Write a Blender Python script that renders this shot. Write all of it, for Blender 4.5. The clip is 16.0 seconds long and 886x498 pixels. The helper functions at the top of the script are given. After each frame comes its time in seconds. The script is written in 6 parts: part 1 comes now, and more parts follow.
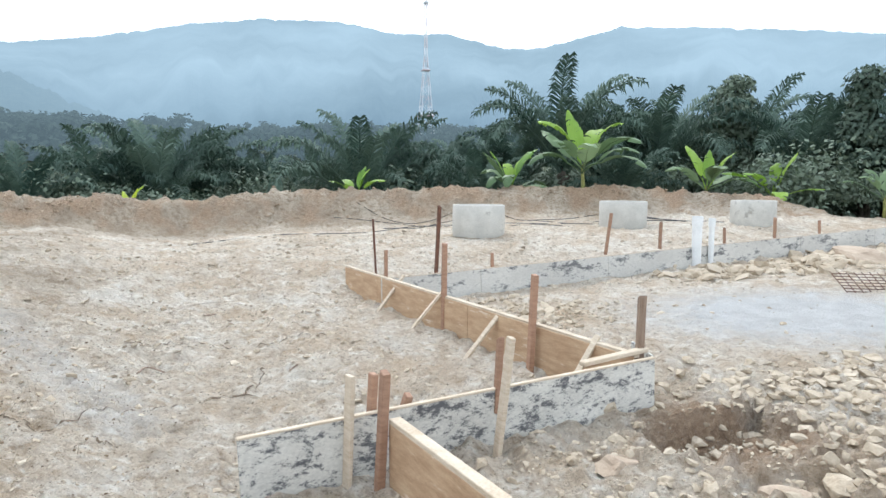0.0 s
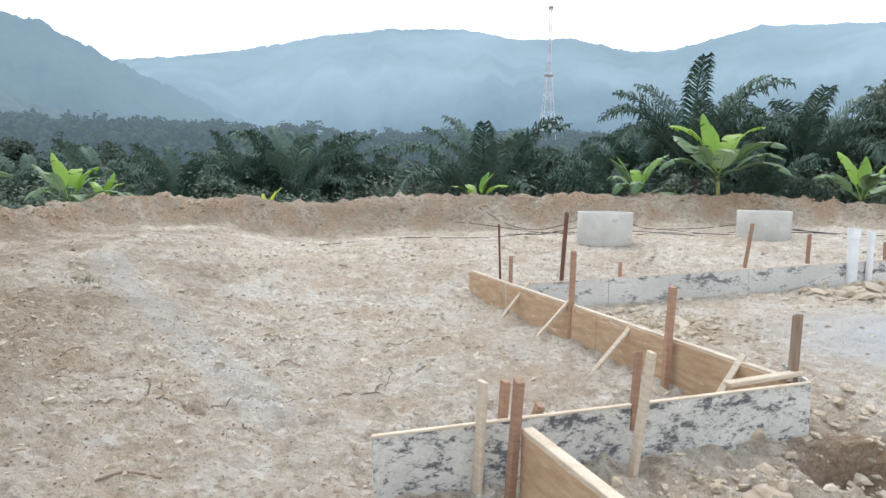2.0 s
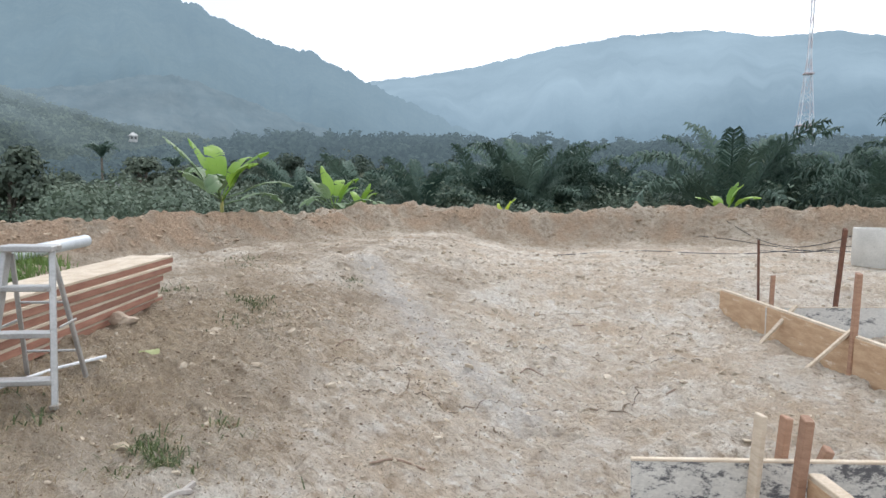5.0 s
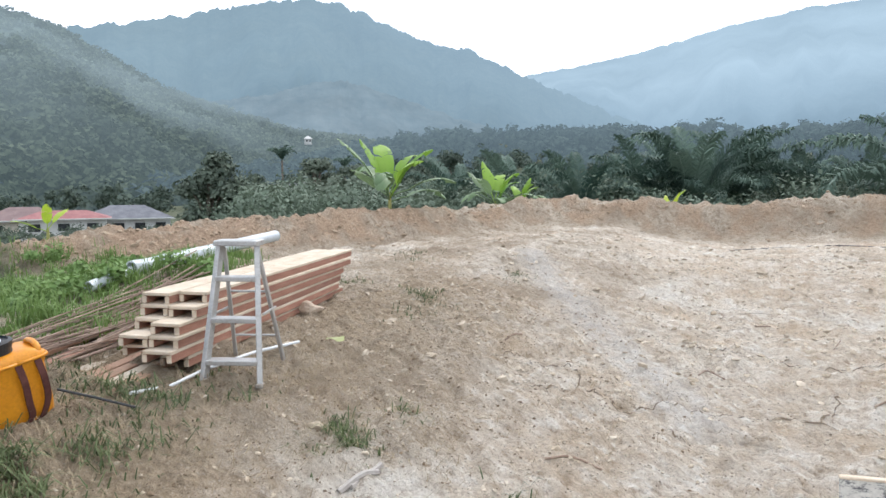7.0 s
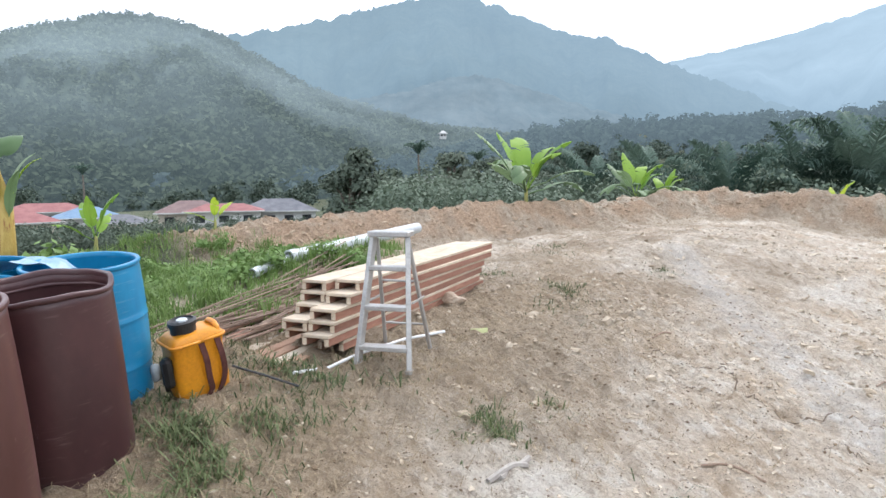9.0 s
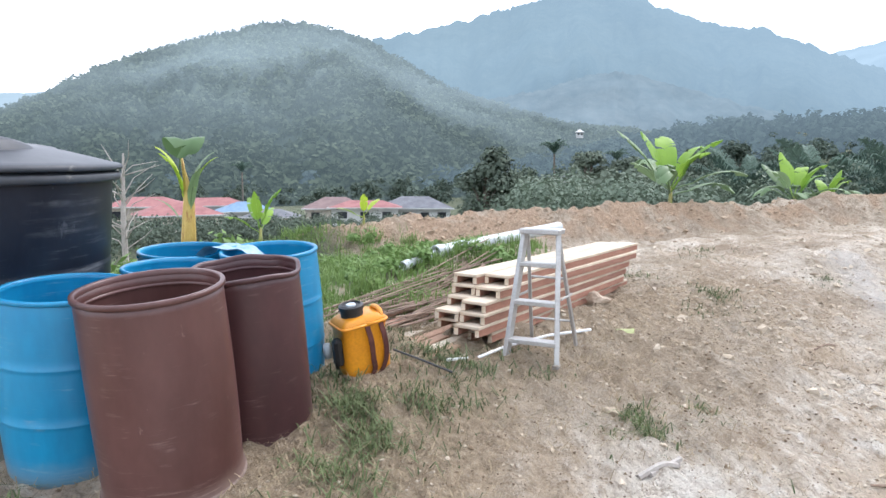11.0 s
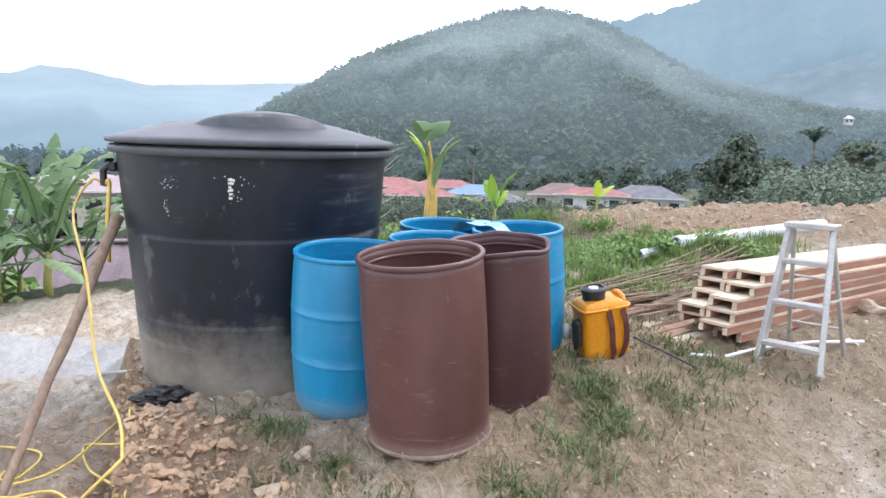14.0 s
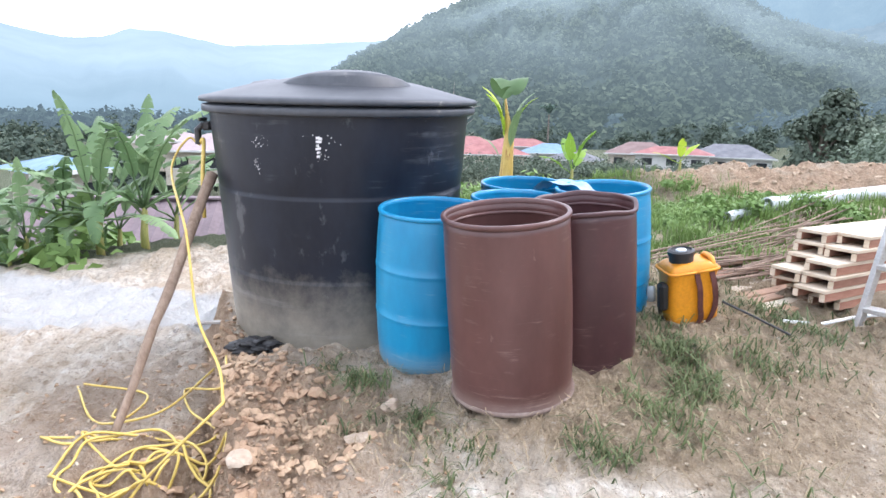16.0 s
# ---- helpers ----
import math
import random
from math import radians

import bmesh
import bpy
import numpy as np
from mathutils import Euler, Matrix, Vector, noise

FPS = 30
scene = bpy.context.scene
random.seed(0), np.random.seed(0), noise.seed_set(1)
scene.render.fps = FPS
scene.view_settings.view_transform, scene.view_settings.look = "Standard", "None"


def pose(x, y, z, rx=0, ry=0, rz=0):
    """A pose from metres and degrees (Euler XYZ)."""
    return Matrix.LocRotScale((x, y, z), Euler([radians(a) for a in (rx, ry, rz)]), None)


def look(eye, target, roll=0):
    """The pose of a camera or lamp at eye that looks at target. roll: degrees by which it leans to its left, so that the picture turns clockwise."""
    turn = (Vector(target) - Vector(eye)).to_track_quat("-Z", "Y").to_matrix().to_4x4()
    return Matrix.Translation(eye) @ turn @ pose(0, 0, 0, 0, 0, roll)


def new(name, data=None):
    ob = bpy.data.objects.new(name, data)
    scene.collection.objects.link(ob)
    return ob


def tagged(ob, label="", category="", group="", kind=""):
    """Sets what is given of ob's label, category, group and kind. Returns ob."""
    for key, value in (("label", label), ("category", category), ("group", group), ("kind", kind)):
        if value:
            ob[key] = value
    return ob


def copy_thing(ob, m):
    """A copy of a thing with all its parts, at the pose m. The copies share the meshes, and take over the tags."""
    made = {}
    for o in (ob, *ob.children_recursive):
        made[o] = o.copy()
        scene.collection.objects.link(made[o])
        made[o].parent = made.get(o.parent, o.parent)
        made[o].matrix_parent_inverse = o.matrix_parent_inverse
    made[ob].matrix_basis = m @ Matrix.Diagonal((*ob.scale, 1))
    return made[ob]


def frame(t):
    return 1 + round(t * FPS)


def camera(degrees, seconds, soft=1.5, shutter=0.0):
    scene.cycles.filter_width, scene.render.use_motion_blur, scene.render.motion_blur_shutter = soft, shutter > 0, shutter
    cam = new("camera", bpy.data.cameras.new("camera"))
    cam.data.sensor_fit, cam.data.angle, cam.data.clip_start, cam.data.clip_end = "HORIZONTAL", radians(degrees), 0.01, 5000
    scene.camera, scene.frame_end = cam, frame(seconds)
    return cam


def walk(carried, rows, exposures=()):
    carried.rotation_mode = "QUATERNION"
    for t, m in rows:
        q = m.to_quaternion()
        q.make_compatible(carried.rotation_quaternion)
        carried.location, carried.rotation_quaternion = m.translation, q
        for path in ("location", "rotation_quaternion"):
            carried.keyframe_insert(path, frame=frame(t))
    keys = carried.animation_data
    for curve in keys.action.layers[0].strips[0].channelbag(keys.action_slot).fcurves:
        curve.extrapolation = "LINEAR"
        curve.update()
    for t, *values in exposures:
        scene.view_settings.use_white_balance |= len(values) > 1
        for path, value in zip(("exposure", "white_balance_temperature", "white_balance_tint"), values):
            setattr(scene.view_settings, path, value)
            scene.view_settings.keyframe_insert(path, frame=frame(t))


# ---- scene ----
cam = camera(68.6, 16.0)
PATH = [
    (0, (0.173, -0.023, 1.591), (0.141, 1.97, 1.438), 1.3),
    (0.5, (0.149, -0.009, 1.589), (0.043, 1.981, 1.423), 1.6),
    (1, (0.119, -0.007, 1.584), (-0.06, 1.978, 1.419), 1.7),
    (1.5, (0.087, 0.013, 1.581), (-0.228, 1.981, 1.41), 1.9),
    (2, (0.052, 0.014, 1.584), (-0.338, 1.971, 1.437), 2.2),
    (2.5, (0.007, -0.004, 1.598), (-0.503, 1.928, 1.504), 1.9),
    (3, (-0.035, -0.005, 1.604), (-0.662, 1.892, 1.528), 2.0),
    (3.5, (-0.062, -0.006, 1.602), (-0.778, 1.859, 1.507), 2.3),
    (4, (-0.103, -0.008, 1.59), (-0.935, 1.807, 1.475), 2.7),
    (6.5, (-0.223, -0.074, 1.57), (-1.518, 1.44, 1.396), 2.1),
    (7, (-0.253, -0.088, 1.569), (-1.656, 1.326, 1.387), 1.8),
    (7.5, (-0.282, -0.11, 1.564), (-1.781, 1.2, 1.367), 1.6),
    (8, (-0.306, -0.121, 1.562), (-1.861, 1.12, 1.36), 1.8),
    (8.5, (-0.332, -0.131, 1.56), (-1.944, 1.035, 1.349), 1.6),
    (11, (-0.245, -0.341, 1.554), (-2.088, 0.402, 1.326), 1.9),
    (11.5, (-0.248, -0.383, 1.544), (-2.151, 0.181, 1.298), 2.1),
    (12, (-0.242, -0.408, 1.541), (-2.179, 0.026, 1.298), 2.9),
    (12.5, (-0.24, -0.43, 1.533), (-2.193, -0.095, 1.263), 2.9),
    (13, (-0.232, -0.456, 1.528), (-2.2, -0.221, 1.261), 3.2),
    (13.5, (-0.222, -0.473, 1.527), (-2.198, -0.331, 1.251), 3.2),
    (14, (-0.21, -0.49, 1.526), (-2.186, -0.405, 1.226), 3.2),
    (14.5, (-0.211, -0.504, 1.532), (-2.182, -0.468, 1.196), 2.9),
    (15, (-0.216, -0.509, 1.529), (-2.182, -0.481, 1.162), 2.8),
    (15.5, (-0.207, -0.525, 1.524), (-2.164, -0.577, 1.118), 3.0),
    (16, (-0.211, -0.55, 1.518), (-2.16, -0.678, 1.085), 2.8),
]
LEVEL = pose(0, 0, 0, -1.5, 1.0, 0)
walk(cam, [(t, LEVEL @ look(eye, target, roll)) for t, eye, target, roll in PATH],
     exposures=[(0, 0.52, 6080, 9), (1.5, 0.47, 6130, 10), (3.5, 0.12, 6300, 12), (7, 0.52, 6250, 13), (8.5, 0.6, 6250, 14), (11, 0.82, 6100, 15), (13.5, 0.84, 6200, 17), (16, 1.12, 6050, 17)])

# ---------- light ----------
world = bpy.data.worlds.new("world")
scene.world = world
world.use_nodes = True
wn = world.node_tree
for n in list(wn.nodes):
    wn.nodes.remove(n)
w_out = wn.nodes.new("ShaderNodeOutputWorld")
w_bg = wn.nodes.new("ShaderNodeBackground")
w_sky = wn.nodes.new("ShaderNodeTexSky")
w_sky.sky_type, w_sky.sun_disc = "NISHITA", False
w_sky.sun_elevation, w_sky.sun_rotation = radians(48), radians(-15)
w_sky.dust_density, w_sky.air_density = 4.0, 1.0
w_scale = wn.nodes.new("ShaderNodeVectorMath")
w_scale.operation = "SCALE"
w_scale.inputs["Scale"].default_value = 0.1
w_cloud = wn.nodes.new("ShaderNodeTexNoise")
w_cloud.inputs["Scale"].default_value, w_cloud.inputs["Detail"].default_value = 2.2, 4.0
w_coord = wn.nodes.new("ShaderNodeTexCoord")
w_map = wn.nodes.new("ShaderNodeMapping")
w_map.inputs["Scale"].default_value = (1, 1, 3.5)
w_ramp = wn.nodes.new("ShaderNodeValToRGB")
w_ramp.color_ramp.elements[0].position, w_ramp.color_ramp.elements[1].position = 0.40, 0.66
w_ramp.color_ramp.elements[0].color = (0.44, 0.49, 0.545, 1)
w_ramp.color_ramp.elements[1].color = (0.98, 1.0, 1.01, 1)
w_mix = wn.nodes.new("ShaderNodeMix")
w_mix.data_type = "RGBA"
w_mix.inputs[0].default_value = 0.86
wn.links.new(w_sky.outputs[0], w_scale.inputs[0])
wn.links.new(w_coord.outputs["Generated"], w_map.inputs[0])
wn.links.new(w_map.outputs[0], w_cloud.inputs["Vector"])
wn.links.new(w_cloud.outputs[0], w_ramp.inputs[0])
wn.links.new(w_scale.outputs[0], w_mix.inputs[6])
wn.links.new(w_ramp.outputs[0], w_mix.inputs[7])
wn.links.new(w_mix.outputs[2], w_bg.inputs[0])
w_bg.inputs[1].default_value = 1.85
wn.links.new(w_bg.outputs[0], w_out.inputs[0])

sun = new("sun", bpy.data.lights.new("sun", "SUN"))
sun.data.energy, sun.data.angle, sun.data.color = 1.2, radians(22), (1.0, 0.96, 0.9)
sun.matrix_world = look((-6, 23, 27), (0, 0, 0))

# ---------- materials ----------
def nodes_of(name):
    m = bpy.data.materials.new(name)
    m.use_nodes = True
    nt = m.node_tree
    return m, nt, nt.nodes["Principled BSDF"]


def add(nt, kind, **values):
    n = nt.nodes.new(kind)
    for k, v in values.items():
        n.inputs[k].default_value = v
    return n


def coords(nt, world_space=False):
    if world_space:
        return nt.nodes.new("ShaderNodeNewGeometry").outputs["Position"]
    return nt.nodes.new("ShaderNodeTexCoord").outputs["Object"]


def ramp(nt, fac, stops):
    r = nt.nodes.new("ShaderNodeValToRGB")
    el = r.color_ramp.elements
    while len(el) < len(stops):
        el.new(0.5)
    for e, (p, c) in zip(el, stops):
        e.position, e.color = p, (*c, 1) if len(c) == 3 else c
    nt.links.new(fac, r.inputs[0])
    return r.outputs[0]


def mixc(nt, fac, a, b):
    m = nt.nodes.new("ShaderNodeMix")
    m.data_type = "RGBA"
    for sock, v in ((0, fac), (6, a), (7, b)):
        if isinstance(v, (int, float)):
            m.inputs[sock].default_value = v
        elif isinstance(v, tuple):
            m.inputs[sock].default_value = (*v, 1)
        else:
            nt.links.new(v, m.inputs[sock])
    return m.outputs[2]


def noise_of(nt, vec, scale, detail=4, rough=0.55, stretch=None):
    if stretch:
        mp = nt.nodes.new("ShaderNodeMapping")
        mp.inputs["Scale"].default_value = stretch
        nt.links.new(vec, mp.inputs[0])
        vec = mp.outputs[0]
    n = add(nt, "ShaderNodeTexNoise", Scale=scale, Detail=detail, Roughness=rough)
    nt.links.new(vec, n.inputs["Vector"])
    return n.outputs[0]


def bump(nt, bsdf, height, strength=0.3, dist=0.01):
    b = add(nt, "ShaderNodeBump", Strength=strength, Distance=dist)
    nt.links.new(height, b.inputs["Height"])
    nt.links.new(b.outputs[0], bsdf.inputs["Normal"])


def surface(name, c1, c2, scale=6, fine=60, rough=0.8, metal=0.0, relief=0.3, dist=0.004, stains=None, stretch=None, random_tone=0.0, spec=0.5, splash=None, grainy=0.25, ragged_stains=0.68, scratch=None):
    """A two-scale surface: broad patches between c1 and c2, fine grain, optional stains (colour, scale, threshold)."""
    m, nt, b = nodes_of(name)
    v = coords(nt)
    broad, grain = noise_of(nt, v, scale, 5, 0.6, stretch), noise_of(nt, v, fine, 3, 0.6, stretch)
    col = ramp(nt, broad, [(0.35, c1), (0.65, c2)])
    col = mixc(nt, grainy, col, ramp(nt, grain, [(0.3, tuple(x * 0.6 for x in c1)), (0.7, tuple(min(1, x * 1.25) for x in c2))]))
    if stains:
        colour, sc, thr = stains
        s = noise_of(nt, v, sc, 7, ragged_stains, stretch)
        col = mixc(nt, ramp(nt, s, [(thr, (0, 0, 0)), (thr + 0.07, (1, 1, 1))]), col, colour)
    if scratch:
        # long faint rub marks, strongest in worn patches
        colour, sc, amount = scratch
        line = noise_of(nt, v, sc, 5, 0.7, (0.35, 0.35, 4.5))
        worn = ramp(nt, noise_of(nt, v, sc * 0.45, 4, 0.6), [(0.47, (0, 0, 0)), (0.62, (amount, amount, amount))])
        thin = ramp(nt, line, [(0.54, (0, 0, 0)), (0.68, (1, 1, 1))])
        both = nt.nodes.new("ShaderNodeMath")
        both.operation = "MULTIPLY"
        nt.links.new(worn, both.inputs[0])
        nt.links.new(thin, both.inputs[1])
        col = mixc(nt, both.outputs[0], col, colour)
    if splash:
        # dried mud splashed up from the ground, with a ragged edge
        colour, lo, hi, amount = splash
        sep = nt.nodes.new("ShaderNodeSeparateXYZ")
        nt.links.new(v, sep.inputs[0])
        ragged = nt.nodes.new("ShaderNodeMath")
        ragged.operation, ragged.inputs[1].default_value = "MULTIPLY_ADD", 0.9 * (hi - lo)
        nt.links.new(noise_of(nt, v, 5.5, 6, 0.7), ragged.inputs[0])
        nt.links.new(sep.outputs[2], ragged.inputs[2])
        mr = nt.nodes.new("ShaderNodeMapRange")
        mr.inputs["From Min"].default_value, mr.inputs["From Max"].default_value = hi + 0.45 * (hi - lo), lo + 0.45 * (hi - lo)
        mr.inputs["To Max"].default_value = amount
        nt.links.new(ragged.outputs[0], mr.inputs[0])
        col = mixc(nt, mr.outputs[0], col, colour)
    if random_tone:
        oi = nt.nodes.new("ShaderNodeObjectInfo")
        hs = nt.nodes.new("ShaderNodeHueSaturation")
        mr = nt.nodes.new("ShaderNodeMapRange")
        mr.inputs["To Min"].default_value, mr.inputs["To Max"].default_value = 1 - random_tone, 1 + random_tone
        nt.links.new(oi.outputs["Random"], mr.inputs[0])
        nt.links.new(mr.outputs[0], hs.inputs["Value"])
        nt.links.new(col, hs.inputs["Color"])
        col = hs.outputs[0]
    nt.links.new(col, b.inputs["Base Color"])
    b.inputs["Roughness"].default_value, b.inputs["Metallic"].default_value = rough, metal
    b.inputs["Specular IOR Level"].default_value = spec
    bump(nt, b, grain, relief, dist)
    return m


def leafy(name, c1, c2, gloss=0.45, vein=False, through_light=0.25):
    m, nt, b = nodes_of(name)
    geo = nt.nodes.new("ShaderNodeNewGeometry")
    oi = nt.nodes.new("ShaderNodeObjectInfo")
    n = noise_of(nt, geo.outputs["Position"], 1.3, 3)
    k = nt.nodes.new("ShaderNodeMath")
    k.operation = "ADD"
    half = nt.nodes.new("ShaderNodeMath")
    half.operation, half.inputs[1].default_value = "MULTIPLY_ADD", 0.5
    nt.links.new(geo.outputs["Random Per Island"], half.inputs[0])
    nt.links.new(oi.outputs["Random"], half.inputs[2])
    nt.links.new(half.outputs[0], k.inputs[0])
    nt.links.new(n, k.inputs[1])
    k2 = nt.nodes.new("ShaderNodeMath")
    k2.operation, k2.inputs[1].default_value = "MULTIPLY", 0.5
    nt.links.new(k.outputs[0], k2.inputs[0])
    col = ramp(nt, k2.outputs[0], [(0.25, c1), (0.85, c2)])
    nt.links.new(col, b.inputs["Base Color"])
    b.inputs["Roughness"].default_value = gloss
    b.inputs["Specular IOR Level"].default_value = 0.35
    tr = nt.nodes.new("ShaderNodeBsdfTranslucent")
    nt.links.new(col, tr.inputs[0])
    mx = nt.nodes.new("ShaderNodeMixShader")
    mx.inputs[0].default_value = through_light
    nt.links.new(b.outputs[0], mx.inputs[1])
    nt.links.new(tr.outputs[0], mx.inputs[2])
    nt.links.new(mx.outputs[0], nt.nodes["Material Output"].inputs[0])
    return m


def ground_material():
    m, nt, b = nodes_of("bare_clay_ground")
    v = coords(nt, True)
    big, mid, fine = noise_of(nt, v, 0.42, 5, 0.62), noise_of(nt, v, 2.4, 6, 0.65), noise_of(nt, v, 17, 6, 0.72)
    grit, lump = noise_of(nt, v, 95, 3, 0.7), noise_of(nt, v, 6.5, 5, 0.66, (1.0, 1.5, 1.0))
    col = ramp(nt, big, [(0.32, (0.50, 0.415, 0.32)), (0.5, (0.585, 0.51, 0.415)), (0.66, (0.65, 0.60, 0.52))])
    col = mixc(nt, ramp(nt, mid, [(0.42, (0, 0, 0)), (0.66, (0.6, 0.6, 0.6))]), col, (0.69, 0.65, 0.585))
    col = mixc(nt, ramp(nt, lump, [(0.34, (0.7, 0.7, 0.7)), (0.47, (0, 0, 0))]), col, (0.35, 0.265, 0.185))
    col = mixc(nt, ramp(nt, lump, [(0.53, (0, 0, 0)), (0.63, (0.75, 0.75, 0.75))]), col, (0.77, 0.735, 0.67))
    col = mixc(nt, ramp(nt, fine, [(0.36, (0.75, 0.75, 0.75)), (0.47, (0, 0, 0))]), col, (0.28, 0.205, 0.14))
    stain = noise_of(nt, v, 0.95, 7, 0.66)
    col = mixc(nt, ramp(nt, stain, [(0.36, (0.6, 0.6, 0.6)), (0.5, (0, 0, 0))]), col, (0.46, 0.355, 0.25))
    col = mixc(nt, ramp(nt, stain, [(0.54, (0, 0, 0)), (0.68, (0.5, 0.5, 0.5))]), col, (0.71, 0.69, 0.635))
    # creases between trodden clods, their shade painted as dark lines in the soil colour
    crease_a, crease_b = noise_of(nt, v, 3.2, 5, 0.62), noise_of(nt, v, 8.5, 4, 0.6)
    for crease, wide, much in ((crease_a, 0.02, 0.5), (crease_b, 0.022, 0.35)):
        line = ramp(nt, crease, [(0.47 - wide, (0, 0, 0)), (0.47, (much, much, much)), (0.47 + wide, (0, 0, 0))])
        gate = nt.nodes.new("ShaderNodeMath")
        gate.operation = "MULTIPLY"
        nt.links.new(line, gate.inputs[0])
        nt.links.new(ramp(nt, mid, [(0.38, (1, 1, 1)), (0.6, (0.15, 0.15, 0.15))]), gate.inputs[1])
        col = mixc(nt, gate.outputs[0], col, (0.27, 0.20, 0.135))
    plate = nt.nodes.new("ShaderNodeTexVoronoi")
    plate.feature = "DISTANCE_TO_EDGE"
    plate.inputs["Scale"].default_value = 1.15
    warp = nt.nodes.new("ShaderNodeVectorMath")
    warp.operation = "MULTIPLY_ADD"
    wn3 = add(nt, "ShaderNodeTexNoise", Scale=2.6, Detail=5.0, Roughness=0.7)
    nt.links.new(v, wn3.inputs["Vector"])
    nt.links.new(wn3.outputs["Color"], warp.inputs[0])
    warp.inputs[1].default_value = (0.7, 0.7, 0.0)
    nt.links.new(v, warp.inputs[2])
    nt.links.new(warp.outputs[0], plate.inputs["Vector"])
    hair = ramp(nt, plate.outputs["Distance"], [(0.0, (0.75, 0.75, 0.75)), (0.012, (0, 0, 0))])
    some = nt.nodes.new("ShaderNodeMath")
    some.operation = "MULTIPLY"
    nt.links.new(hair, some.inputs[0])
    nt.links.new(ramp(nt, big, [(0.45, (0, 0, 0)), (0.6, (1, 1, 1))]), some.inputs[1])
    col = mixc(nt, some.outputs[0], col, (0.22, 0.165, 0.115))
    tone = nt.nodes.new("ShaderNodeHueSaturation")
    tone.inputs["Saturation"].default_value, tone.inputs["Value"].default_value = 1.12, 1.4
    nt.links.new(col, tone.inputs["Color"])
    col = tone.outputs[0]
    edge = noise_of(nt, v, 4.5, 8, 0.78)

    def zone(name):
        a = nt.nodes.new("ShaderNodeAttribute")
        a.attribute_name = name
        s = nt.nodes.new("ShaderNodeMath")
        s.operation, s.use_clamp = "MULTIPLY_ADD", True
        nt.links.new(a.outputs["Fac"], s.inputs[0])
        s.inputs[1].default_value = 2.4
        o = nt.nodes.new("ShaderNodeMath")
        o.operation, o.inputs[1].default_value = "MULTIPLY", -1.35
        nt.links.new(edge, o.inputs[0])
        off = nt.nodes.new("ShaderNodeMath")
        off.operation, off.inputs[1].default_value = "ADD", 0.0
        nt.links.new(o.outputs[0], off.inputs[0])
        nt.links.new(off.outputs[0], s.inputs[2])
        return s.outputs[0]
    brown = mixc(nt, ramp(nt, lump, [(0.36, (0.9, 0.9, 0.9)), (0.52, (0, 0, 0))]), ramp(nt, stain, [(0.36, (0.37, 0.28, 0.195)), (0.62, (0.62, 0.53, 0.41))]), (0.29, 0.215, 0.145))
    col = mixc(nt, zone("brown_clay"), col, brown)
    orange = ramp(nt, fine, [(0.3, (0.29, 0.175, 0.105)), (0.6, (0.54, 0.385, 0.255))])
    col = mixc(nt, zone("orange_soil"), col, orange)
    chalk = ramp(nt, mid, [(0.3, (0.62, 0.62, 0.60)), (0.6, (0.80, 0.80, 0.785))])
    litter = ramp(nt, fine, [(0.3, (0.20, 0.14, 0.08)), (0.6, (0.52, 0.40, 0.265))])
    col = mixc(nt, zone("litter"), col, litter)
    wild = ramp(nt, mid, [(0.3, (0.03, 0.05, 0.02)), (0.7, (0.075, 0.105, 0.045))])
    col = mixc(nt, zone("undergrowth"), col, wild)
    crumb = noise_of(nt, v, 42, 4, 0.75)
    col = mixc(nt, ramp(nt, crumb, [(0.33, (0.5, 0.5, 0.5)), (0.43, (0, 0, 0))]), col, (0.26, 0.195, 0.135))
    col = mixc(nt, ramp(nt, crumb, [(0.58, (0, 0, 0)), (0.68, (0.3, 0.3, 0.3))]), col, (0.80, 0.76, 0.69))
    col = mixc(nt, zone("chalky"), col, chalk)
    col = mixc(nt, 0.12, col, ramp(nt, grit, [(0.36, (0.14, 0.11, 0.08)), (0.6, (0.80, 0.75, 0.67))]))
    nt.links.new(col, b.inputs["Base Color"])
    b.inputs["Roughness"].default_value = 0.95
    b.inputs["Specular IOR Level"].default_value = 0.15
    h = nt.nodes.new("ShaderNodeMath")
    h.operation, h.inputs[1].default_value = "MULTIPLY_ADD", 2.5
    nt.links.new(fine, h.inputs[0])
    nt.links.new(lump, h.inputs[2])
    h2 = nt.nodes.new("ShaderNodeMath")
    h2.operation, h2.inputs[1].default_value = "MULTIPLY_ADD", 2.2
    nt.links.new(crease_a, h2.inputs[0])
    nt.links.new(h.outputs[0], h2.inputs[2])
    bump(nt, b, h2.outputs[0], 1.0, 0.06)
    return m


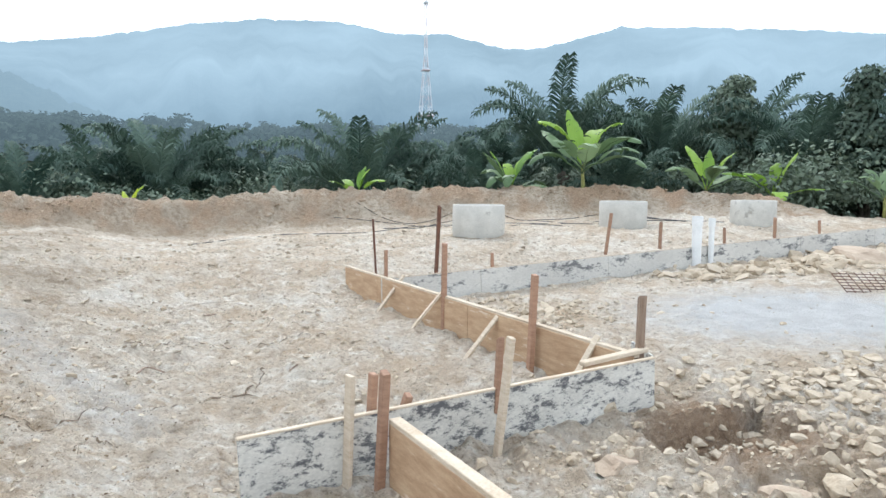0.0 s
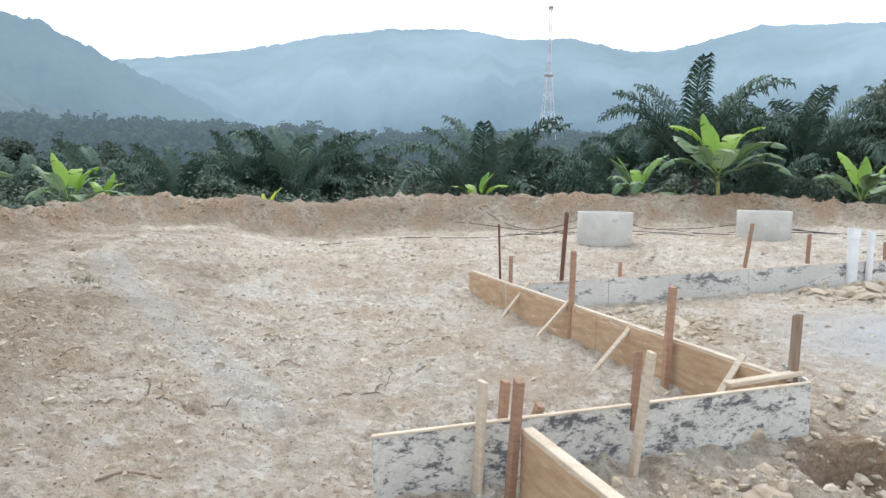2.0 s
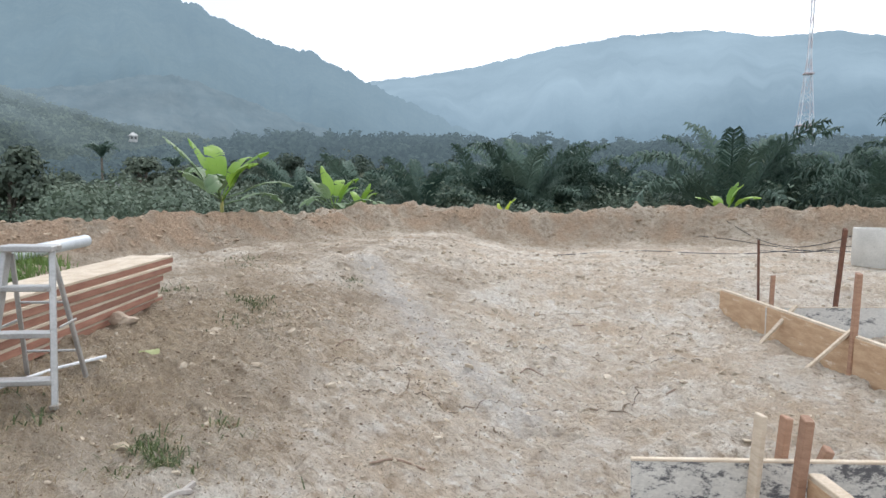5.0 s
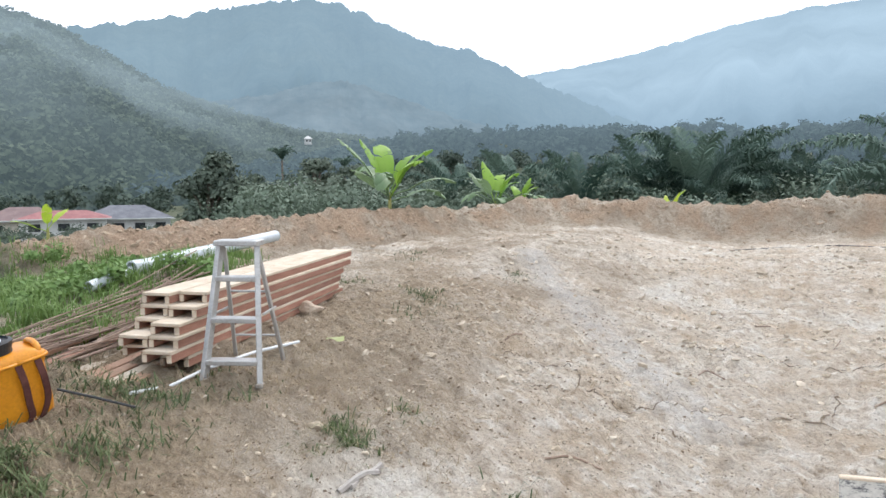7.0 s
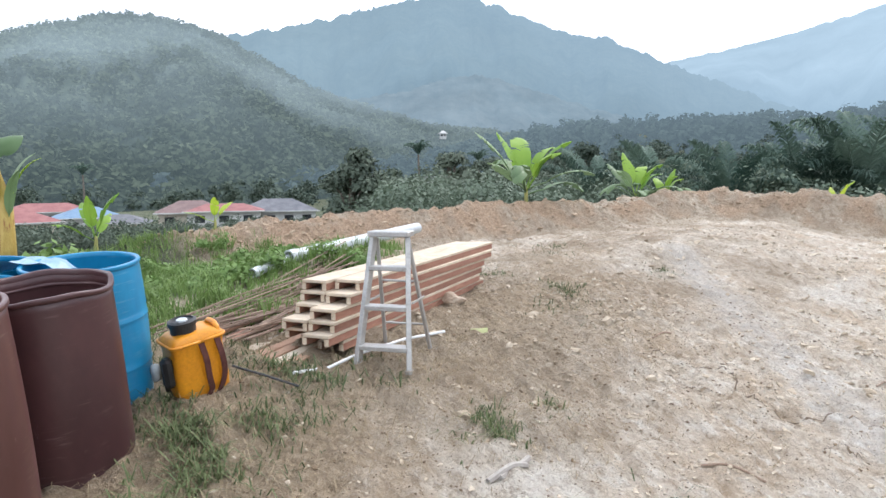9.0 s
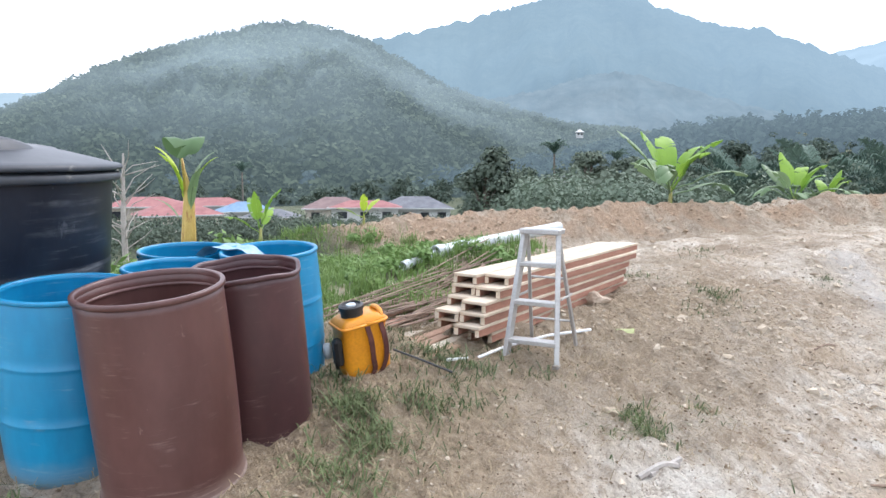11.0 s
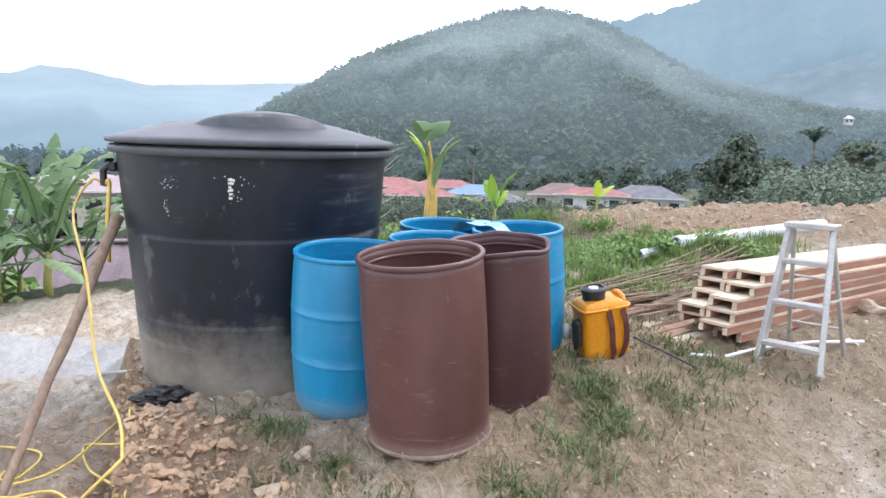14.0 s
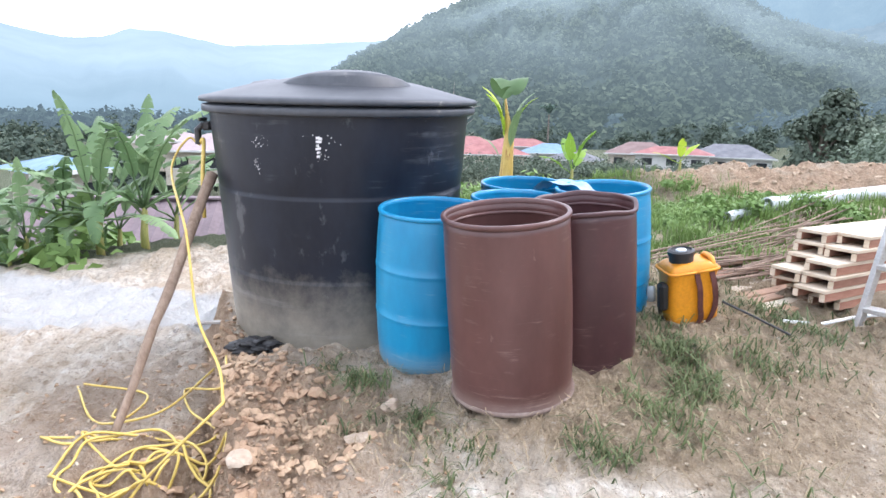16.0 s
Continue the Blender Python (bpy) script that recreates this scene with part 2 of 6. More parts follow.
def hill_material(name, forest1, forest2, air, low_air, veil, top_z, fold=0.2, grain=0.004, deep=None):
    """Wooded hillside kilometres off: leaf colours with haze painted as emission, paler uphill."""
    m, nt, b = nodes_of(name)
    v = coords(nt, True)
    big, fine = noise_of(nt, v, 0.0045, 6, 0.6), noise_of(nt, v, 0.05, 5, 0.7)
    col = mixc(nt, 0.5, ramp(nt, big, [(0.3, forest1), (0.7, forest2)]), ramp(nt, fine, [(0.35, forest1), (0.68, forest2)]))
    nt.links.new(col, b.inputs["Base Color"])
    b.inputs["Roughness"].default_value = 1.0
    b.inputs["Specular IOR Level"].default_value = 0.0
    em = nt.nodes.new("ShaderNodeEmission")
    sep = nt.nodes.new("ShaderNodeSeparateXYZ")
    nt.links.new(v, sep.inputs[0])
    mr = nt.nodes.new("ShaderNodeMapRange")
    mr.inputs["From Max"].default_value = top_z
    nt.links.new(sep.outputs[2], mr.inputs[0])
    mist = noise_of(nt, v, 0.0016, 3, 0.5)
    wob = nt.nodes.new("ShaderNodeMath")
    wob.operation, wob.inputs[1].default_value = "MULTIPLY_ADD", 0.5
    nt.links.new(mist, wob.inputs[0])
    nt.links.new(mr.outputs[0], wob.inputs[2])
    haze_glow = ramp(nt, wob.outputs[0], [(0.22, low_air), (0.95, air)])
    # painted into the glow: darker noise as gully shading, paler drift as mist
    gully_shade = noise_of(nt, v, grain, 4, 0.55)
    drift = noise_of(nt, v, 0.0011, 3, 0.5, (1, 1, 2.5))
    haze_glow = mixc(nt, ramp(nt, gully_shade, [(0.3, (fold, fold, fold)), (0.65, (0, 0, 0))]), haze_glow, tuple(0.75 * q for q in low_air))
    haze_glow = mixc(nt, ramp(nt, drift, [(0.45, (0, 0, 0)), (0.85, (0.1, 0.1, 0.1))]), haze_glow, tuple(min(1, 1.2 * q + 0.03) for q in air))
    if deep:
        # the range runs away northwards from the site: stronger haze painted into its glow
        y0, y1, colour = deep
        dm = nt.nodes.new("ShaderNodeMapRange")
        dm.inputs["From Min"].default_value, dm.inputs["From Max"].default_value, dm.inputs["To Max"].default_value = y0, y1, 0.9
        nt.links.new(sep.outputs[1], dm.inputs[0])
        haze_glow = mixc(nt, dm.outputs[0], haze_glow, colour)
    nt.links.new(haze_glow, em.inputs[0])
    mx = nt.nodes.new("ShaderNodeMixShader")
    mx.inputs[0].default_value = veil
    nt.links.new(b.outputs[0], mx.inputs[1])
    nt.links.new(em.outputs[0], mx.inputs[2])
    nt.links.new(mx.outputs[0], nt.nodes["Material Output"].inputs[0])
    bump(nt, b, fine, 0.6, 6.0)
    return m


M_GROUND = ground_material()
M_CLOD = surface("clay_clods", (0.37, 0.30, 0.215), (0.55, 0.475, 0.375), 1.8, 40, 0.95, relief=0.6, spec=0.1)
M_CLOD_BANK = surface("brown_bank_clods", (0.30, 0.22, 0.15), (0.50, 0.40, 0.295), 1.5, 40, 0.95, relief=0.6, spec=0.1)
M_CLOD_ORANGE = surface("orange_clay_clods", (0.26, 0.16, 0.10), (0.48, 0.355, 0.24), 3, 40, 0.95, relief=0.6, spec=0.1)
M_PLY = surface("plywood_tan", (0.35, 0.215, 0.12), (0.53, 0.375, 0.235), 3, 45, 0.7, relief=0.15, stretch=(1, 1, 5), stains=((0.62, 0.51, 0.39), 2.6, 0.59))
M_STAINED = surface("cement_stained_plywood", (0.48, 0.465, 0.42), (0.68, 0.66, 0.60), 2.2, 60, 0.85, relief=0.3, stains=((0.11, 0.11, 0.115), 5.5, 0.50), stretch=(0.8, 0.8, 1.5), ragged_stains=0.86)
M_STAINED_PALE = surface("pale_cement_stained_plywood", (0.46, 0.445, 0.41), (0.66, 0.64, 0.59), 1.2, 50, 0.85, relief=0.3, stains=((0.15, 0.15, 0.15), 2.4, 0.525), stretch=(0.7, 0.7, 1.5), ragged_stains=0.84)
M_BATTEN = surface("pale_batten_wood", (0.46, 0.36, 0.25), (0.66, 0.57, 0.45), 5, 70, 0.8, relief=0.2, stretch=(1, 1, 6), random_tone=0.1)
M_REDWOOD = surface("red_brown_timber", (0.25, 0.135, 0.085), (0.40, 0.245, 0.16), 5, 70, 0.75, relief=0.2, stretch=(1, 1, 6), random_tone=0.15)
M_STACK = surface("stacked_red_timber", (0.23, 0.10, 0.065), (0.36, 0.185, 0.125), 5, 70, 0.75, relief=0.2, stretch=(1, 1, 6), random_tone=0.2)
M_RUST = surface("rusty_iron", (0.10, 0.05, 0.035), (0.20, 0.095, 0.06), 12, 90, 0.9, metal=0.2, relief=0.5)
M_CONCRETE = surface("cast_concrete", (0.43, 0.415, 0.375), (0.58, 0.56, 0.51), 2.5, 50, 0.9, relief=0.25, stains=((0.33, 0.315, 0.28), 3.0, 0.6))
M_PVC = surface("white_pvc", (0.66, 0.68, 0.68), (0.80, 0.81, 0.80), 4, 60, 0.4, relief=0.05, stains=((0.50, 0.48, 0.43), 5, 0.66))
M_PVC_GREY = surface("grey_pvc", (0.46, 0.50, 0.52), (0.58, 0.62, 0.63), 4, 60, 0.4, relief=0.05)
M_SHEET = surface("pale_blue_sheet", (0.16, 0.30, 0.42), (0.30, 0.45, 0.55), 6, 60, 0.4, relief=0.05)
M_TANK = surface("black_polyethylene", (0.009, 0.012, 0.020), (0.022, 0.027, 0.039), 2.5, 30, 0.40, relief=0.01, stains=((0.085, 0.09, 0.10), 6.0, 0.61), spec=0.35, grainy=0.08, stretch=(1, 1, 0.6), splash=((0.50, 0.45, 0.36), -0.12, 0.5, 0.85), scratch=((0.20, 0.21, 0.22), 4, 0.6))
M_LID = surface("weathered_black_lid", (0.042, 0.047, 0.056), (0.078, 0.084, 0.095), 3, 30, 0.48, relief=0.01, grainy=0.1, stains=((0.14, 0.14, 0.14), 5, 0.62), spec=0.4, scratch=((0.20, 0.20, 0.20), 5, 0.4))
M_SCUFF = surface("white_scuff", (0.6, 0.6, 0.6), (0.75, 0.75, 0.75), 20, 90, 0.8)
M_BLUE = surface("blue_drum_plastic", (0.006, 0.17, 0.35), (0.014, 0.265, 0.47), 2.2, 22, 0.34, relief=0.01, stains=((0.10, 0.27, 0.38), 9.0, 0.64), grainy=0.12, stretch=(1, 1, 0.35), splash=((0.25, 0.31, 0.32), 0.0, 0.16, 0.8), scratch=((0.30, 0.42, 0.48), 12, 0.4))
M_BROWN = surface("brown_drum_plastic", (0.062, 0.024, 0.021), (0.125, 0.060, 0.053), 1.6, 24, 0.36, relief=0.01, stains=((0.21, 0.14, 0.12), 15.0, 0.66), grainy=0.10, stretch=(1, 1, 0.5), splash=((0.27, 0.21, 0.17), -0.02, 0.10, 0.6), scratch=((0.30, 0.22, 0.19), 13, 0.5))
M_BROWN_DARK = surface("dark_brown_drum_plastic", (0.040, 0.015, 0.017), (0.085, 0.036, 0.036), 1.8, 24, 0.40, relief=0.01, stains=((0.20, 0.13, 0.12), 16.0, 0.67), grainy=0.10, stretch=(1, 1, 0.5), splash=((0.25, 0.19, 0.16), -0.02, 0.08, 0.5), scratch=((0.28, 0.2, 0.18), 14, 0.4))
M_CHINE = surface("dusty_brown_chine", (0.17, 0.115, 0.095), (0.30, 0.235, 0.20), 9, 60, 0.7, relief=0.2)
M_YELLOW = surface("orange_yellow_plastic", (0.62, 0.23, 0.01), (0.74, 0.31, 0.015), 4, 60, 0.35, relief=0.03, stains=((0.45, 0.25, 0.07), 9, 0.68))
M_BLACKP = surface("black_plastic", (0.012, 0.012, 0.013), (0.03, 0.03, 0.03), 8, 80, 0.45, relief=0.1)
M_STRAP = surface("dark_red_strap", (0.06, 0.016, 0.012), (0.12, 0.04, 0.03), 20, 150, 0.85, relief=0.2)
M_ALU = surface("dull_aluminium", (0.38, 0.375, 0.36), (0.52, 0.515, 0.50), 6, 80, 0.5, metal=0.6, relief=0.08, stains=((0.32, 0.28, 0.23), 8, 0.6))
M_HOSE = surface("yellow_hose", (0.52, 0.36, 0.07), (0.66, 0.50, 0.14), 12, 80, 0.5, relief=0.05)
M_POLE = surface("weathered_pole_wood", (0.19, 0.125, 0.085), (0.33, 0.245, 0.18), 6, 60, 0.85, relief=0.3, stretch=(6, 6, 1))
M_BANANA = leafy("banana_leaf", (0.10, 0.24, 0.025), (0.30, 0.47, 0.07), 0.4, through_light=0.35)
M_BANANA_BRIGHT = leafy("young_banana_leaf", (0.26, 0.43, 0.03), (0.50, 0.62, 0.07), 0.4, through_light=0.4)
M_BANANA_DULL = leafy("dusty_banana_leaf", (0.06, 0.12, 0.045), (0.23, 0.33, 0.17), 0.5, through_light=0.25)
M_STALK = surface("banana_stalk", (0.18, 0.20, 0.05), (0.34, 0.32, 0.10), 5, 40, 0.6, stains=((0.22, 0.13, 0.05), 6, 0.58), stretch=(3, 3, 0.6))
M_PALM = leafy("oil_palm_leaf", (0.034, 0.07, 0.054), (0.12, 0.178, 0.135), 0.72, through_light=0.2)
M_PALM_STEM = surface("palm_stem", (0.05, 0.045, 0.035), (0.12, 0.10, 0.075), 5, 30, 0.95, relief=0.8, dist=0.03)
M_WOODS = leafy("woods_leaves", (0.05, 0.075, 0.058), (0.135, 0.165, 0.12), 0.9, through_light=0.15)
M_WOODS_DARK = leafy("dark_tree_leaves", (0.06, 0.095, 0.07), (0.16, 0.205, 0.145), 0.75, through_light=0.15)
M_BUSH = leafy("bush_leaves", (0.05, 0.11, 0.025), (0.17, 0.27, 0.08), 0.6, through_light=0.2)
M_BARK = surface("bark", (0.09, 0.075, 0.06), (0.19, 0.165, 0.135), 4, 30, 0.95, relief=0.6, dist=0.02)
M_BARE = surface("bare_pale_branches", (0.30, 0.27, 0.24), (0.42, 0.39, 0.35), 4, 30, 0.9)
M_GRASS = leafy("green_grass", (0.045, 0.068, 0.025), (0.145, 0.18, 0.075), 0.7, through_light=0.25)
M_LAWN = leafy("fresh_grass", (0.045, 0.09, 0.02), (0.175, 0.265, 0.075), 0.6, through_light=0.25)
M_STRAW = leafy("dry_grass", (0.20, 0.145, 0.08), (0.46, 0.37, 0.24), 0.8, through_light=0.15)
M_CRACK = surface("dark_crack_soil", (0.11, 0.08, 0.055), (0.20, 0.15, 0.1), 10, 60, 1.0)
M_CRUMB = surface("dark_soil_crumbs", (0.14, 0.10, 0.065), (0.26, 0.195, 0.13), 9, 60, 1.0, spec=0.1)
M_STONE = surface("field_stone", (0.34, 0.26, 0.19), (0.47, 0.38, 0.29), 5, 50, 0.9, relief=0.5)
# mast paints lightened: the haze is put into their base colours
M_TOWER = surface("hazed_tower_white", (0.66, 0.69, 0.72), (0.78, 0.79, 0.80), 1, 10, 0.6)
M_TOWER_RED = surface("hazed_tower_red", (0.45, 0.36, 0.37), (0.52, 0.42, 0.43), 1, 10, 0.6)
M_WALL_CREAM = surface("cream_plaster", (0.40, 0.36, 0.29), (0.54, 0.49, 0.41), 0.6, 8, 0.9, stains=((0.27, 0.24, 0.2), 0.8, 0.6))
M_WALL_WHITE = surface("white_plaster", (0.46, 0.46, 0.445), (0.60, 0.60, 0.58), 0.6, 8, 0.9, stains=((0.30, 0.29, 0.27), 0.8, 0.6))
M_ROOF_RED = surface("faded_red_roof", (0.22, 0.085, 0.085), (0.33, 0.15, 0.14), 0.8, 12, 0.85, relief=0.4, dist=0.05)
M_ROOF_PALE = surface("pale_pink_roof", (0.27, 0.215, 0.22), (0.37, 0.30, 0.305), 0.8, 12, 0.85, relief=0.4, dist=0.05)
M_ROOF_BROWN = surface("brown_roof", (0.15, 0.10, 0.095), (0.22, 0.155, 0.145), 0.8, 12, 0.85, relief=0.4, dist=0.05)
M_ROOF_GREY = surface("grey_roof", (0.10, 0.105, 0.12), (0.18, 0.185, 0.20), 0.8, 12, 0.9, relief=0.4, dist=0.05)
M_ROOF_BLUE = surface("pale_blue_roof", (0.12, 0.21, 0.32), (0.20, 0.30, 0.41), 0.8, 12, 0.8)
M_GLASS_DARK = surface("dark_window_glass", (0.02, 0.022, 0.026), (0.05, 0.055, 0.06), 2, 10, 0.15)
# distant hills: their blue haze is emission, put into the material
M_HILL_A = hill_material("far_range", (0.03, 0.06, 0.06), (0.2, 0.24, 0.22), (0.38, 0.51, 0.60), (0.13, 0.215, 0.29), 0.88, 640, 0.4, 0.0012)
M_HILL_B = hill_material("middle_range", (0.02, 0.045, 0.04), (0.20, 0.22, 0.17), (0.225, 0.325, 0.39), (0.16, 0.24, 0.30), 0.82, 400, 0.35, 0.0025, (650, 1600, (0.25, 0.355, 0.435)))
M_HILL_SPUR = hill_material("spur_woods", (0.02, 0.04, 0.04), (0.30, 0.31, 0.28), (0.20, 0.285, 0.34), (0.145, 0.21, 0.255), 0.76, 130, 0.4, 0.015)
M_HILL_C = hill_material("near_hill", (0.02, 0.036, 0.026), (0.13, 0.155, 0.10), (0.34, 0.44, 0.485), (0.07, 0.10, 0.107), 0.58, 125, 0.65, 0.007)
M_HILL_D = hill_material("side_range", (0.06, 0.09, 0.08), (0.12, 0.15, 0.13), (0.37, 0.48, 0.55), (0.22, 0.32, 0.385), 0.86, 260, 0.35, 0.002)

M_BARS = surface("weathered_brown_bars", (0.13, 0.085, 0.06), (0.30, 0.22, 0.165), 9, 60, 0.9, relief=0.4, random_tone=0.25)
M_GROVE = leafy("torn_banana_leaf", (0.06, 0.125, 0.045), (0.25, 0.36, 0.18), 0.45, through_light=0.3)

# ---------- mesh helpers ----------
def mesh_of(name, verts, faces, material, smooth=False):
    me = bpy.data.meshes.new(name)
    me.from_pydata(verts, [], faces)
    me.materials.append(material)
    if smooth:
        me.shade_smooth()
    me.update()
    return me


def part(name, bm, material, parent, label="", smooth=False, m=None):
    me = bpy.data.meshes.new(name)
    bm.to_mesh(me)
    bm.free()
    me.materials.append(material)
    if smooth:
        me.shade_smooth()
    return part_of(name, me, parent, label, m)


def part_of(name, me, parent, label="", m=None):
    ob = new(name, me)
    ob.parent = parent
    if m is not None:
        ob.matrix_basis = m
    if label:
        tagged(ob, label)
    return ob


def thing(name, m, label, category, group="", kind=""):
    ob = new(name)
    ob.empty_display_size = 0.1
    ob.matrix_basis = m
    return tagged(ob, label, category, group, kind)


def single(name, bm, material, m, label, category, group="", kind="", smooth=False):
    ob = part(name, bm, material, None, "", smooth, m)
    return tagged(ob, label, category, group, kind)


def box(sx, sy, sz, at=(0, 0, 0), bevel=0.004, turn=None, bm=None):
    """A box with softened edges, centred at `at`."""
    one = bmesh.new()
    bmesh.ops.create_cube(one, size=1.0, matrix=Matrix.Diagonal((sx, sy, sz, 1)))
    if bevel:
        bmesh.ops.bevel(one, geom=one.edges[:], offset=min(bevel, 0.4 * min(sx, sy, sz)), segments=1, affect="EDGES")
    t = Matrix.Translation(at)
    if turn is not None:
        t = t @ turn
    one.transform(t)
    return join(bm, one)


def join(bm, other):
    if bm is None:
        return other
    me = bpy.data.meshes.new("tmp")
    other.to_mesh(me)
    other.free()
    bm.from_mesh(me)
    bpy.data.meshes.remove(me)
    return bm


def tube(points, radius, sides=8, bm=None, cap=True):
    """A round rod along a line of points; radius is a number or one for each point."""
    bm = bm or bmesh.new()
    pts = [Vector(p) for p in points]
    rad = radius if isinstance(radius, (list, tuple)) else [radius] * len(pts)
    rings, side = [], None
    for i, p in enumerate(pts):
        d = (pts[min(i + 1, len(pts) - 1)] - pts[max(i - 1, 0)]).normalized()
        if side is None:
            side = d.orthogonal().normalized()
        side = (side - d * side.dot(d))
        side = side.normalized() if side.length > 1e-6 else d.orthogonal().normalized()
        other = d.cross(side)
        rings.append([bm.verts.new(p + (side * math.cos(a) + other * math.sin(a)) * rad[i]) for a in [2 * math.pi * k / sides for k in range(sides)]])
    for a, b in zip(rings, rings[1:]):
        for k in range(sides):
            bm.faces.new((a[k], a[(k + 1) % sides], b[(k + 1) % sides], b[k]))
    if cap:
        bm.faces.new(rings[0][::-1])
        bm.faces.new(rings[-1])
    return bm


def lathe(profile, seg=48, bm=None, wobble=0.0, seed=1):
    """A turned shape from (radius, height) pairs, closed where the radius is 0."""
    bm = bm or bmesh.new()
    rings = []
    for r, z in profile:
        if r <= 1e-6:
            rings.append([bm.verts.new((0, 0, z))])
        else:
            ring = []
            for k in range(seg):
                a = 2 * math.pi * k / seg
                w = 1 + wobble * noise.noise((math.cos(a) * 1.3 + seed, math.sin(a) * 1.3, z * 1.5))
                ring.append(bm.verts.new((r * w * math.cos(a), r * w * math.sin(a), z)))
            rings.append(ring)
    for a, b in zip(rings, rings[1:]):
        for k in range(seg):
            j = (k + 1) % seg
            if len(a) == 1 and len(b) > 1:
                bm.faces.new((a[0], b[k], b[j]))
            elif len(b) == 1 and len(a) > 1:
                bm.faces.new((a[k], a[j], b[0]))
            elif len(a) > 1:
                bm.faces.new((a[k], a[j], b[j], b[k]))
    bmesh.ops.recalc_face_normals(bm, faces=bm.faces[:])
    return bm


def smooth_line(points, per=6):
    """A rounded line through points (Catmull-Rom)."""
    p = [Vector(q) for q in points]
    p = [p[0] * 2 - p[1]] + p + [p[-1] * 2 - p[-2]]
    out = []
    for i in range(1, len(p) - 2):
        for k in range(per):
            t = k / per
            a, b, c, d = p[i - 1], p[i], p[i + 1], p[i + 2]
            out.append(0.5 * ((2 * b) + (c - a) * t + (2 * a - 5 * b + 4 * c - d) * t * t + (3 * b - a - 3 * c + d) * t ** 3))
    out.append(p[-2])
    return out


def between(a, b, up=(0, 0, 1)):
    """The pose at a whose z axis points to b."""
    a, b = Vector(a), Vector(b)
    return Matrix.Translation(a) @ (b - a).to_track_quat("Z", "Y").to_matrix().to_4x4()


M_STALK_DRY = surface("yellow_banana_stalk", (0.42, 0.28, 0.06), (0.55, 0.40, 0.12), 5, 40, 0.6, stains=((0.30, 0.14, 0.04), 6, 0.55), stretch=(3, 3, 0.6))
# far trees share the hills' painted haze glow
M_WOODS_FAR = hill_material("hazed_far_leaves", (0.02, 0.04, 0.03), (0.12, 0.15, 0.12), (0.19, 0.26, 0.30), (0.105, 0.15, 0.175), 0.55, 60)
M_HILL_TREES = hill_material("hazed_hillside_leaves", (0.012, 0.026, 0.018), (0.19, 0.225, 0.145), (0.35, 0.45, 0.495), (0.066, 0.095, 0.10), 0.54, 125, 0.7, 0.007)

M_ROOF_PURPLE = surface("purplish_roof", (0.125, 0.095, 0.105), (0.20, 0.155, 0.165), 0.8, 12, 0.8, relief=0.2, dist=0.02)

# ---------- ground ----------
def sm(a, b, v):
    t = min(1.0, max(0.0, (v - a) / (b - a)))
    return t * t * (3 - 2 * t)


def lerp_list(keys, v):
    if v <= keys[0][0]:
        return keys[0][1]
    for (a, p), (b, q) in zip(keys, keys[1:]):
        if v <= b:
            return p + (q - p) * (v - a) / (b - a)
    return keys[-1][1]


# the earth bank round the site: bearing in degrees, radius, height
BERM_R = [(-82, 11.5), (-68, 13), (-56, 14.3), (-46, 17), (-35, 20), (-10, 20.5), (10, 21), (30, 22.5)]
BERM_Z = [(-86, 0.2), (-80, 0.5), (-75, 0.57), (-68.8, 0.59), (-63.7, 0.63), (-59, 0.69), (-55.3, 0.73), (-49, 0.67), (-44.5, 0.65), (-40.9, 0.69), (-36.1, 0.79), (-34.5, 0.75), (-32, 0.66), (-27.4, 0.94), (-19, 1.08), (-10, 1.05), (0, 1.01), (3, 0.96), (12, 0.96), (21.4, 0.74), (26.3, 0.64), (28.5, 0.3), (31, 0.0)]
def terrain(x, y):
    r = math.hypot(x, y); az = math.degrees(math.atan2(x, y))
    s = (x + 0.7) * -0.457 + (y - 9.06) * 0.889
    k = sm(30, 18, r) if r > 18 else 1.0
    z = -0.28 + (0.0324 * x + 0.0153 * y) * k + (1 - k) * 0.2
    z += 0.35 * sm(0.5, 3, s) * sm(-10, -4, x)
    z += 0.8 * sm(-0.6, 3.4, -0.85 * x - 0.35 * y)
    # ground falls in front of the drums, and by a cut bank to the track
    z -= 0.13 * sm(0.35, -0.9, y) * sm(-1.2, -2.6, x)
    z -= 0.10 * math.exp(-((x + 4.3) ** 2 + (y + 1.5) ** 2) / 0.9)
    v = (y + 1.5) - 0.44 * (x + 2.4)
    z -= 0.30 * max(sm(0.06, -0.07, v), sm(-4.85, -5.3, x) * sm(-0.5, -1.7, y)) * sm(-1.4, -2.7, x) + 0.12 * sm(-0.3, -2.0, v) * sm(-1.4, -2.7, x)
    z -= 0.07 * math.exp(-((x + 3.42) ** 2 + (y - 0.05) ** 2) / 0.14)
    # low grassy ridge under the lying pipes
    u, w = (x + 7.6) * -0.44 + (y - 3.2) * 0.9, (x + 7.6) * 0.9 + (y - 3.2) * 0.44
    z += 0.34 * math.exp(-(u / 1.9) ** 2 - (w / 0.8) ** 2)
    rb = lerp_list(BERM_R, az); d = r - rb
    z += lerp_list(BERM_Z, az) * math.exp(-(d / 0.95) ** 2)
    if abs(az) < 140: z -= 6.0 * sm(0.8, 45, d) + 1.5 * sm(0.8, 12, d) * sm(-150, -20, az)
    else: z -= 4 * sm(20, 70, r)
    # beyond the track the land drops to the next house
    if az < -100 and az > -140: z -= 2.0 * sm(10.0, 14, r) * sm(-101, -107, az)
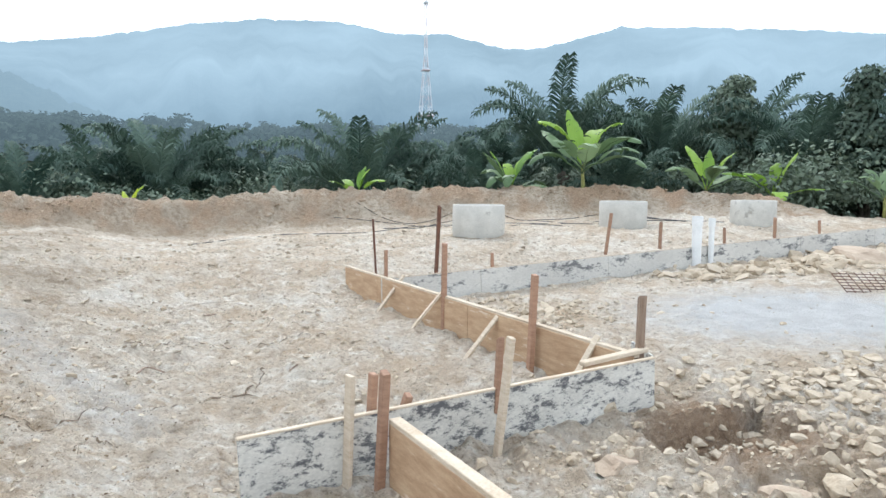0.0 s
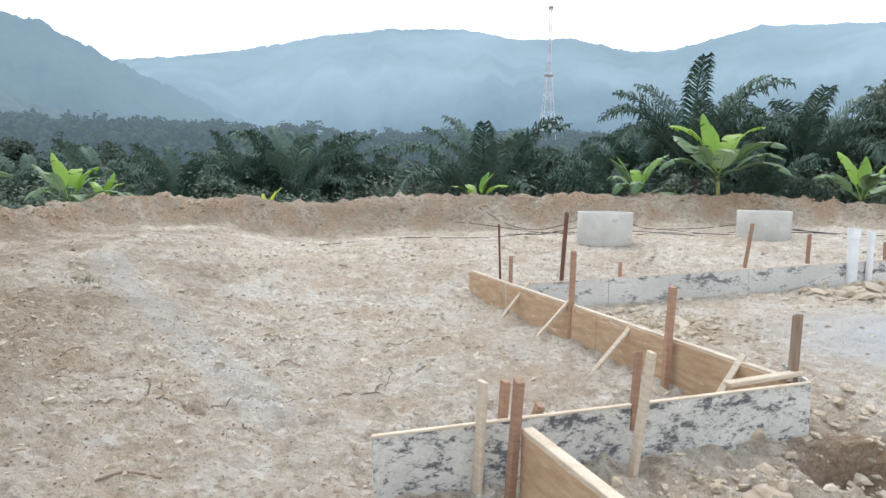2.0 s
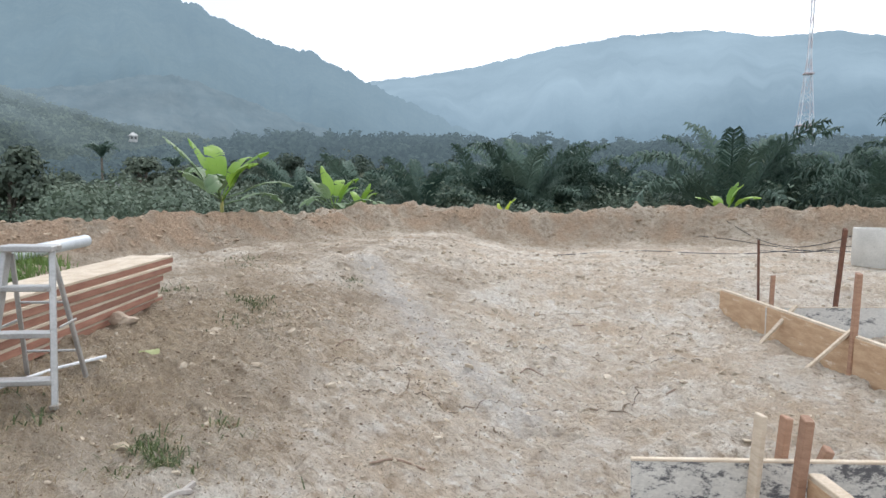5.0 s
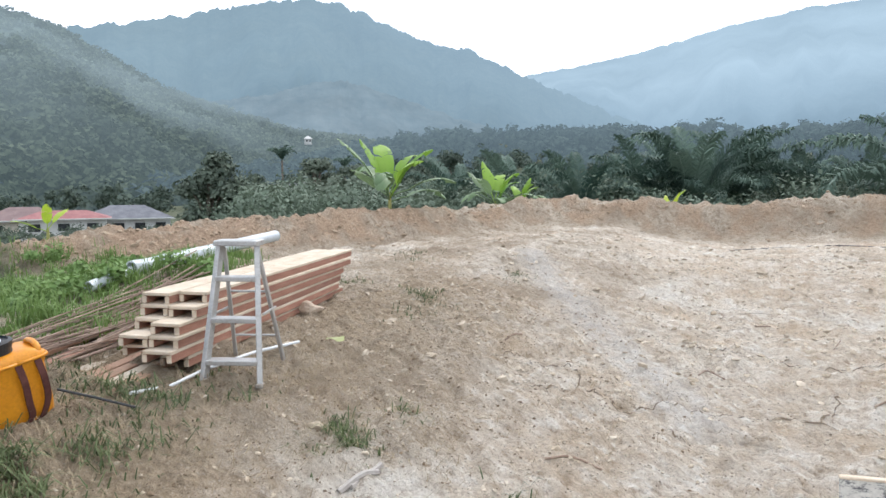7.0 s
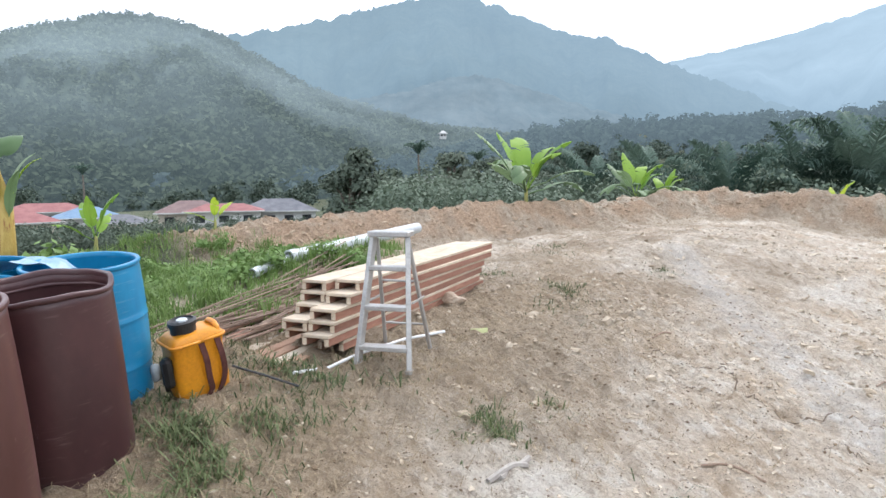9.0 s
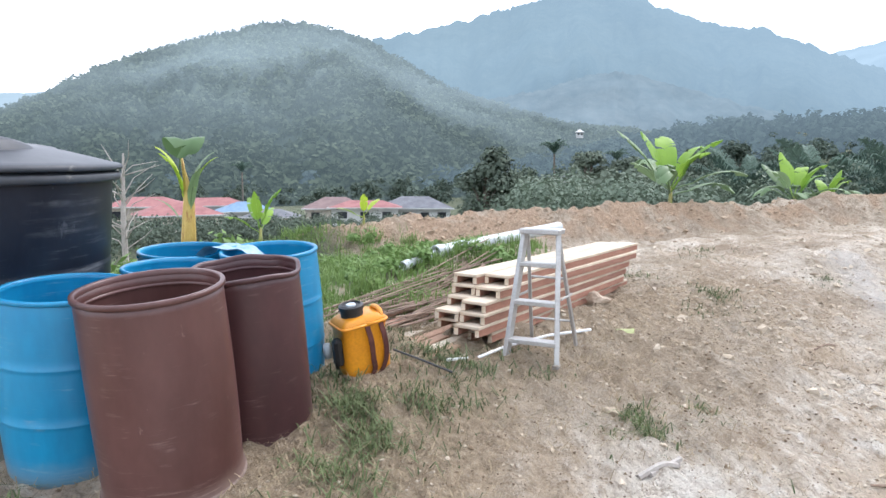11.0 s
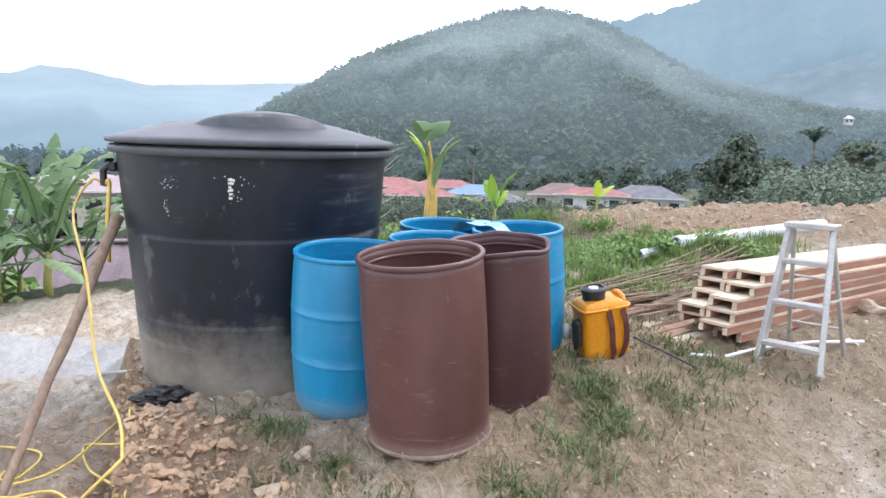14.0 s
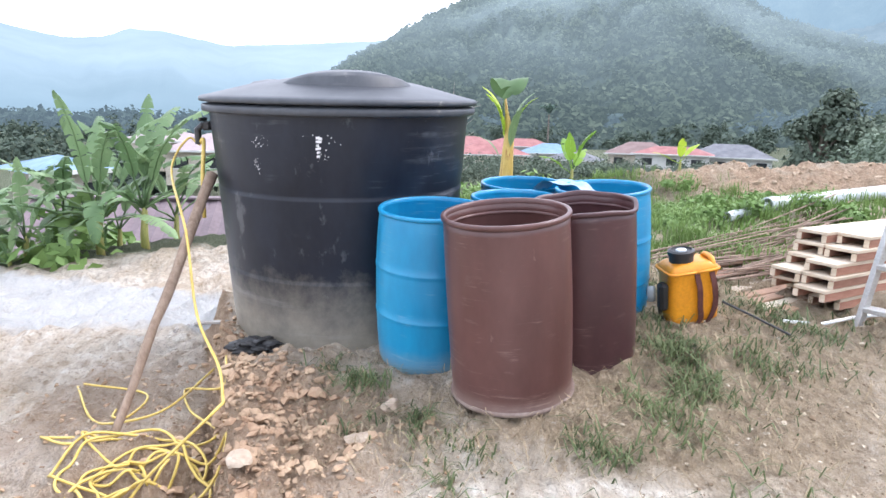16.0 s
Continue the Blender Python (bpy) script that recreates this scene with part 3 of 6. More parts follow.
    if -75 < az < 90: z += 34 * sm(70, 430, r) * sm(-75, -40, az) * sm(90, 60, az)
    return z


PIT = (2.15, 4.45)


def ground(x, y):
    """Height of the soil with its small unevenness, the dug hole and the spoil round it."""
    z = terrain(x, y)
    r = math.hypot(x, y)
    if r > 60:
        return z + 1.2 * noise.noise((x * 0.02, y * 0.02, 3)) * min(1, (r - 60) / 60)
    u, v = (x - PIT[0]) * 0.89 + (y - PIT[1]) * 0.46, (y - PIT[1]) * 0.89 - (x - PIT[0]) * 0.46
    q = max(abs(u) / 0.58, abs(v) / 0.27) + 0.22 * noise.noise((x * 2.6, y * 2.6, 7))
    z -= 0.24 * sm(1.08, 0.9, q)
    rough = 1.0
    az = math.degrees(math.atan2(x, y))
    d = r - lerp_list(BERM_R, az)
    bank = math.exp(-(d / 1.6) ** 2) * (1 if -84 < az < 30 else 0)
    dug = math.exp(-((x - 2.6) ** 2 + (y - 3.6) ** 2) / 2.2)
    rough += 2.2 * bank + 1.6 * dug + 1.5 * math.exp(-((x + 2.5) ** 2 + (y + 1.6) ** 2) / 0.5)
    z += rough * (0.028 * noise.noise((x * 1.3, y * 1.3, 0)) + 0.034 * noise.noise((x * 3.7, y * 3.7, 5)) + 0.042 * sm(13, 6, r) * noise.noise((x * 9, y * 9, 2)) + 0.016 * sm(7, 3.5, r) * noise.noise((x * 21, y * 21, 2)))
    z += bank * (0.09 * noise.noise((x * 0.7, y * 0.7, 9)) + 0.06 * noise.noise((x * 2.3, y * 2.3, 14)) + 0.07 * noise.noise((x * 5.5, y * 5.5, 19)))
    # trodden clods and wheel-pressed ridges of the open yard
    slab = math.exp(-((x - 4.6) ** 2 / 7 + (y - 8.0) ** 2 / 4.5))
    z += (1 - slab) * sm(2, 5, r) * sm(30, 20, r) * (0.08 * abs(noise.noise((x * 1.9, y * 1.9, 11))) + 0.06 * noise.noise((x * 4.2, y * 4.2, 12)) + 0.05 * abs(noise.noise((x * 7.5, y * 7.5, 13))))
    return z


bearings = sorted(set([round(-140 + 0.26 * i, 3) for i in range(693)] + [float(a) for a in range(42, 220, 3)]))
radii = [0.0]
step = 0.05
while radii[-1] < 4600:
    radii.append(radii[-1] + step)
    step = 0.05 if radii[-1] < 4 else (radii[-1] * 0.0075 if radii[-1] < 22 else radii[-1] * 0.05)
n_b = len(bearings)
gv, gf, zones = [(0, 0, ground(0, 0))], [], {"orange_soil": [0.0], "chalky": [0.0], "litter": [0.0], "undergrowth": [0.0], "brown_clay": [0.0]}
for r in radii[1:]:
    for a in bearings:
        x, y = r * math.sin(radians(a)), r * math.cos(radians(a))
        gv.append((x, y, ground(x, y)))
        d = r - lerp_list(BERM_R, a)
        inside = -84 < a < 40
        n1 = noise.noise((x * 1.1, y * 1.1, 4))
        orange = 0.0
        if inside:
            orange = 0.9 * math.exp(-((d + 0.4) / 1.15) ** 2) * (0.52 + 0.9 * n1 + 0.2 * (a < -45) + 0.5 * noise.noise((x * 3.3, y * 3.3, 6)))
        orange = max(orange, 0.95 * math.exp(-((x + 2.6) ** 2 + (y + 1.65) ** 2) / 0.9), 0.95 * math.exp(-((x - PIT[0]) ** 2 + (y - PIT[1]) ** 2) / 0.55))
        cut = (y + 1.5) - 0.44 * (x + 2.4)
        if -4.9 < x < -2.3 and -3 < y < -1.2:
            orange = max(orange, 0.95 * math.exp(-(cut / 0.13) ** 2), 0.62 * math.exp(-((x + 3.4) ** 2 / 2.0 + (y + 2.6) ** 2 / 0.9)))
        orange = max(orange, 0.38 * math.exp(-((x + 5.2) ** 2 + (y - 5.4) ** 2) / 3.0))
        chalk = 0.85 * math.exp(-(((x - 4.6) ** 2) / 6.5 + ((y - 8.0) ** 2) / 3.8)) if r < 30 else 0
        # pale strip worn across the yard, and the track behind the tank
        t = min(1, max(0, ((x + 6.5) * 4.3 + (y - 8.2) * -3.6) / 31.4))
        chalk = max(chalk, 0.43 * math.exp(-(((x + 6.5 - 4.3 * t) ** 2 + (y - 8.2 + 3.6 * t) ** 2) / 0.35)))
        if x < -2.5 and y < -1.8:
            chalk = max(chalk, 0.68 * sm(0.32, 0.1, cut) * sm(-2.15, -2.6, y) * sm(-4.6, -5.0, x) * sm(-0.15, 0.2, (x + 5.75) * 0.914 - (y + 2.87) * 0.405))
        litter = 0.0
        if -9 < x < -2.4:
            litter = 0.78 * math.exp(-((x + 4.2) ** 2 / 3.5 + (y - 0.9) ** 2 / 1.9)) + 0.5 * math.exp(-((x + 3.1) ** 2 / 0.5 + (y + 0.2) ** 2 / 0.5))
        litter = max(litter, 0.60 * math.exp(-((x + 4.9) ** 2 / 3.5 + (y - 3.6) ** 2 / 6)) + 0.28 * math.exp(-((x + 3.2) ** 2 / 1.5 + (y - 1.8) ** 2 / 1.5)))
        litter += 0.38 * math.exp(-((x + 3.1) ** 2 / 0.5 + (y - 0.5) ** 2 / 0.4)) + 0.42 * math.exp(-((x + 7.6) ** 2 / 7 + (y - 6.3) ** 2 / 10)) + 0.26 * math.exp(-((x + 2.6) ** 2 + (y + 1.2) ** 2) / 0.5)
        if -62 < a < 8:
            litter = max(litter, (0.30 + 0.12 * n1) * sm(7.5, 11, r))
        clay = 0.0
        if -90 < a < 34:
            clay = (0.50 + 0.4 * n1) * max(sm(4.5, 8.5, r) * sm(-18, -36, a), 0.55 * sm(9, 15, r) * sm(10, -8, a)) + 0.72 * math.exp(-((d + 0.2) / 1.5) ** 2)
        if -9 < x < -2.2:
            clay = max(clay, 0.85 * math.exp(-((x + 4.4) ** 2 / 4 + (y - 2.2) ** 2 / 4.5)))
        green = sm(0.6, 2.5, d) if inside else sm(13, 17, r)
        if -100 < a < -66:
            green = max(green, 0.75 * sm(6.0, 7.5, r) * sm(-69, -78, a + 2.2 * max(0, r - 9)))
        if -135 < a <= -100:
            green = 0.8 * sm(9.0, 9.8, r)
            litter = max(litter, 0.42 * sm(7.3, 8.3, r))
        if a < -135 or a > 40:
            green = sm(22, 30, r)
        for k, val in (("brown_clay", clay), ("orange_soil", orange), ("chalky", chalk), ("litter", litter), ("undergrowth", green)):
            zones[k].append(max(0.0, min(1.0, val)))
for k in range(n_b):
    gf.append((0, 1 + (k + 1) % n_b, 1 + k))
for i in range(len(radii) - 2):
    o = 1 + i * n_b
    for k in range(n_b):
        j = (k + 1) % n_b
        gf.append((o + k, o + j, o + n_b + j, o + n_b + k))
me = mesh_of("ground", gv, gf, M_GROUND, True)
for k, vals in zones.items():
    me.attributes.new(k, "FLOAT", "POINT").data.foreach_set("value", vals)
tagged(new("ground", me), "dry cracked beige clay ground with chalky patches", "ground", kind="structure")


# ---------- hills ----------
def hill_fold(a, t, seed):
    """How far spurs and gullies push a hillside out or in, as a share of its depth."""
    w = noise.noise((a * 0.16, t * 1.2, seed)) + 0.5 * noise.noise((a * 0.45, t * 2.5, seed + 4)) + 0.25 * noise.noise((a * 1.3, t * 6, seed + 8))
    return w * 0.13 * math.sin(math.pi * min(1, t))


def hill_range(name, profile, dist, foot, depth, material, label, ragged=0.0, seed=1.0, steps=26, dens=0.2, gully=1.0):
    """A hillside that rises from its foot to a crest whose height follows the bearing."""
    a0, a1 = profile[0][0], profile[-1][0]
    n = int((a1 - a0) / dens)
    vs, fs = [], []
    for i in range(n + 1):
        a = a0 + (a1 - a0) * i / n
        el = lerp_list(profile, a) + ragged * (noise.noise((a * 0.9, seed, 0)) * 0.5 + noise.noise((a * 4, seed, 1)) * 0.25 + noise.noise((a * 13, seed, 2)) * 0.2)
        crest = dist * math.tan(radians(max(el, 0.2))) + 1.5
        for k in range(steps + 3):
            t = k / steps
            r = dist - depth * (1 - t) + hill_fold(a, t, seed) * depth * gully
            z = foot + (crest - foot) * (t ** 1.25 if t <= 1 else 1 - (t - 1) * 2.5)
            vs.append((r * math.sin(radians(a)), r * math.cos(radians(a)), z))
    m = steps + 3
    for i in range(n):
        for k in range(m - 1):
            fs.append((i * m + k, (i + 1) * m + k, (i + 1) * m + k + 1, i * m + k + 1))
    ob = new(name, mesh_of(name, vs, fs, material, True))
    return tagged(ob, label, "mountain", kind="structure")


# the haze on these ranges glows from their materials
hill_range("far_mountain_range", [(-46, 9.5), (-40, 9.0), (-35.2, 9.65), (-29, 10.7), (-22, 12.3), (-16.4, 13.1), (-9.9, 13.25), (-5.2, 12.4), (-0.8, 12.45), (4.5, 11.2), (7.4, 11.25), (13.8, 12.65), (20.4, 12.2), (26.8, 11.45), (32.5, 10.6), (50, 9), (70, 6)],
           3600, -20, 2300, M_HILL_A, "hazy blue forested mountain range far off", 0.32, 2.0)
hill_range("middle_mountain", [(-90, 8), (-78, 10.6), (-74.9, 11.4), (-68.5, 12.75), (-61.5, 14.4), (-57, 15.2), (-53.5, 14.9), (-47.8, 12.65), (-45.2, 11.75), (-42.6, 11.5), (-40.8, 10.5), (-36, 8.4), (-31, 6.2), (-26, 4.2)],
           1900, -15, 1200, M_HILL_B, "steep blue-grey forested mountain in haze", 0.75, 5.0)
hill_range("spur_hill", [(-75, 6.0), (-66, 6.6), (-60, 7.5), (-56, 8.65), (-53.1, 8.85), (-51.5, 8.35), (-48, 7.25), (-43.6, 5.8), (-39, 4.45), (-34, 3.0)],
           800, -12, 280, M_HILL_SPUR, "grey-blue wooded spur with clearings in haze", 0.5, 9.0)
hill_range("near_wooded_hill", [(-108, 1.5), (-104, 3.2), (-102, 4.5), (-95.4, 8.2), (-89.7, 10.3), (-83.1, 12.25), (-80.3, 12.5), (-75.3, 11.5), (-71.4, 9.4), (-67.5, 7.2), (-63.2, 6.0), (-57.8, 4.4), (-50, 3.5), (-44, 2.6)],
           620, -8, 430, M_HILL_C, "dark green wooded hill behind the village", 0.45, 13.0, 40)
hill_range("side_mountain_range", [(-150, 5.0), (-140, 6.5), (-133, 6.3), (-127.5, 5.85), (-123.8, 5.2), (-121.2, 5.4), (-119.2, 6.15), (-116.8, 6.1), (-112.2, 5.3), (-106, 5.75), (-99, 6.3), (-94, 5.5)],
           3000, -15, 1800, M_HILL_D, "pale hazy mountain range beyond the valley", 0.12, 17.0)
# ---------- formwork ----------
TOP_A, TOP_B, TOP_C = 0.1294, 0.0324, 0.0153   # plane of the board tops


def top_at(x, y):
    return TOP_A + TOP_B * x + TOP_C * y


def board(a, b, high, thick, material, label, cap=None, joints=(), lower=0.0):
    """An upright formwork panel from a to b, with its pale edge or a batten along the top."""
    a3, b3 = Vector((*a, top_at(*a) - lower)), Vector((*b, top_at(*b) - lower))
    d = b3 - a3
    length = d.length
    x = d.normalized()
    y = Vector((0, 0, 1)).cross(x).normalized()
    z = x.cross(y)
    m = Matrix((x, y, z)).transposed().to_4x4()
    m.translation = a3
    th = thing("formwork_board", m, label, "formwork", "foundation formwork")
    cuts = [0.0, *joints, length]
    for s, e in zip(cuts, cuts[1:]):
        bm = box(e - s - 0.006, thick, high, ((s + e) / 2, 0, -high / 2), 0.003)
        part("panel", bm, material, th)
    if cap:
        w, h, off = cap
        part("top_batten", box(length, w, h, (length / 2, off, h / 2 - 0.012), 0.004), M_BATTEN, th, "pale sawn batten along the top edge")
    return th, m, length


NEAR_L, NEAR_R = (-1.02, 3.517), (1.74, 4.923)
LONG_A, LONG_B = (1.588, 4.93), (-1.528, 10.242)
board(NEAR_L, NEAR_R, 0.43, 0.022, M_STAINED, "cement-stained grey and black plywood formwork panel", cap=(0.032, 0.016, 0.0))
board(LONG_A, LONG_B, 0.42, 0.02, M_PLY, "tan plywood formwork panel with a pale top batten", cap=(0.06, 0.035, -0.03), joints=(2.44, 4.88))
board((-0.171, 3.70), (0.95, 1.80), 0.40, 0.02, M_PLY, "tan plywood formwork panel with a wide pale edge", cap=(0.075, 0.04, 0.03))
board((-0.83, 9.0), (11.6, 15.38), 0.40, 0.022, M_STAINED_PALE, "long cement-stained grey formwork panel", cap=(0.03, 0.012, 0.0), joints=(1.6, 4.04, 6.48, 8.92, 11.36))
# second skin and return of the corner
board((1.74, 4.95), (1.70, 5.4), 0.42, 0.02, M_STAINED, "short cement-stained plywood formwork return panel")
single("timber_offcut", box(0.62, 0.07, 0.035, (0, 0, 0), 0.006), M_BATTEN, pose(1.42, 4.86, top_at(1.42, 4.86) + 0.03, 0, -4, 27), "pale sawn timber offcut lying on the formwork corner", "timber")


def stake(a, b, w, d, material, label, group="formwork stakes", pointed=True, round_bar=False, into=0.12):
    """A stake driven into the soil, from its foot a to its head b."""
    m = between(a, b)
    n = (Vector(b) - Vector(a)).length
    if round_bar:
        bm = tube([(0, 0, -into), (0, 0, n * 0.5), (0, 0, n)], w / 2, 8)
    else:
        bm = box(w, d, n + into, (0, 0, (n - into) / 2), 0.005)
        for v in bm.verts:
            if v.co.z > n - 0.02:
                v.co.z += 0.012 * math.sin(v.co.x * 90 + n * 7)
    return single("stake", bm, material, m @ pose(0, 0, 0, 0, 0, 25), label, "stake", group)


stake((-0.944, 9.559, -0.18), (-1.003, 9.552, 1.043), 0.035, 0, M_RUST, 'thin rusty iron rod driven in beside a panel', round_bar=True)
stake((-0.784, 9.252, 0.15), (-0.782, 9.252, 0.616), 0.07, 0.04, M_REDWOOD, 'short red-brown timber stake', round_bar=False)
stake((0.078, 7.501, -0.108), (0.086, 7.501, 0.891), 0.065, 0.05, M_REDWOOD, 'red-brown timber stake standing against a panel', round_bar=False)
stake((-0.077, 9.849, 0.255), (-0.03, 9.851, 1.229), 0.05, 0.05, M_RUST, 'tall dark red-brown stake behind a panel', round_bar=False)
stake((0.908, 5.919, -0.116), (0.939, 5.915, 0.748), 0.075, 0.05, M_REDWOOD, 'red-brown timber stake standing against a panel', round_bar=False)
stake((1.649, 5.006, 0.201), (1.656, 5.004, 0.716), 0.055, 0.055, M_POLE, 'grey weathered timber post in the formwork corner', round_bar=False)
stake((3.019, 12.075, 0.378), (3.089, 12.059, 1.03), 0.055, 0.05, M_REDWOOD, 'red-brown timber stake behind a long panel', round_bar=False)
stake((4.227, 12.773, 0.426), (4.232, 12.772, 0.837), 0.06, 0.05, M_REDWOOD, 'red-brown timber stake behind a long panel', round_bar=False)
stake((5.745, 13.423, 0.446), (5.735, 13.427, 0.69), 0.05, 0.05, M_REDWOOD, 'short timber stake behind a long panel', round_bar=False)
stake((6.937, 13.781, 0.565), (6.932, 13.783, 0.886), 0.06, 0.05, M_REDWOOD, 'short timber stake behind a long panel', round_bar=False)
stake((8.076, 14.158, 0.567), (8.064, 14.165, 0.811), 0.05, 0.05, M_REDWOOD, 'short timber stake behind a long panel', round_bar=False)
stake((0.828, 10.754, 0.262), (0.825, 10.755, 0.432), 0.06, 0.05, M_REDWOOD, 'short red-brown timber stub behind a panel', round_bar=False)
stake((-0.437, 3.73, -0.341), (-0.409, 3.735, 0.446), 0.085, 0.03, M_BATTEN, 'pale sawn stake nailed to a stained panel', round_bar=False)
stake((-0.315, 3.957, 0.132), (-0.299, 3.959, 0.411), 0.075, 0.04, M_REDWOOD, 'brown timber stake behind a stained panel', round_bar=False)
stake((-0.239, 3.678, -0.334), (-0.196, 3.683, 0.488), 0.06, 0.05, M_REDWOOD, 'red-brown timber stake at a panel joint', round_bar=False)
stake((0.446, 4.054, -0.541), (0.563, 4.045, 0.628), 0.075, 0.035, M_BATTEN, 'pale sawn stake leaning on a stained panel', round_bar=False)
stake((0.495, 4.282, 0.159), (0.512, 4.281, 0.556), 0.05, 0.04, M_REDWOOD, 'brown timber stake behind a stained panel', round_bar=False)
stake((-0.133, 4.113, 0.076), (-0.089, 4.116, 0.22), 0.06, 0.05, M_REDWOOD, 'short broken red-brown stake', round_bar=False)
BRACES = [
    ((-0.847, 8.55, -0.177), (-0.496, 8.711, 0.313)),
    ((-0.325, 7.57, -0.175), (0.042, 7.55, 0.286)),
    ((0.325, 6.41, -0.171), (0.669, 6.547, 0.26)),
    ((1.213, 5.221, 0.042), (1.382, 5.332, 0.299)),
]
for a, b in BRACES:
    m = between(a, b)
    n = (Vector(b) - Vector(a)).length
    single("brace", box(0.05, 0.03, n + 0.06, (0, 0, n / 2), 0.004), M_BATTEN, m @ pose(0, 0, 0, 0, 0, 20), "slanting pale timber brace propping a formwork panel", "brace", "formwork braces")

# ---------- concrete rings ----------
def concrete_ring(x, y, dia, high, turn):
    z = ground(x, y)
    r = dia / 2
    prof = [(r - 0.012, -0.02), (r, 0.02), (r + 0.004, high * 0.5), (r, high - 0.015), (r - 0.015, high), (r - 0.06, high), (r - 0.07, high - 0.015), (r - 0.075, 0.02), (r - 0.06, -0.02), (r - 0.012, -0.02)]
    single("concrete_ring", lathe(prof, 56, wobble=0.006, seed=turn), M_CONCRETE, pose(x, y, z - 0.01, 0, 0, turn), "grey precast concrete well ring standing on bare soil", "concrete ring", "concrete rings", smooth=True)


concrete_ring(0.75, 15.0, 1.2, 0.70, 10)
concrete_ring(4.42, 16.4, 1.16, 0.66, 70)
concrete_ring(7.7, 16.5, 1.06, 0.62, 140)

# white pipes standing by the slab
for x, y, r, h in ((4.55, 11.72, 0.085, 0.94), (4.86, 11.85, 0.05, 0.86)):
    z = ground(x, y)
    bm = tube([(0, 0, -0.2), (0, 0, h - 0.10)], r, 24)
    p = thing("upright_pipe", pose(x, y, z), "white upright PVC waste pipe set in the soil", "pipe", "upright pipes")
    part("tube", bm, M_PVC, p, smooth=False)
    part("socket", lathe([(r, h - 0.16), (r + 0.012, h - 0.155), (r + 0.012, h), (r - 0.006, h), (r - 0.01, h - 0.08), (0, h - 0.08)], 24), M_PVC, p, "white pipe socket")

# ---------- tank ----------
TANK = (-4.42, -1.475)
tz = 0.15
tank = thing("water_tank", pose(*TANK, tz, 0, 2.2, 0) @ Matrix.Diagonal((1.024, 1.024, 1.1, 1)), "large black plastic water tank with a domed lid, dusty foot", "water tank")
H = 1.33
prof = [(0, 0), (0.63, 0), (0.682, 0.012), (0.694, 0.05), (0.722, 0.42), (0.7245, 0.43), (0.7185, 0.44), (0.7225, 0.452), (0.752, 0.86), (0.755, 0.872), (0.748, 0.882), (0.754, 0.895), (0.783, H - 0.06), (0.786, H - 0.045)]
part("tank_body", lathe(prof, 96), M_TANK, tank, smooth=True)
part("rim", lathe([(0.782, H - 0.052), (0.818, H - 0.048), (0.826, H - 0.04), (0.826, H - 0.016), (0.818, H - 0.008), (0.79, H - 0.006), (0.785, H + 0.014), (0.775, H + 0.014)], 96), M_LID, tank, "scuffed grey-black rim", smooth=True)
lid = part("lid", lathe([(0.78, H + 0.016), (0.828, H + 0.004), (0.838, H + 0.008), (0.838, H + 0.026), (0.822, H + 0.036), (0.78, H + 0.044), (0.55, H + 0.098), (0.3, H + 0.138), (0.16, H + 0.15), (0, H + 0.152)], 96), M_LID, tank, "weathered dark grey domed lid", smooth=True)
# raised fan-shaped ribs pressed into the lid
for ang, rise in ((19, 0.088), (139, 0.04), (259, 0.04)):
    bm = bmesh.new()
    rows = []
    for i in range(25):
        u = -1 + 2 * i / 24
        rows.append([])
        for k in range(9):
            w = -1 + 2 * k / 8
            r = 0.50 + 0.085 * w - 0.07 * u * u
            a = radians(52 * u)
            z = H + 0.148 - (r / 0.8) ** 1.35 * 0.112 + rise * (max(0, 1 - u * u)) ** 0.75 * (min(1, 1.35 * max(0, 1 - w * w))) ** 0.4 - 0.006
            rows[-1].append(bm.verts.new((r * math.cos(a), r * math.sin(a), z)))
    for p, q in zip(rows, rows[1:]):
        for k in range(8):
            bm.faces.new((p[k], p[k + 1], q[k + 1], q[k]))
    bmesh.ops.recalc_face_normals(bm, faces=bm.faces[:])
    part("lid_rib", bm, M_LID, lid, smooth=True, m=pose(0, 0, 0, 0, 0, ang))
# unreadable white label remnant, as bars, and scuffs
random.seed(5)
def on_tank(ang, z, out=0.003):
    r = 0.754 + (z - 0.895) * (0.783 - 0.754) / 0.375 + out
    return Vector((r * math.cos(ang), r * math.sin(ang), z))
label_ang = radians(4)
for k in range(6):
    z = 1.085 + 0.018 * k
    bm = bmesh.new()
    a0, a1 = label_ang - 0.022 + random.uniform(0, 0.008), label_ang + 0.026 - random.uniform(0, 0.026)
    tilt = random.uniform(-0.006, 0.006)
    bm.faces.new([bm.verts.new(on_tank(a, zz, 0.004)) for a, zz in ((a0, z), (a1, z + tilt), (a1, z + tilt + 0.011), (a0, z + 0.012))])
    part("label_bar", bm, M_SCUFF, tank, "worn white label remnant")
for k in range(64):
    da, dz, sa = random.choice(((-0.44, 1.145, 0.035), (-0.44, 1.145, 0.035), (-0.47, 1.03, 0.012), (0.02, 1.16, 0.05), (0.02, 1.10, 0.03)))
    a, z = label_ang + da + random.gauss(0, sa), dz + random.gauss(0, 0.022)
    s = random.uniform(0.001, 0.0042)
    bm = bmesh.new()
    bm.faces.new([bm.verts.new(on_tank(a + dx * s * 1.4, z + dz * s, 0.0025)) for dx, dz in ((-1, -0.6), (0.4, -1), (1.1, 0.2), (0, 1))])
    part("scuff_mark", bm, M_SCUFF, tank, "white paint scuff")
valve_a = radians(-68)
vx, vy = 0.775 * math.cos(valve_a), 0.775 * math.sin(valve_a)
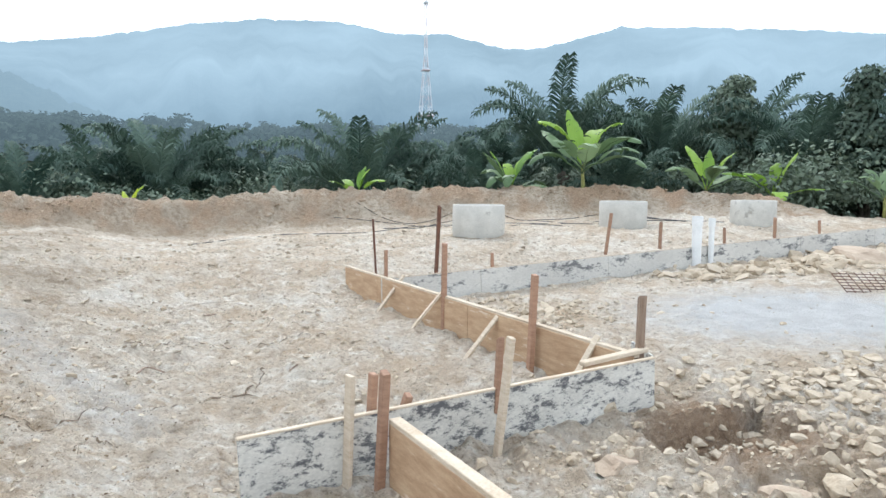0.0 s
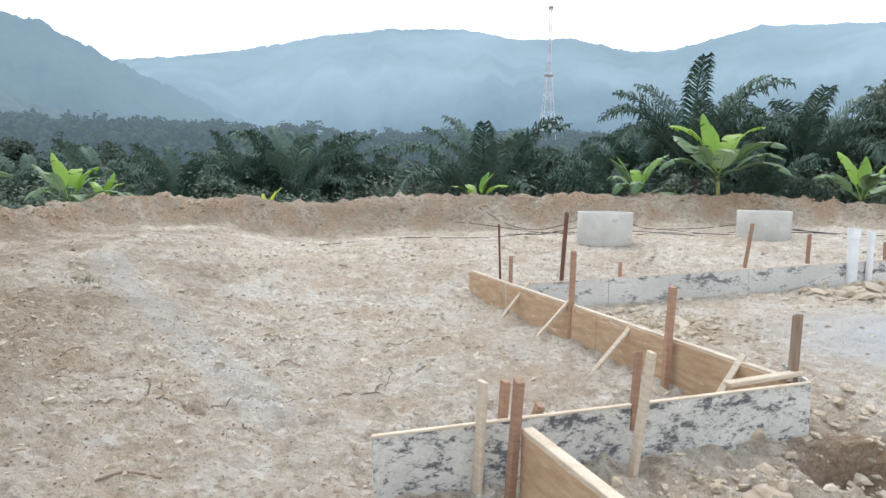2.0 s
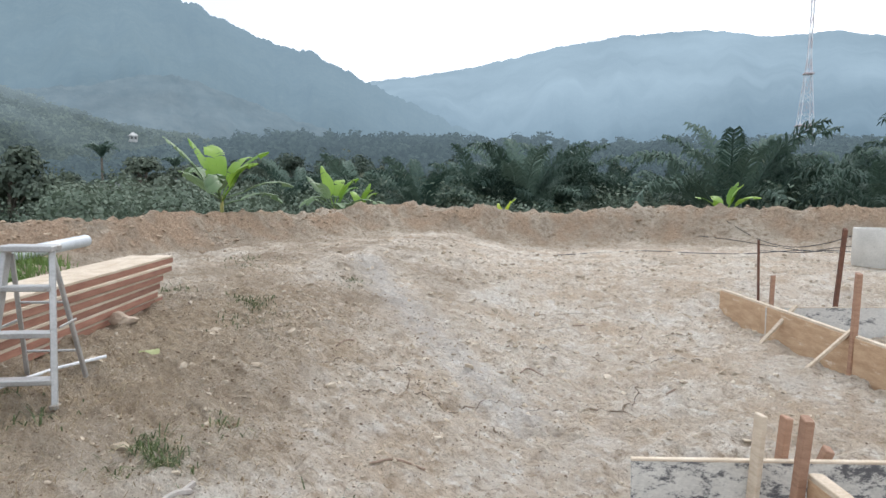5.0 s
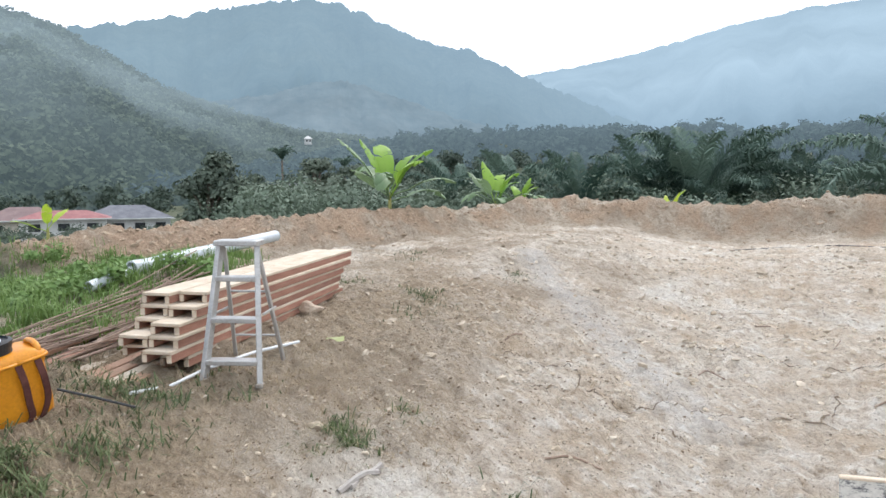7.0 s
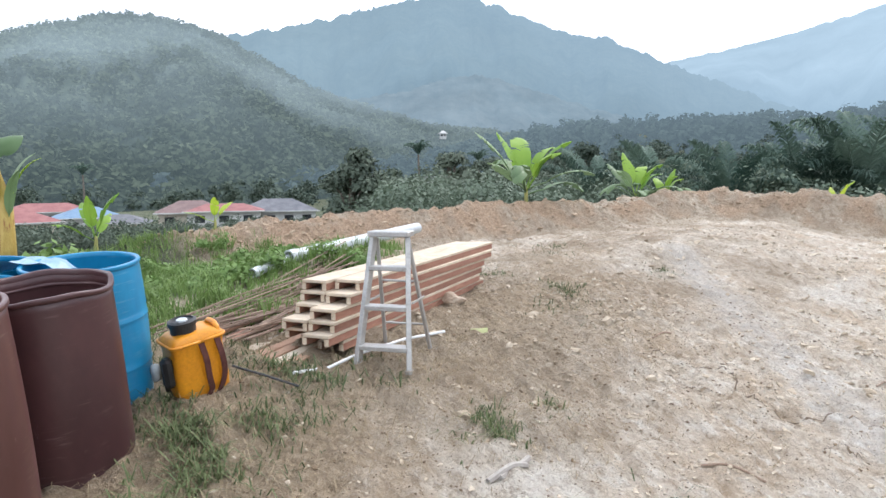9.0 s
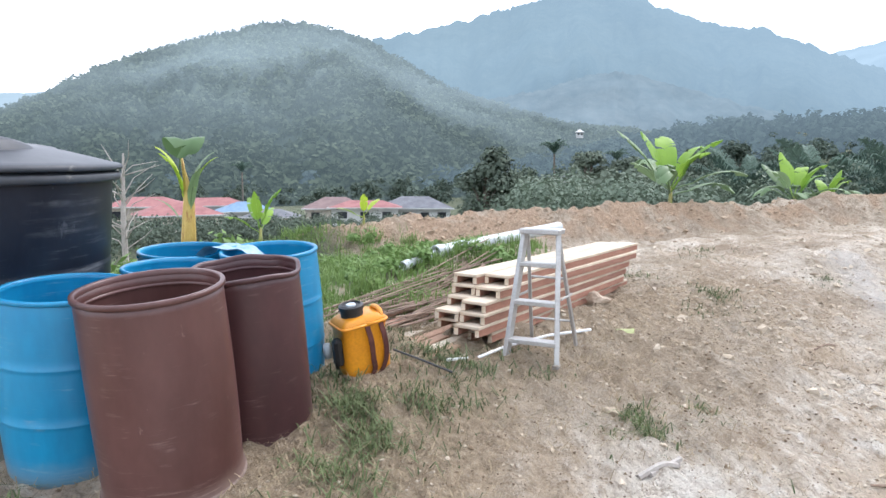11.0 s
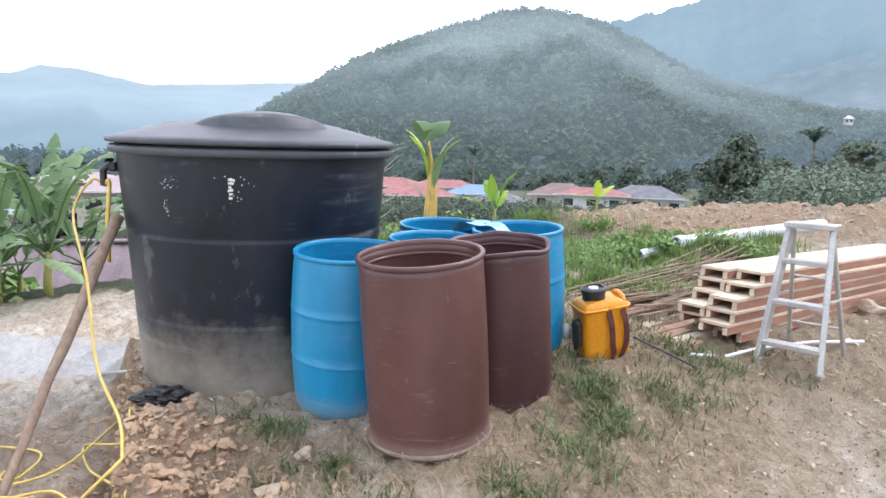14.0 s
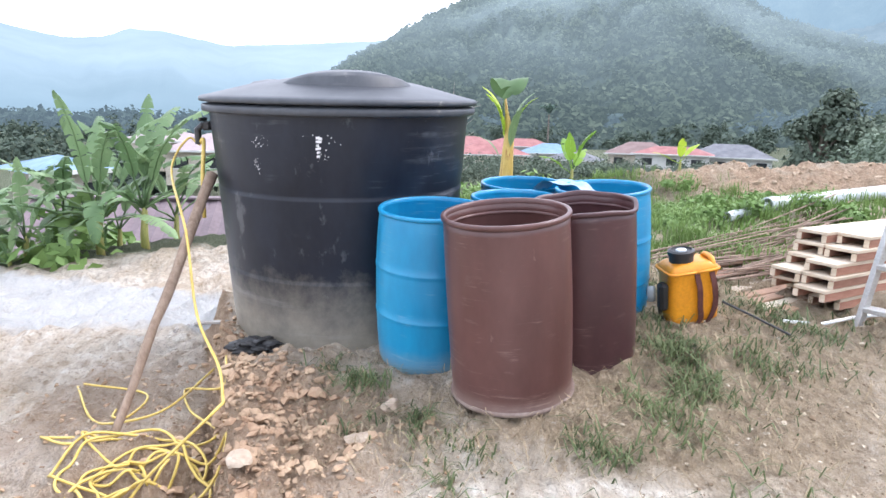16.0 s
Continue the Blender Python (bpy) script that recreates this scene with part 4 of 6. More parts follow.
bm = tube([(vx, vy, 1.20), (vx * 1.07, vy * 1.07, 1.20), (vx * 1.10, vy * 1.10, 1.18), (vx * 1.10, vy * 1.10, 1.10)], 0.02, 10)
bm = box(0.05, 0.05, 0.05, (vx * 1.03, vy * 1.03, 1.20), 0.01, bm=bm)
bm = box(0.09, 0.02, 0.02, (vx * 1.06, vy * 1.06, 1.235), 0.005, bm=bm)
part("outlet_valve", bm, M_BLACKP, tank, "black plastic outlet valve")

# ---------- drums ----------
def drum(x, y, z, r, h, material, label, kind, lean=(0, 0), turn=0, torn=0.0):
    th = thing("drum", pose(x, y, z, lean[0], lean[1]) @ pose(0, 0, 0, 0, 0, turn), label, "drum", "open drums")
    if kind == "blue":
        outer = [(r * 0.90, 0.0), (r * 0.935, 0.02)]
        for i in range(1, 24):
            t = i / 24
            bulge = 0.935 + 0.085 * math.sin(math.pi * t) ** 0.6
            outer.append((r * bulge, h * t))
        for c in (0.36, 0.655):
            b = 0.935 + 0.085 * math.sin(math.pi * c) ** 0.6
            outer = [q for q in outer if abs(q[1] - h * c) > 0.016] + [(r * b, h * c - 0.011), (r * b + 0.0035, h * c - 0.004), (r * b + 0.0035, h * c + 0.003), (r * b, h * c + 0.009)]
        outer.sort(key=lambda q: q[1])
        outer += [(r * 0.95, h * 0.975)]
    else:
        outer = [(r * 0.965, 0.0), (r * 0.985, 0.015), (r * 0.985, 0.03), (r * 0.955, 0.045)]
        for i in range(1, 22):
            t = 0.05 + 0.93 * i / 22
            outer.append((r * (0.957 + 0.022 * math.sin(math.pi * t)), h * t))
    inner = [(q[0] - 0.012, q[1]) for q in outer[::-1] if q[1] > 0.05]
    def tear(bm):
        """Rough cut edge: the rim dips and waves where it was sawn badly."""
        if torn:
            for v in bm.verts:
                a = math.atan2(v.co.y, v.co.x)
                v.co.z += torn * sm(0.85 * h, h, v.co.z) * (noise.noise((math.cos(a) * 1.7, math.sin(a) * 1.7, x)) - 0.9 * math.exp(-((a - 1.0) / 0.35) ** 2))
        return bm
    part("shell", tear(lathe([(0, 0.012)] + outer + [(outer[-1][0], h * 0.99), (outer[-1][0] - 0.012, h * 0.99)] + inner + [(0, 0.05)], 56, wobble=0.012, seed=x * 3)), material, th, smooth=True)
    if kind == "brown":
        part("chine", lathe([(r * 0.97, 0.0), (r * 1.0, 0.008), (r * 1.0, 0.022), (r * 0.975, 0.03), (r * 0.965, 0.04)], 56, wobble=0.012, seed=x * 3), M_CHINE, th, "dusty pale bottom rim", smooth=True)
    rr = outer[-1][0]
    bm = lathe([(rr - 0.013, h * 0.972), (rr + 0.005, h * 0.974), (rr + 0.009, h * 0.979), (rr + 0.009, h * 0.993), (rr + 0.006, h * 1.0), (rr - 0.008, h * 1.0), (rr - 0.013, h * 0.993), (rr - 0.013, h * 0.972)], 56, wobble=0.014, seed=x * 3)
    if kind == "brown":
        bm = lathe([(rr - 0.016, h * 0.915), (rr - 0.018, h * 0.918), (rr - 0.018, h * 0.93), (rr - 0.013, h * 0.933)], 56, bm)
    part("rolled_rim", tear(bm), material, th, "rolled cut rim", smooth=True)
    if kind == "blue":
        part("seam_clip", box(0.05, 0.02, 0.02, (rr * math.cos(0.3), rr * math.sin(0.3), h * 0.97), 0.004, turn=Matrix.Rotation(0.3 + 1.57, 4, "Z")), material, th)
    return th


drum(-3.12, -0.372, 0.28, 0.292, 0.865, M_BROWN, "scuffed brown plastic drum with its top cut off, leaning", "brown", (4.5, 4.8), 20)
drum(-3.62, 0.035, 0.255, 0.282, 0.88, M_BROWN_DARK, "dark brown open plastic drum with a torn rim", "brown", (5.0, 5.0), 15, 0.022)
drum(-3.62, -0.81, 0.225, 0.298, 0.855, M_BLUE, "bright blue open plastic drum with a dusty foot", "blue", (-0.4, 4.5), 0)
drum(-4.03, -0.36, 0.27, 0.27, 0.83, M_BLUE, "blue open plastic drum between other drums", "blue", (0, 3), 120)
drum(-4.17, 0.20, 0.30, 0.285, 0.86, M_BLUE, "blue open plastic drum beside the grass", "blue", (3, 4), 200)
drum(-4.60, -0.29, 0.27, 0.292, 0.86, M_BLUE, "blue plastic drum with a sheet over its rim", "blue", (0, 4), 260)
sheet = bmesh.new()
grid = bmesh.ops.create_grid(sheet, x_segments=12, y_segments=8, size=1)
for v in sheet.verts:
    x, y = v.co.x * 0.17, v.co.y * 0.10
    v.co = (x, y, 0.028 * noise.noise((x * 14, y * 14, 2)) + 0.03 - 0.9 * max(0, abs(x) - 0.11))
single("plastic_sheet", sheet, M_SHEET, pose(-4.25, -0.05, 1.13, 0, 0, 60), "crumpled pale blue plastic sheet on a drum rim", "sheet", smooth=True)

# ---------- knapsack sprayer ----------
sx, sy = -4.03, 0.70
spr = thing("knapsack_sprayer", pose(sx, sy, ground(sx, sy) - 0.02, 9, 5, 12), "orange-yellow knapsack sprayer with black cap and straps, on grass", "sprayer")
bm = bmesh.new()
rows = []
for z, w, d in ((0, 0.13, 0.085), (0.03, 0.145, 0.10), (0.10, 0.15, 0.105), (0.22, 0.145, 0.10), (0.30, 0.14, 0.10), (0.335, 0.15, 0.108), (0.36, 0.15, 0.108), (0.385, 0.12, 0.09), (0.395, 0.08, 0.07)):
    ring = []
    for k in range(32):
        a = 2 * math.pi * k / 32
        c, s = math.cos(a), math.sin(a)
        ring.append(bm.verts.new((math.copysign(abs(c) ** 0.3, c) * d, math.copysign(abs(s) ** 0.3, s) * w, z)))
    rows.append(ring)
for p, q in zip(rows, rows[1:]):
    for k in range(32):
        bm.faces.new((p[k], p[(k + 1) % 32], q[(k + 1) % 32], q[k]))
bm.faces.new(rows[0][::-1])
bm.faces.new(rows[-1])
part("tank_body", bm, M_YELLOW, spr, smooth=True)
cap = part("cap", lathe([(0.062, 0.385), (0.068, 0.39), (0.068, 0.43), (0.075, 0.432), (0.075, 0.455), (0.06, 0.462), (0.055, 0.452), (0, 0.45)], 28), M_BLACKP, spr, "black ribbed screw cap", m=pose(0.0, -0.035, 0.0))
part("cap_top", lathe([(0, 0.462), (0.026, 0.462), (0.03, 0.458), (0.03, 0.45)], 24), M_PVC_GREY, cap, "worn pale grey cap top")
part("shoulder_rim", tube(smooth_line([(math.copysign(abs(math.cos(q)) ** 0.3, math.cos(q)) * 0.112, math.copysign(abs(math.sin(q)) ** 0.3, math.sin(q)) * 0.153, 0.348) for q in [2 * math.pi * k / 24 for k in range(25)]], 2), 0.009, 6), M_YELLOW, spr, smooth=True)
part("handle", tube(smooth_line([(-0.05, 0.12, 0.36), (-0.04, 0.125, 0.395), (0.02, 0.125, 0.40), (0.07, 0.12, 0.385), (0.08, 0.11, 0.355)], 5), 0.016, 8), M_YELLOW, spr, smooth=True)
for k in (-1, 1):
    pts = smooth_line([(0.105, 0.05 + 0.045 * k, 0.34), (0.13, 0.055 + 0.045 * k, 0.25), (0.122, 0.06 + 0.045 * k, 0.14), (0.115, 0.05 + 0.03 * k, 0.06), (0.10, 0.02 + 0.03 * k, 0.012)], 5)
    bm = bmesh.new()
    prev = None
    for p in pts:
        cur = [bm.verts.new(p + Vector((0, dy, 0))) for dy in (-0.016, 0.016)] + [bm.verts.new(p + Vector((0.006, dy, 0))) for dy in (0.016, -0.016)]
        if prev:
            for i in range(4):
                bm.faces.new((prev[i], prev[(i + 1) % 4], cur[(i + 1) % 4], cur[i]))
        prev = cur
    part("strap", bm, M_STRAP, spr, "dark red-brown carrying strap")
part("pump_lever", tube(smooth_line([(0.0, -0.16, 0.05), (0.02, -0.18, 0.12), (0.03, -0.175, 0.25)], 5), 0.012, 8), M_BLACKP, spr, "black pump lever")
part("pump_housing", box(0.07, 0.06, 0.17, (0.03, -0.165, 0.20), 0.018), M_BLACKP, spr, "black pump housing")
part("pressure_chamber", lathe([(0.0, 0.13), (0.024, 0.13), (0.026, 0.19), (0.021, 0.215), (0.0, 0.225)], 20), M_PVC_GREY, spr, "pale grey pressure chamber", smooth=True, m=pose(-0.05, -0.20, 0.02))
part("base_frame", box(0.20, 0.27, 0.03, (0.0, 0, 0.012), 0.01), M_BLACKP, spr, "black base")
single("spray_lance", tube([(-3.95, 0.86, ground(-3.95, 0.86) + 0.10), (-3.85, 1.0, ground(-3.85, 1.0) + 0.05), (-3.72, 1.16, ground(-3.72, 1.16) + 0.02)], 0.007, 8), M_BLACKP, pose(0, 0, 0), "thin black spray lance lying on the ground", "lance")

# ---------- stepladder ----------
def beam(a, b, w, d, parent, name, material=None, roll=0, label=""):
    m = between(a, b)
    n = (Vector(b) - Vector(a)).length
    return part(name, box(w, d, n, (0, 0, n / 2), 0.004), material or M_ALU, parent, label, m=m @ pose(0, 0, 0, 0, 0, roll))


lx, ly = -3.87, 1.785
lad = thing("stepladder", pose(lx, ly, 0.355, 0, 0, 42), "dull aluminium stepladder standing open beside timber", "ladder")
HL = 0.86
for s in (-1, 1):
    beam((0.175 * s, -0.02, 0.0 if s > 0 else 0.01), (0.115 * s, 0.17, HL), 0.034, 0.05, lad, "front_rail")
    beam((0.165 * s, 0.50, 0.03), (0.105 * s, 0.20, HL - 0.03), 0.024, 0.026, lad, "rear_rail")
for k, f in enumerate((0.17, 0.46, 0.75)):
    hw = 0.175 - 0.06 * f
    part("tread", box(2 * hw, 0.09, 0.03, (0, -0.02 + 0.19 * f + 0.01, HL * f), 0.004), M_ALU, lad)
part("top_plate", box(0.275, 0.15, 0.035, (0, 0.175, HL + 0.005), 0.006), M_ALU, lad)
for f in (0.25, 0.62):
    part("rear_bar", tube([(-0.165 + 0.05 * f, 0.52 - 0.32 * f, HL * f), (0.165 - 0.05 * f, 0.52 - 0.32 * f, HL * f)], 0.008, 8), M_ALU, lad)
for s in (-1, 1):
    part("spreader", box(0.008, 0.26, 0.015, (0.155 * s, 0.26, 0.42), 0.002), M_ALU, lad)
    part("foot", box(0.045, 0.055, 0.03, (0.175 * s, -0.02, 0.012), 0.006), M_ALU, lad, "worn plastic foot")

# ---------- timber stack ----------
SA, SD = Vector((-4.25, 1.68, 0)), Vector((-0.562, 0.827, 0))     # front corner, direction of the lengths
SW = Vector((-0.827, -0.562, 0))
st_rot = math.degrees(math.atan2(SD.y, SD.x))
random.seed(11)


def channel(w, h, length):
    """A shallow box form: two sides and a deck nailed on top."""
    t = 0.022
    th = new("timber_form")
    part("deck", box(length, w, t, (length / 2, 0, h - t / 2), 0.003), M_BATTEN, th, "pale sawn deck plank")
    for s in (-1, 1):
        part("side_plank", box(length - 0.01, 0.03, h - t - 0.001, (length / 2, s * (w / 2 - 0.016), (h - t) / 2), 0.003), M_STACK, th, "red-brown side plank")
        part("end_grain", box(0.008, 0.032, h - t - 0.004, (-0.001, s * (w / 2 - 0.016), (h - t) / 2), 0.002), M_BATTEN, th, "pale sawn end")
    return th


form = channel(0.2, 0.073, 3.0)
tagged(form, "red-brown hollow timber form with pale sawn deck", "timber form", "stacked timber forms")
base_z = 0.415
first = True
# how far back each form's end lies, in the right and the left row, from the bottom up
layers = [(0.0, 0.10), (-0.19, -0.06), (-0.12, -0.12), (-0.08, 0.04), (0.10, 0.12), (0.24, 0.15)]
for li, ends in enumerate(layers):
    for c, back in enumerate(ends):
        p = SA + SW * (0.10 + c * 0.214 + random.uniform(-0.012, 0.014)) + SD * back
        m = pose(p.x, p.y, base_z + li * 0.0752, random.uniform(-0.6, 0.6), 0, st_rot + random.uniform(-0.6, 0.6))
        if first:
            form.matrix_basis = m
            first = False
        else:
            copy_thing(form, m)
for off in (0.06, 0.24, 0.40):
    p = SA + SW * off + SD * 0.3
    single("bearer", box(0.08, 0.10, 0.06, (0, 0, 0), 0.005), M_REDWOOD, pose(p.x, p.y, base_z - 0.015, 0, 0, st_rot), "dark timber block under a stack", "timber", "stack bearers")
# loose planks beside the stack
for off, fwd, n, tw, zz, mat in ((0.16, -0.58, 1.5, 4, 0.0, M_REDWOOD), (0.27, -0.50, 1.4, 2, 0.0, M_BATTEN), (0.38, -0.46, 1.5, 3, 0.0, M_REDWOOD), (0.50, -0.36, 1.5, 1, 0.0, M_REDWOOD), (0.62, -0.40, 1.4, 5, 0.0, M_BATTEN), (0.90, -0.2, 2.6, 4, 0.03, M_STACK), (1.05, -0.05, 2.6, 6, 0.06, M_REDWOOD)):
    p = SA + SW * off + SD * fwd
    single("plank", box(n, 0.09, 0.03, (n / 2, 0, 0), 0.004), mat, pose(p.x, p.y, 0.402 + zz, 0, -0.2, st_rot + tw), "loose sawn plank lying beside a timber stack", "plank", "loose planks")
# a bundle of thin iron bars on the grass
bundle = thing("reinforcing_bar_bundle", pose(0, 0, 0), "loose bundle of thin brown reinforcing bars on grass", "reinforcing bars")
for k in range(52):
    p = SA + SW * random.uniform(0.6, 1.55) + SD * random.uniform(-0.35, 0.3)
    q = p + SD * random.uniform(2.2, 3.0) + SW * random.uniform(-0.3, 0.3)
    part("bar", tube([(p.x, p.y, ground(p.x, p.y) + random.uniform(0.02, 0.14)), ((p.x + q.x) / 2, (p.y + q.y) / 2, ground((p.x + q.x) / 2, (p.y + q.y) / 2) + random.uniform(0.03, 0.18)), (q.x, q.y, ground(q.x, q.y) + random.uniform(0.03, 0.2))], 0.007, 5), M_BARS, bundle)
# white conduit on the ground
cpts = [(-3.9, 1.2), (-4.01, 1.46), (-4.18, 1.76), (-4.24, 2.15), (-4.2, 2.47)]
single("conduit", tube([(x, y, ground(x, y) + 0.03 + (0.04 if i > 2 else 0)) for i, (x, y) in enumerate(cpts)], 0.011, 8), M_PVC, pose(0, 0, 0), "thin white plastic conduit lying under a ladder", "conduit")
# big grey-white drain pipes behind
def lying_pipe(a, b, r, label):
    m = between(a, b)
    n = (Vector(b) - Vector(a)).length
    th = thing("drain_pipe", m, label, "pipe", "lying drain pipes")
    part("tube", lathe([(r - 0.006, 0), (r, 0.0), (r, n), (r - 0.006, n), (r - 0.006, 0)], 28), M_PVC_GREY, th, smooth=False)
    part("socket", lathe([(r, 0.0), (r + 0.008, 0.0), (r + 0.008, 0.12), (r, 0.13)], 28), M_PVC_GREY, th, "pipe socket")


lying_pipe((-7.18, 2.38, 0.72), (-8.35, 4.75, 0.87), 0.075, "long pale grey drain pipe lying on the bank")
lying_pipe((-6.84, 1.87, ground(-6.84, 1.87) + 0.09), (-7.5, 2.85, ground(-7.5, 2.85) + 0.11), 0.045, "thin pale grey drain pipe lying in grass")

# ---------- pole and hose ----------
pa, pb = Vector((-2.895, -2.28, -0.057)), Vector((-3.955, -2.171, 1.171))
LOOPS = [[(-3.46, -1.92, 0), (-3.17, -1.82, 0), (-3.64, -2.25, 0), (-3.28, -2.05, 0), (-2.93, -1.75, 0), (-2.94, -1.91, 0), (-2.89, -2.25, 0), (-2.9, -2.6, 0)], [(-3.59, -2.88, 0), (-3.27, -2.6, 0), (-3.13, -2.36, 0), (-3.29, -2.18, 0), (-3.83, -2.16, 0)], [(-2.89, -2.28, 0), (-2.84, -2.36, 0), (-2.72, -2.15, 0), (-2.64, -1.95, 0), (-2.57, -1.87, 0)], [(-3.59, -2.84, 0), (-3.54, -2.44, 0), (-3.27, -2.38, 0), (-3.23, -2.45, 0), (-3.42, -2.55, 0)], [(-2.9, -2.61, 0), (-2.8, -2.41, 0), (-2.89, -2.25, 0)]]
pts = [pa + (pb - pa) * (k / 10) + Vector((0, 0.005 * math.sin(k * 1.3), 0.005 * math.sin(k * 2.1))) for k in range(11)]
single("wooden_pole", tube(pts, [0.020 + 0.013 * k / 10 + 0.002 * math.sin(k * 2.7) for k in range(11)], 10), M_POLE, pose(0, 0, 0), "weathered round wooden pole leaning against a tank", "pole", smooth=True)
random.seed(21)
hose = thing("garden_hose", pose(0, 0, 0), "yellow garden hose hanging from a tank valve and coiled on soil", "hose")
valve = tank.matrix_basis @ Vector((vx * 1.10, vy * 1.10, 1.10))
hp = [valve, valve + Vector((0.02, -0.06, 0.03)), valve + Vector((0.12, -0.12, -0.15)), Vector((-3.36, -2.06, 0.93)), Vector((-3.18, -1.94, 0.55)), Vector((-2.95, -1.74, 0.38)), Vector((-2.62, -1.58, 0.36))]
part("hose_drop", tube(smooth_line(hp, 8), 0.007, 8), M_HOSE, hose, smooth=True)
part("hose_tail", tube(smooth_line([valve, valve + Vector((0.02, 0.04, 0.02)), valve + Vector((0.08, 0.05, -0.2)), valve + Vector((0.06, 0.04, -0.44))], 6), 0.012, 8), M_HOSE, hose, smooth=True)
coil = []
cx, cy = -2.62, -1.98
for k in range(84):
    a = k * 0.52 + 0.15 * math.sin(k * 0.7)
    r = 0.23 + 0.10 * math.sin(k * 0.37) + 0.06 * math.sin(k * 1.13)
    x, y = cx + r * math.cos(a) * 0.75 + 0.07 * math.sin(k * 0.21), cy + 1.0 * r * math.sin(a) + 0.06 * math.cos(k * 0.17)
    coil.append((x, y, ground(x, y) + 0.012 + 0.04 * (k % 21) / 21 * math.exp(-((r - 0.22) / 0.12) ** 2)))
part("hose_coil", tube(smooth_line([hp[-1]] + coil, 4), 0.0068, 7), M_HOSE, hose, smooth=True)
for ring in LOOPS:
    part("hose_loop", tube(smooth_line([(x, y, ground(x, y) + 0.013 + z) for x, y, z in ring], 7), 0.0068, 7), M_HOSE, hose, smooth=True)

# crumpled black plastic bag on the mound
bx, by = (-3.6, -1.81)
bag = bmesh.new()
bmesh.ops.create_icosphere(bag, subdivisions=4, radius=1)
for v in bag.verts:
    n = 1 + 0.45 * noise.noise(v.co * 2.0) + 0.25 * noise.noise(v.co * 5.0) + 0.12 * noise.noise(v.co * 11)
    v.co = Vector((v.co.x * 0.09 * n, v.co.y * 0.13 * n, v.co.z * 0.05 * n))
single("plastic_bag", bag, M_BLACKP, pose(bx, by, ground(bx, by) + 0.02, 0, 0, 30), "crumpled black plastic bag on the soil mound", "bag")
# ---------- plants ----------
def blade_leaf(length, width, arch, seed, tears=0.25):
    """A banana leaf: stem, arching midrib, two halves split into strips that hang a little apart where torn."""
    rnd = random.Random(seed)
    bm = bmesh.new()
    n = 18
    x = z = 0.0
    slope = radians(78)
    stem = 0.18 * length
    spine, turns = [], []
    for i in range(n + 1):
        spine.append(Vector((stem + x, 0, stem * 2.2 + z)))
        turns.append(slope)
        slope -= radians(arch) / n * (0.5 + 1.1 * i / n)
        x += math.cos(slope) * length / n
        z += math.sin(slope) * length / n
    mid = [bm.verts.new(c) for c in spine]
    for side in (1, -1):
        end = None
        hang, lag = rnd.uniform(0.0, 0.25), 0.0
        for i in range(n):
            torn = end is None or (rnd.random() < tears and i > 2)
            if torn:
                hang, lag = max(-0.15, hang * 0.5 + rnd.uniform(-0.15, 0.75) * (0.4 + i / n)), rnd.uniform(0.0, 0.35)
            row = []
            for k, gap in ((i, 0.12 if torn else 0.0), (i + 1, 0.0)):
                t = k / n
                w = width * 0.5 * max(0.02, math.sin(math.pi * min(1, t ** 0.8 * 0.97 + 0.02)) ** 0.55)
                ax = Vector((math.cos(turns[k]), 0, math.sin(turns[k])))
                up = Vector((-math.sin(turns[k]), 0, math.cos(turns[k])))
                q = []
                for u in (0.5, 1.0):
                    p = spine[k] + Vector((0, side * w * u * (1 - 0.12 * hang * u), 0)) + ax * w * (0.25 + lag * 0.5) * u + up * w * (0.42 * u - 0.30 * u * u)
                    q.append(bm.verts.new(p + Vector((0, 0, -hang * w * u * u * 0.9)) + ax * gap * w * u))
                row.append(q)
            a = row[0] if torn else end
            b = row[1]
            if not torn:
                for v in row[0]:
                    bm.verts.remove(v)
            for f in ((mid[i], mid[i + 1], b[0], a[0]), (a[0], b[0], b[1], a[1])):
                bm.faces.new(f if side < 0 else f[::-1])
            end = b
    tube([(0, 0, 0), (stem * 0.5, 0, stem * 1.3), (stem, 0, stem * 2.2)] + [c - Vector((0, 0, 0.004)) for c in spine[3::3]], [0.012 * length + 0.004] * 2 + [0.009 * length + 0.003] + [0.008 * length * (1 - 0.16 * k) for k in range(len(spine[3::3]))], 5, bm)
    me = bpy.data.meshes.new("leaf")
    bm.to_mesh(me)
    bm.free()
    me.shade_smooth()
    return me


LEAF = {}


